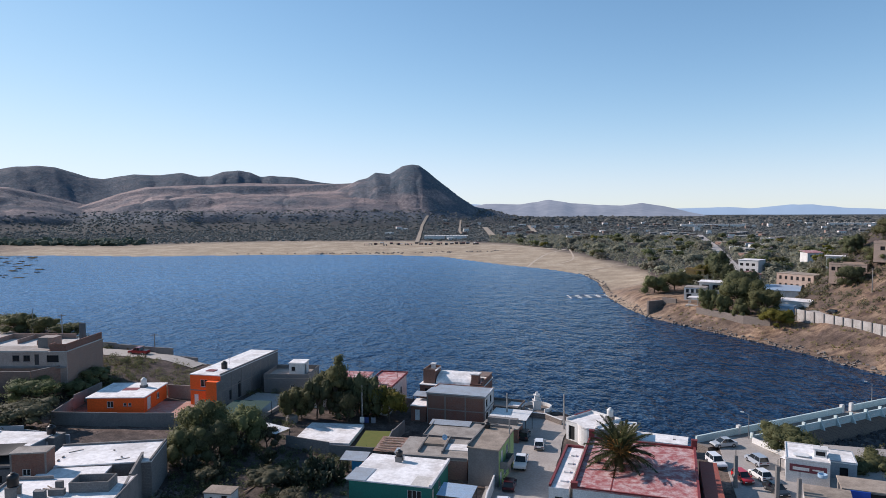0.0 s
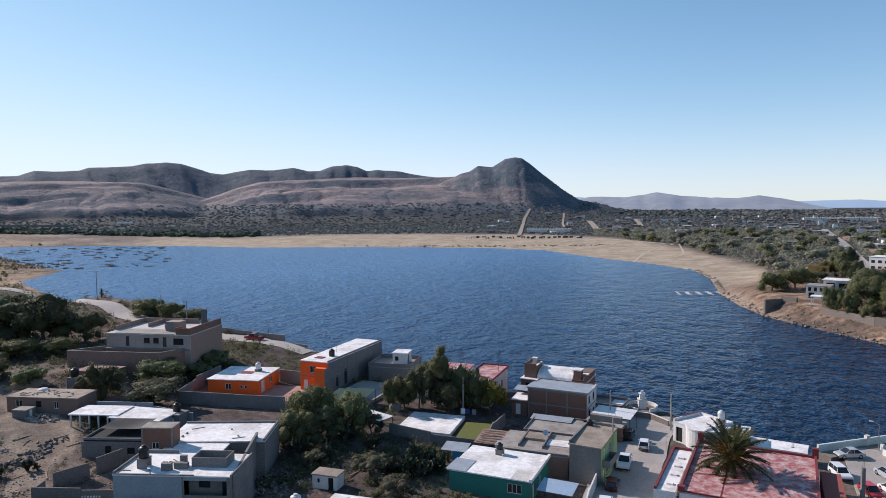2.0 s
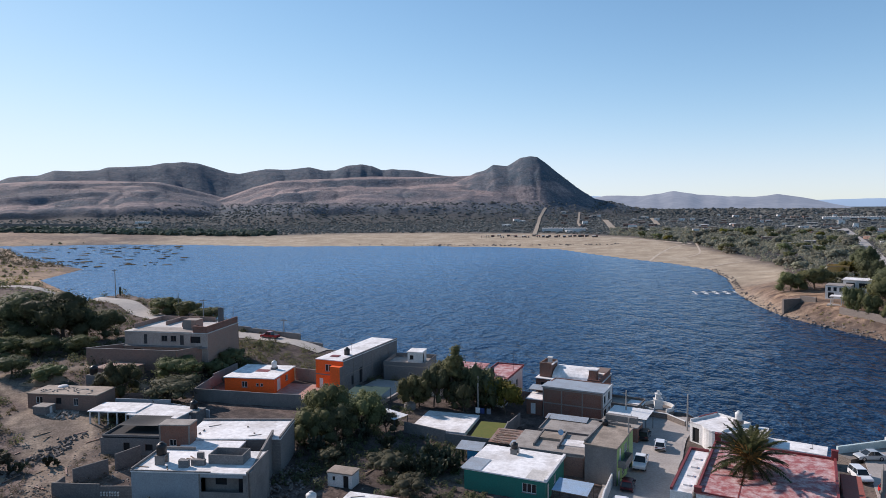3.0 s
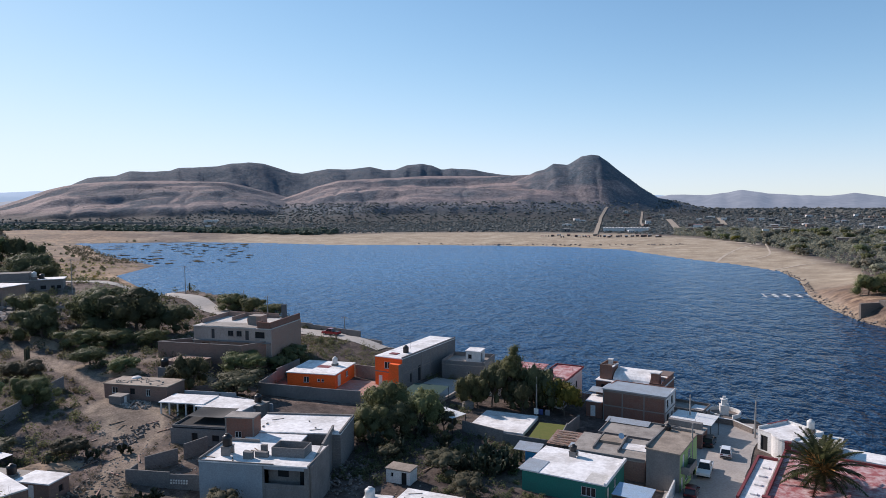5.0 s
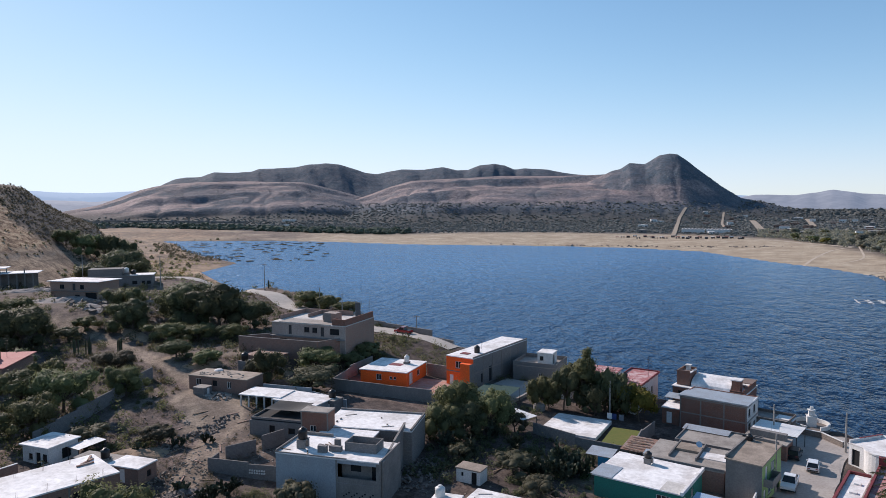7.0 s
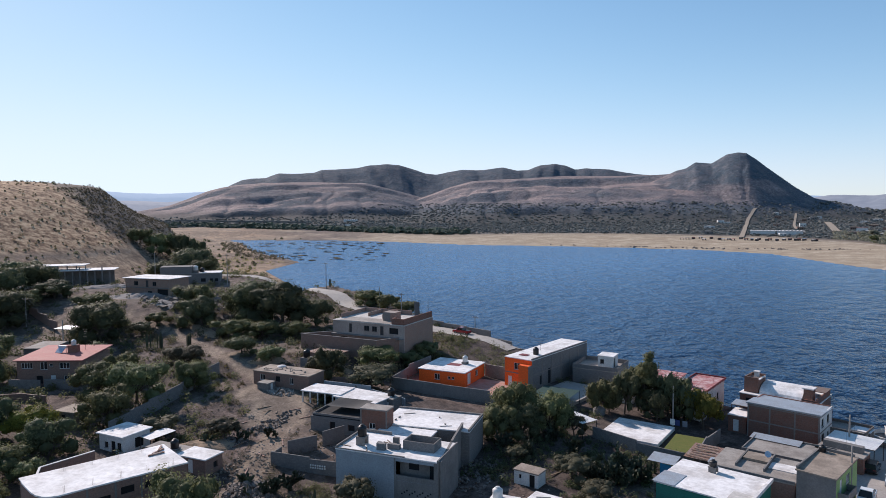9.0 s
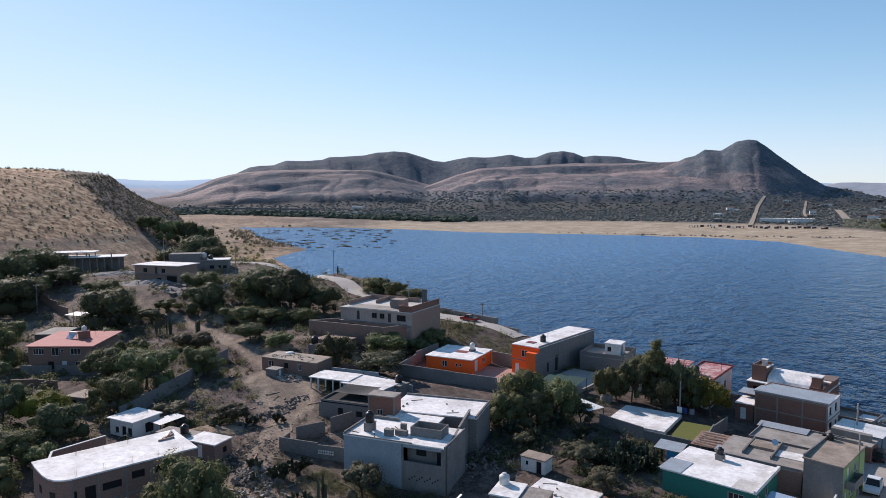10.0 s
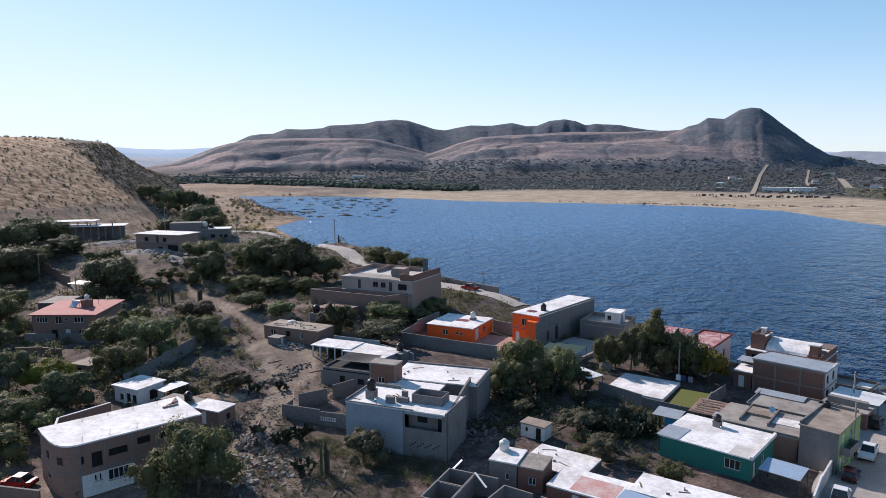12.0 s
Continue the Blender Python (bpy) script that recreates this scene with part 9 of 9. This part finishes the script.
for (px, py), (qx, qy) in zip(wall_pts, wall_pts[1:]):
    L, a = math.hypot(qx - px, qy - py), math.degrees(math.atan2(qy - py, qx - px))
    o = part("bay", boxes((0, L, -0.2, 0.2, -6, 4.9)), paint("grey_white_wall", (0.46, 0.44, 0.42), 0.9, (0.26, 0.23, 0.21), 0.6, 0.35, 3.0, streak=True), e)
    o.matrix_basis = pose(px, py, 4.9, 0, 0, a)
    o = part("fill", boxes((-0.5, L + 0.5, 0.2, 8.5, -6, 4.0)), ROAD, e, "pale road surface on fill")
    o.matrix_basis = pose(px, py, 4.9, 0, 0, a)
    for k in range(4):
        o = part("pier", boxes((k * L / 4 - 0.2, k * L / 4 + 0.2, -0.45, -0.2, -6, 5.0)), CONCRETE, e)
        o.matrix_basis = pose(px, py, 4.9, 0, 0, a)
pens = thing("fish_pens", pose(64.0, 334.0, 0.0, 0, 0, 8), "floating white-framed fish pens on the lake", "fish pens")
for i in range(4):
    for k in range(2):
        x0, y0 = 5.2 * i + 1.0 * k, 6.0 * k
        part("float_frame", boxes((x0, x0 + 4.4, y0, y0 + 0.2, -0.1, 0.18), (x0, x0 + 4.4, y0 + 4.75, y0 + 4.95, -0.1, 0.18), (x0, x0 + 0.2, y0 + 0.2, y0 + 4.75, -0.1, 0.18), (x0 + 4.2, x0 + 4.4, y0 + 0.2, y0 + 4.75, -0.1, 0.18)), WHITE_PLASTIC, pens)

# ---------------------------------------------------------------- the far plain: roads, villages, viaduct
rnd = random.Random(8)
protos = []
for wl_, rf in ((WHITE_WALL, WHITE_ROOF), (PINK_BRICK, GREY_ROOF), (WHITE_WALL, GREY_ROOF), (BLOCK, PALE_ROOF), (ADOBE, TAN_ROOF), (WHITE_WALL, RED_ROOF)):
    p = house("house", "small flat-roofed village house", 0, 0, 0, 11.0, 9.0, 0, 4.2 + 0.8 * (len(protos) % 3), wl_, rf, [("f", 1.4, 1.0, 1.6, 1.5, H_), ("f", 4.6, 0.0, 1.2, 2.2, H_), ("f", 7.6, 1.0, 1.8, 1.5, H_), ("r", 3.0, 1.0, 1.6, 1.5, H_), ("l", 3.0, 1.0, 1.6, 1.5, H_)], over=0.2)
    p["group"] = "village houses on the plain"
    protos.append(p)
    FOOT.pop()
spots = []
while len(spots) < 190:
    b, dd = rnd.uniform(-35, 4.5), rnd.uniform(870, 1900)
    if rnd.random() < 0.30:
        b, dd = rnd.uniform(-27, -15), rnd.uniform(430, 1100)
    if rnd.random() < 0.06:
        b, dd = rnd.uniform(32, 48), rnd.uniform(960, 1200)
    x, y = -dd * math.sin(radians(b)), dd * math.cos(radians(b))
    if float(shore(np.array([x]), np.array([y]))[0]) < (130 if dd < 800 else 205) or not clear_of(x, y, 4) or g(x, y) > 40:
        continue
    if b > -12 and dd > 1500:
        continue
    spots.append((x, y))
for i, (x, y) in enumerate(spots):
    m = on_ground(x, y, rnd.choice((-20, -12, 8, 70)) + rnd.uniform(-8, 8), 0.1) @ Matrix.Diagonal((rnd.uniform(0.6, 1.3), rnd.uniform(0.6, 1.2), rnd.uniform(0.7, 1.1), 1))
    if i < len(protos):
        protos[i].matrix_basis = m
    else:
        copy_thing(protos[rnd.choice((0, 1, 1, 2, 3, 3, 3, 4, 5))], m)
for x, y, L, a, lab in ((470, 1330, 120, -12, "long white greenhouse roof on the plain"), (760, 1330, 120, -20, "long white greenhouse roof by the hills"), (-802, 1165, 26, 30, "white shed among trees"), (-26, 925, 60, 0, "long white wall of a sports ground")):
    e = thing("greenhouse" if L > 50 else "shed", on_ground(x, y, a), lab, "greenhouse" if L > 50 else "shed")
    bm = bmesh.new()
    for k in range(max(1, int(L / 30))):
        box(bm, k * 30, k * 30 + 28, 0, 14, -1, 4.5)
    part("shell", bm, WHITE_WALL, e)
    bm = sheet_mesh(L, 14.4, 4.0, 0.3, 0.05)
    s_ = part("roof_sheet", bm, WHITE_ROOF, e)
    s_.matrix_basis = pose(0, -0.2, 4.9)
via = thing("viaduct", pose(-964, 873, 18.6, 0, 1.36, 35.3), "long pale concrete viaduct across the valley", "bridge")
part("deck", boxes((0, 234, 0, 12, -1.6, 0)), CONCRETE, via)
part("parapet", boxes((0, 234, -0.3, 0, -0.9, 0.9)), CONCRETE, via)
for i in range(9):
    part("pillar", boxes((6 + 26 * i, 8.4 + 26 * i, 2, 10, -16, -1.6)), CONCRETE, via)
for i in range(26):
    e = thing("market_stall", on_ground(40 - 5.2 * i + rnd.uniform(-2, 2), 800 + rnd.uniform(-14, 14), rnd.random() * 90), "small stall with a coloured awning on the beach", "stall", "stalls on the beach")
    part("canopy", boxes((-1.8, 1.8, -1.5, 1.5, 2.0, 2.25)), (RED_ROOF, WHITE_ROOF, BLUE_SHEET, RED_TRIM, DARK_CONCRETE)[i % 5], e)
    for sx in (-1.6, 1.6):
        part("leg", boxes((sx - 0.08, sx + 0.08, -1.3, 1.3, -0.3, 2.0)), FRAME_DARK, e)

# far blue hills, the end of the view; haze is put into their colour and glow
haze = bpy.data.materials.new("blue_haze")
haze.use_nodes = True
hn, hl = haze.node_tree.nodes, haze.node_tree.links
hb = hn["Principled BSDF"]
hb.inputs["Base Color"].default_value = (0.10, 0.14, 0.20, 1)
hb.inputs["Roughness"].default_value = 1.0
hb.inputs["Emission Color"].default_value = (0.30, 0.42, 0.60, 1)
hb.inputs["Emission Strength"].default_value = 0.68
near_haze = paint("purple_grey_haze", (0.18, 0.18, 0.19), 1.0, (0.10, 0.105, 0.115), 0.7, 0.006, 0.03, bump=0)
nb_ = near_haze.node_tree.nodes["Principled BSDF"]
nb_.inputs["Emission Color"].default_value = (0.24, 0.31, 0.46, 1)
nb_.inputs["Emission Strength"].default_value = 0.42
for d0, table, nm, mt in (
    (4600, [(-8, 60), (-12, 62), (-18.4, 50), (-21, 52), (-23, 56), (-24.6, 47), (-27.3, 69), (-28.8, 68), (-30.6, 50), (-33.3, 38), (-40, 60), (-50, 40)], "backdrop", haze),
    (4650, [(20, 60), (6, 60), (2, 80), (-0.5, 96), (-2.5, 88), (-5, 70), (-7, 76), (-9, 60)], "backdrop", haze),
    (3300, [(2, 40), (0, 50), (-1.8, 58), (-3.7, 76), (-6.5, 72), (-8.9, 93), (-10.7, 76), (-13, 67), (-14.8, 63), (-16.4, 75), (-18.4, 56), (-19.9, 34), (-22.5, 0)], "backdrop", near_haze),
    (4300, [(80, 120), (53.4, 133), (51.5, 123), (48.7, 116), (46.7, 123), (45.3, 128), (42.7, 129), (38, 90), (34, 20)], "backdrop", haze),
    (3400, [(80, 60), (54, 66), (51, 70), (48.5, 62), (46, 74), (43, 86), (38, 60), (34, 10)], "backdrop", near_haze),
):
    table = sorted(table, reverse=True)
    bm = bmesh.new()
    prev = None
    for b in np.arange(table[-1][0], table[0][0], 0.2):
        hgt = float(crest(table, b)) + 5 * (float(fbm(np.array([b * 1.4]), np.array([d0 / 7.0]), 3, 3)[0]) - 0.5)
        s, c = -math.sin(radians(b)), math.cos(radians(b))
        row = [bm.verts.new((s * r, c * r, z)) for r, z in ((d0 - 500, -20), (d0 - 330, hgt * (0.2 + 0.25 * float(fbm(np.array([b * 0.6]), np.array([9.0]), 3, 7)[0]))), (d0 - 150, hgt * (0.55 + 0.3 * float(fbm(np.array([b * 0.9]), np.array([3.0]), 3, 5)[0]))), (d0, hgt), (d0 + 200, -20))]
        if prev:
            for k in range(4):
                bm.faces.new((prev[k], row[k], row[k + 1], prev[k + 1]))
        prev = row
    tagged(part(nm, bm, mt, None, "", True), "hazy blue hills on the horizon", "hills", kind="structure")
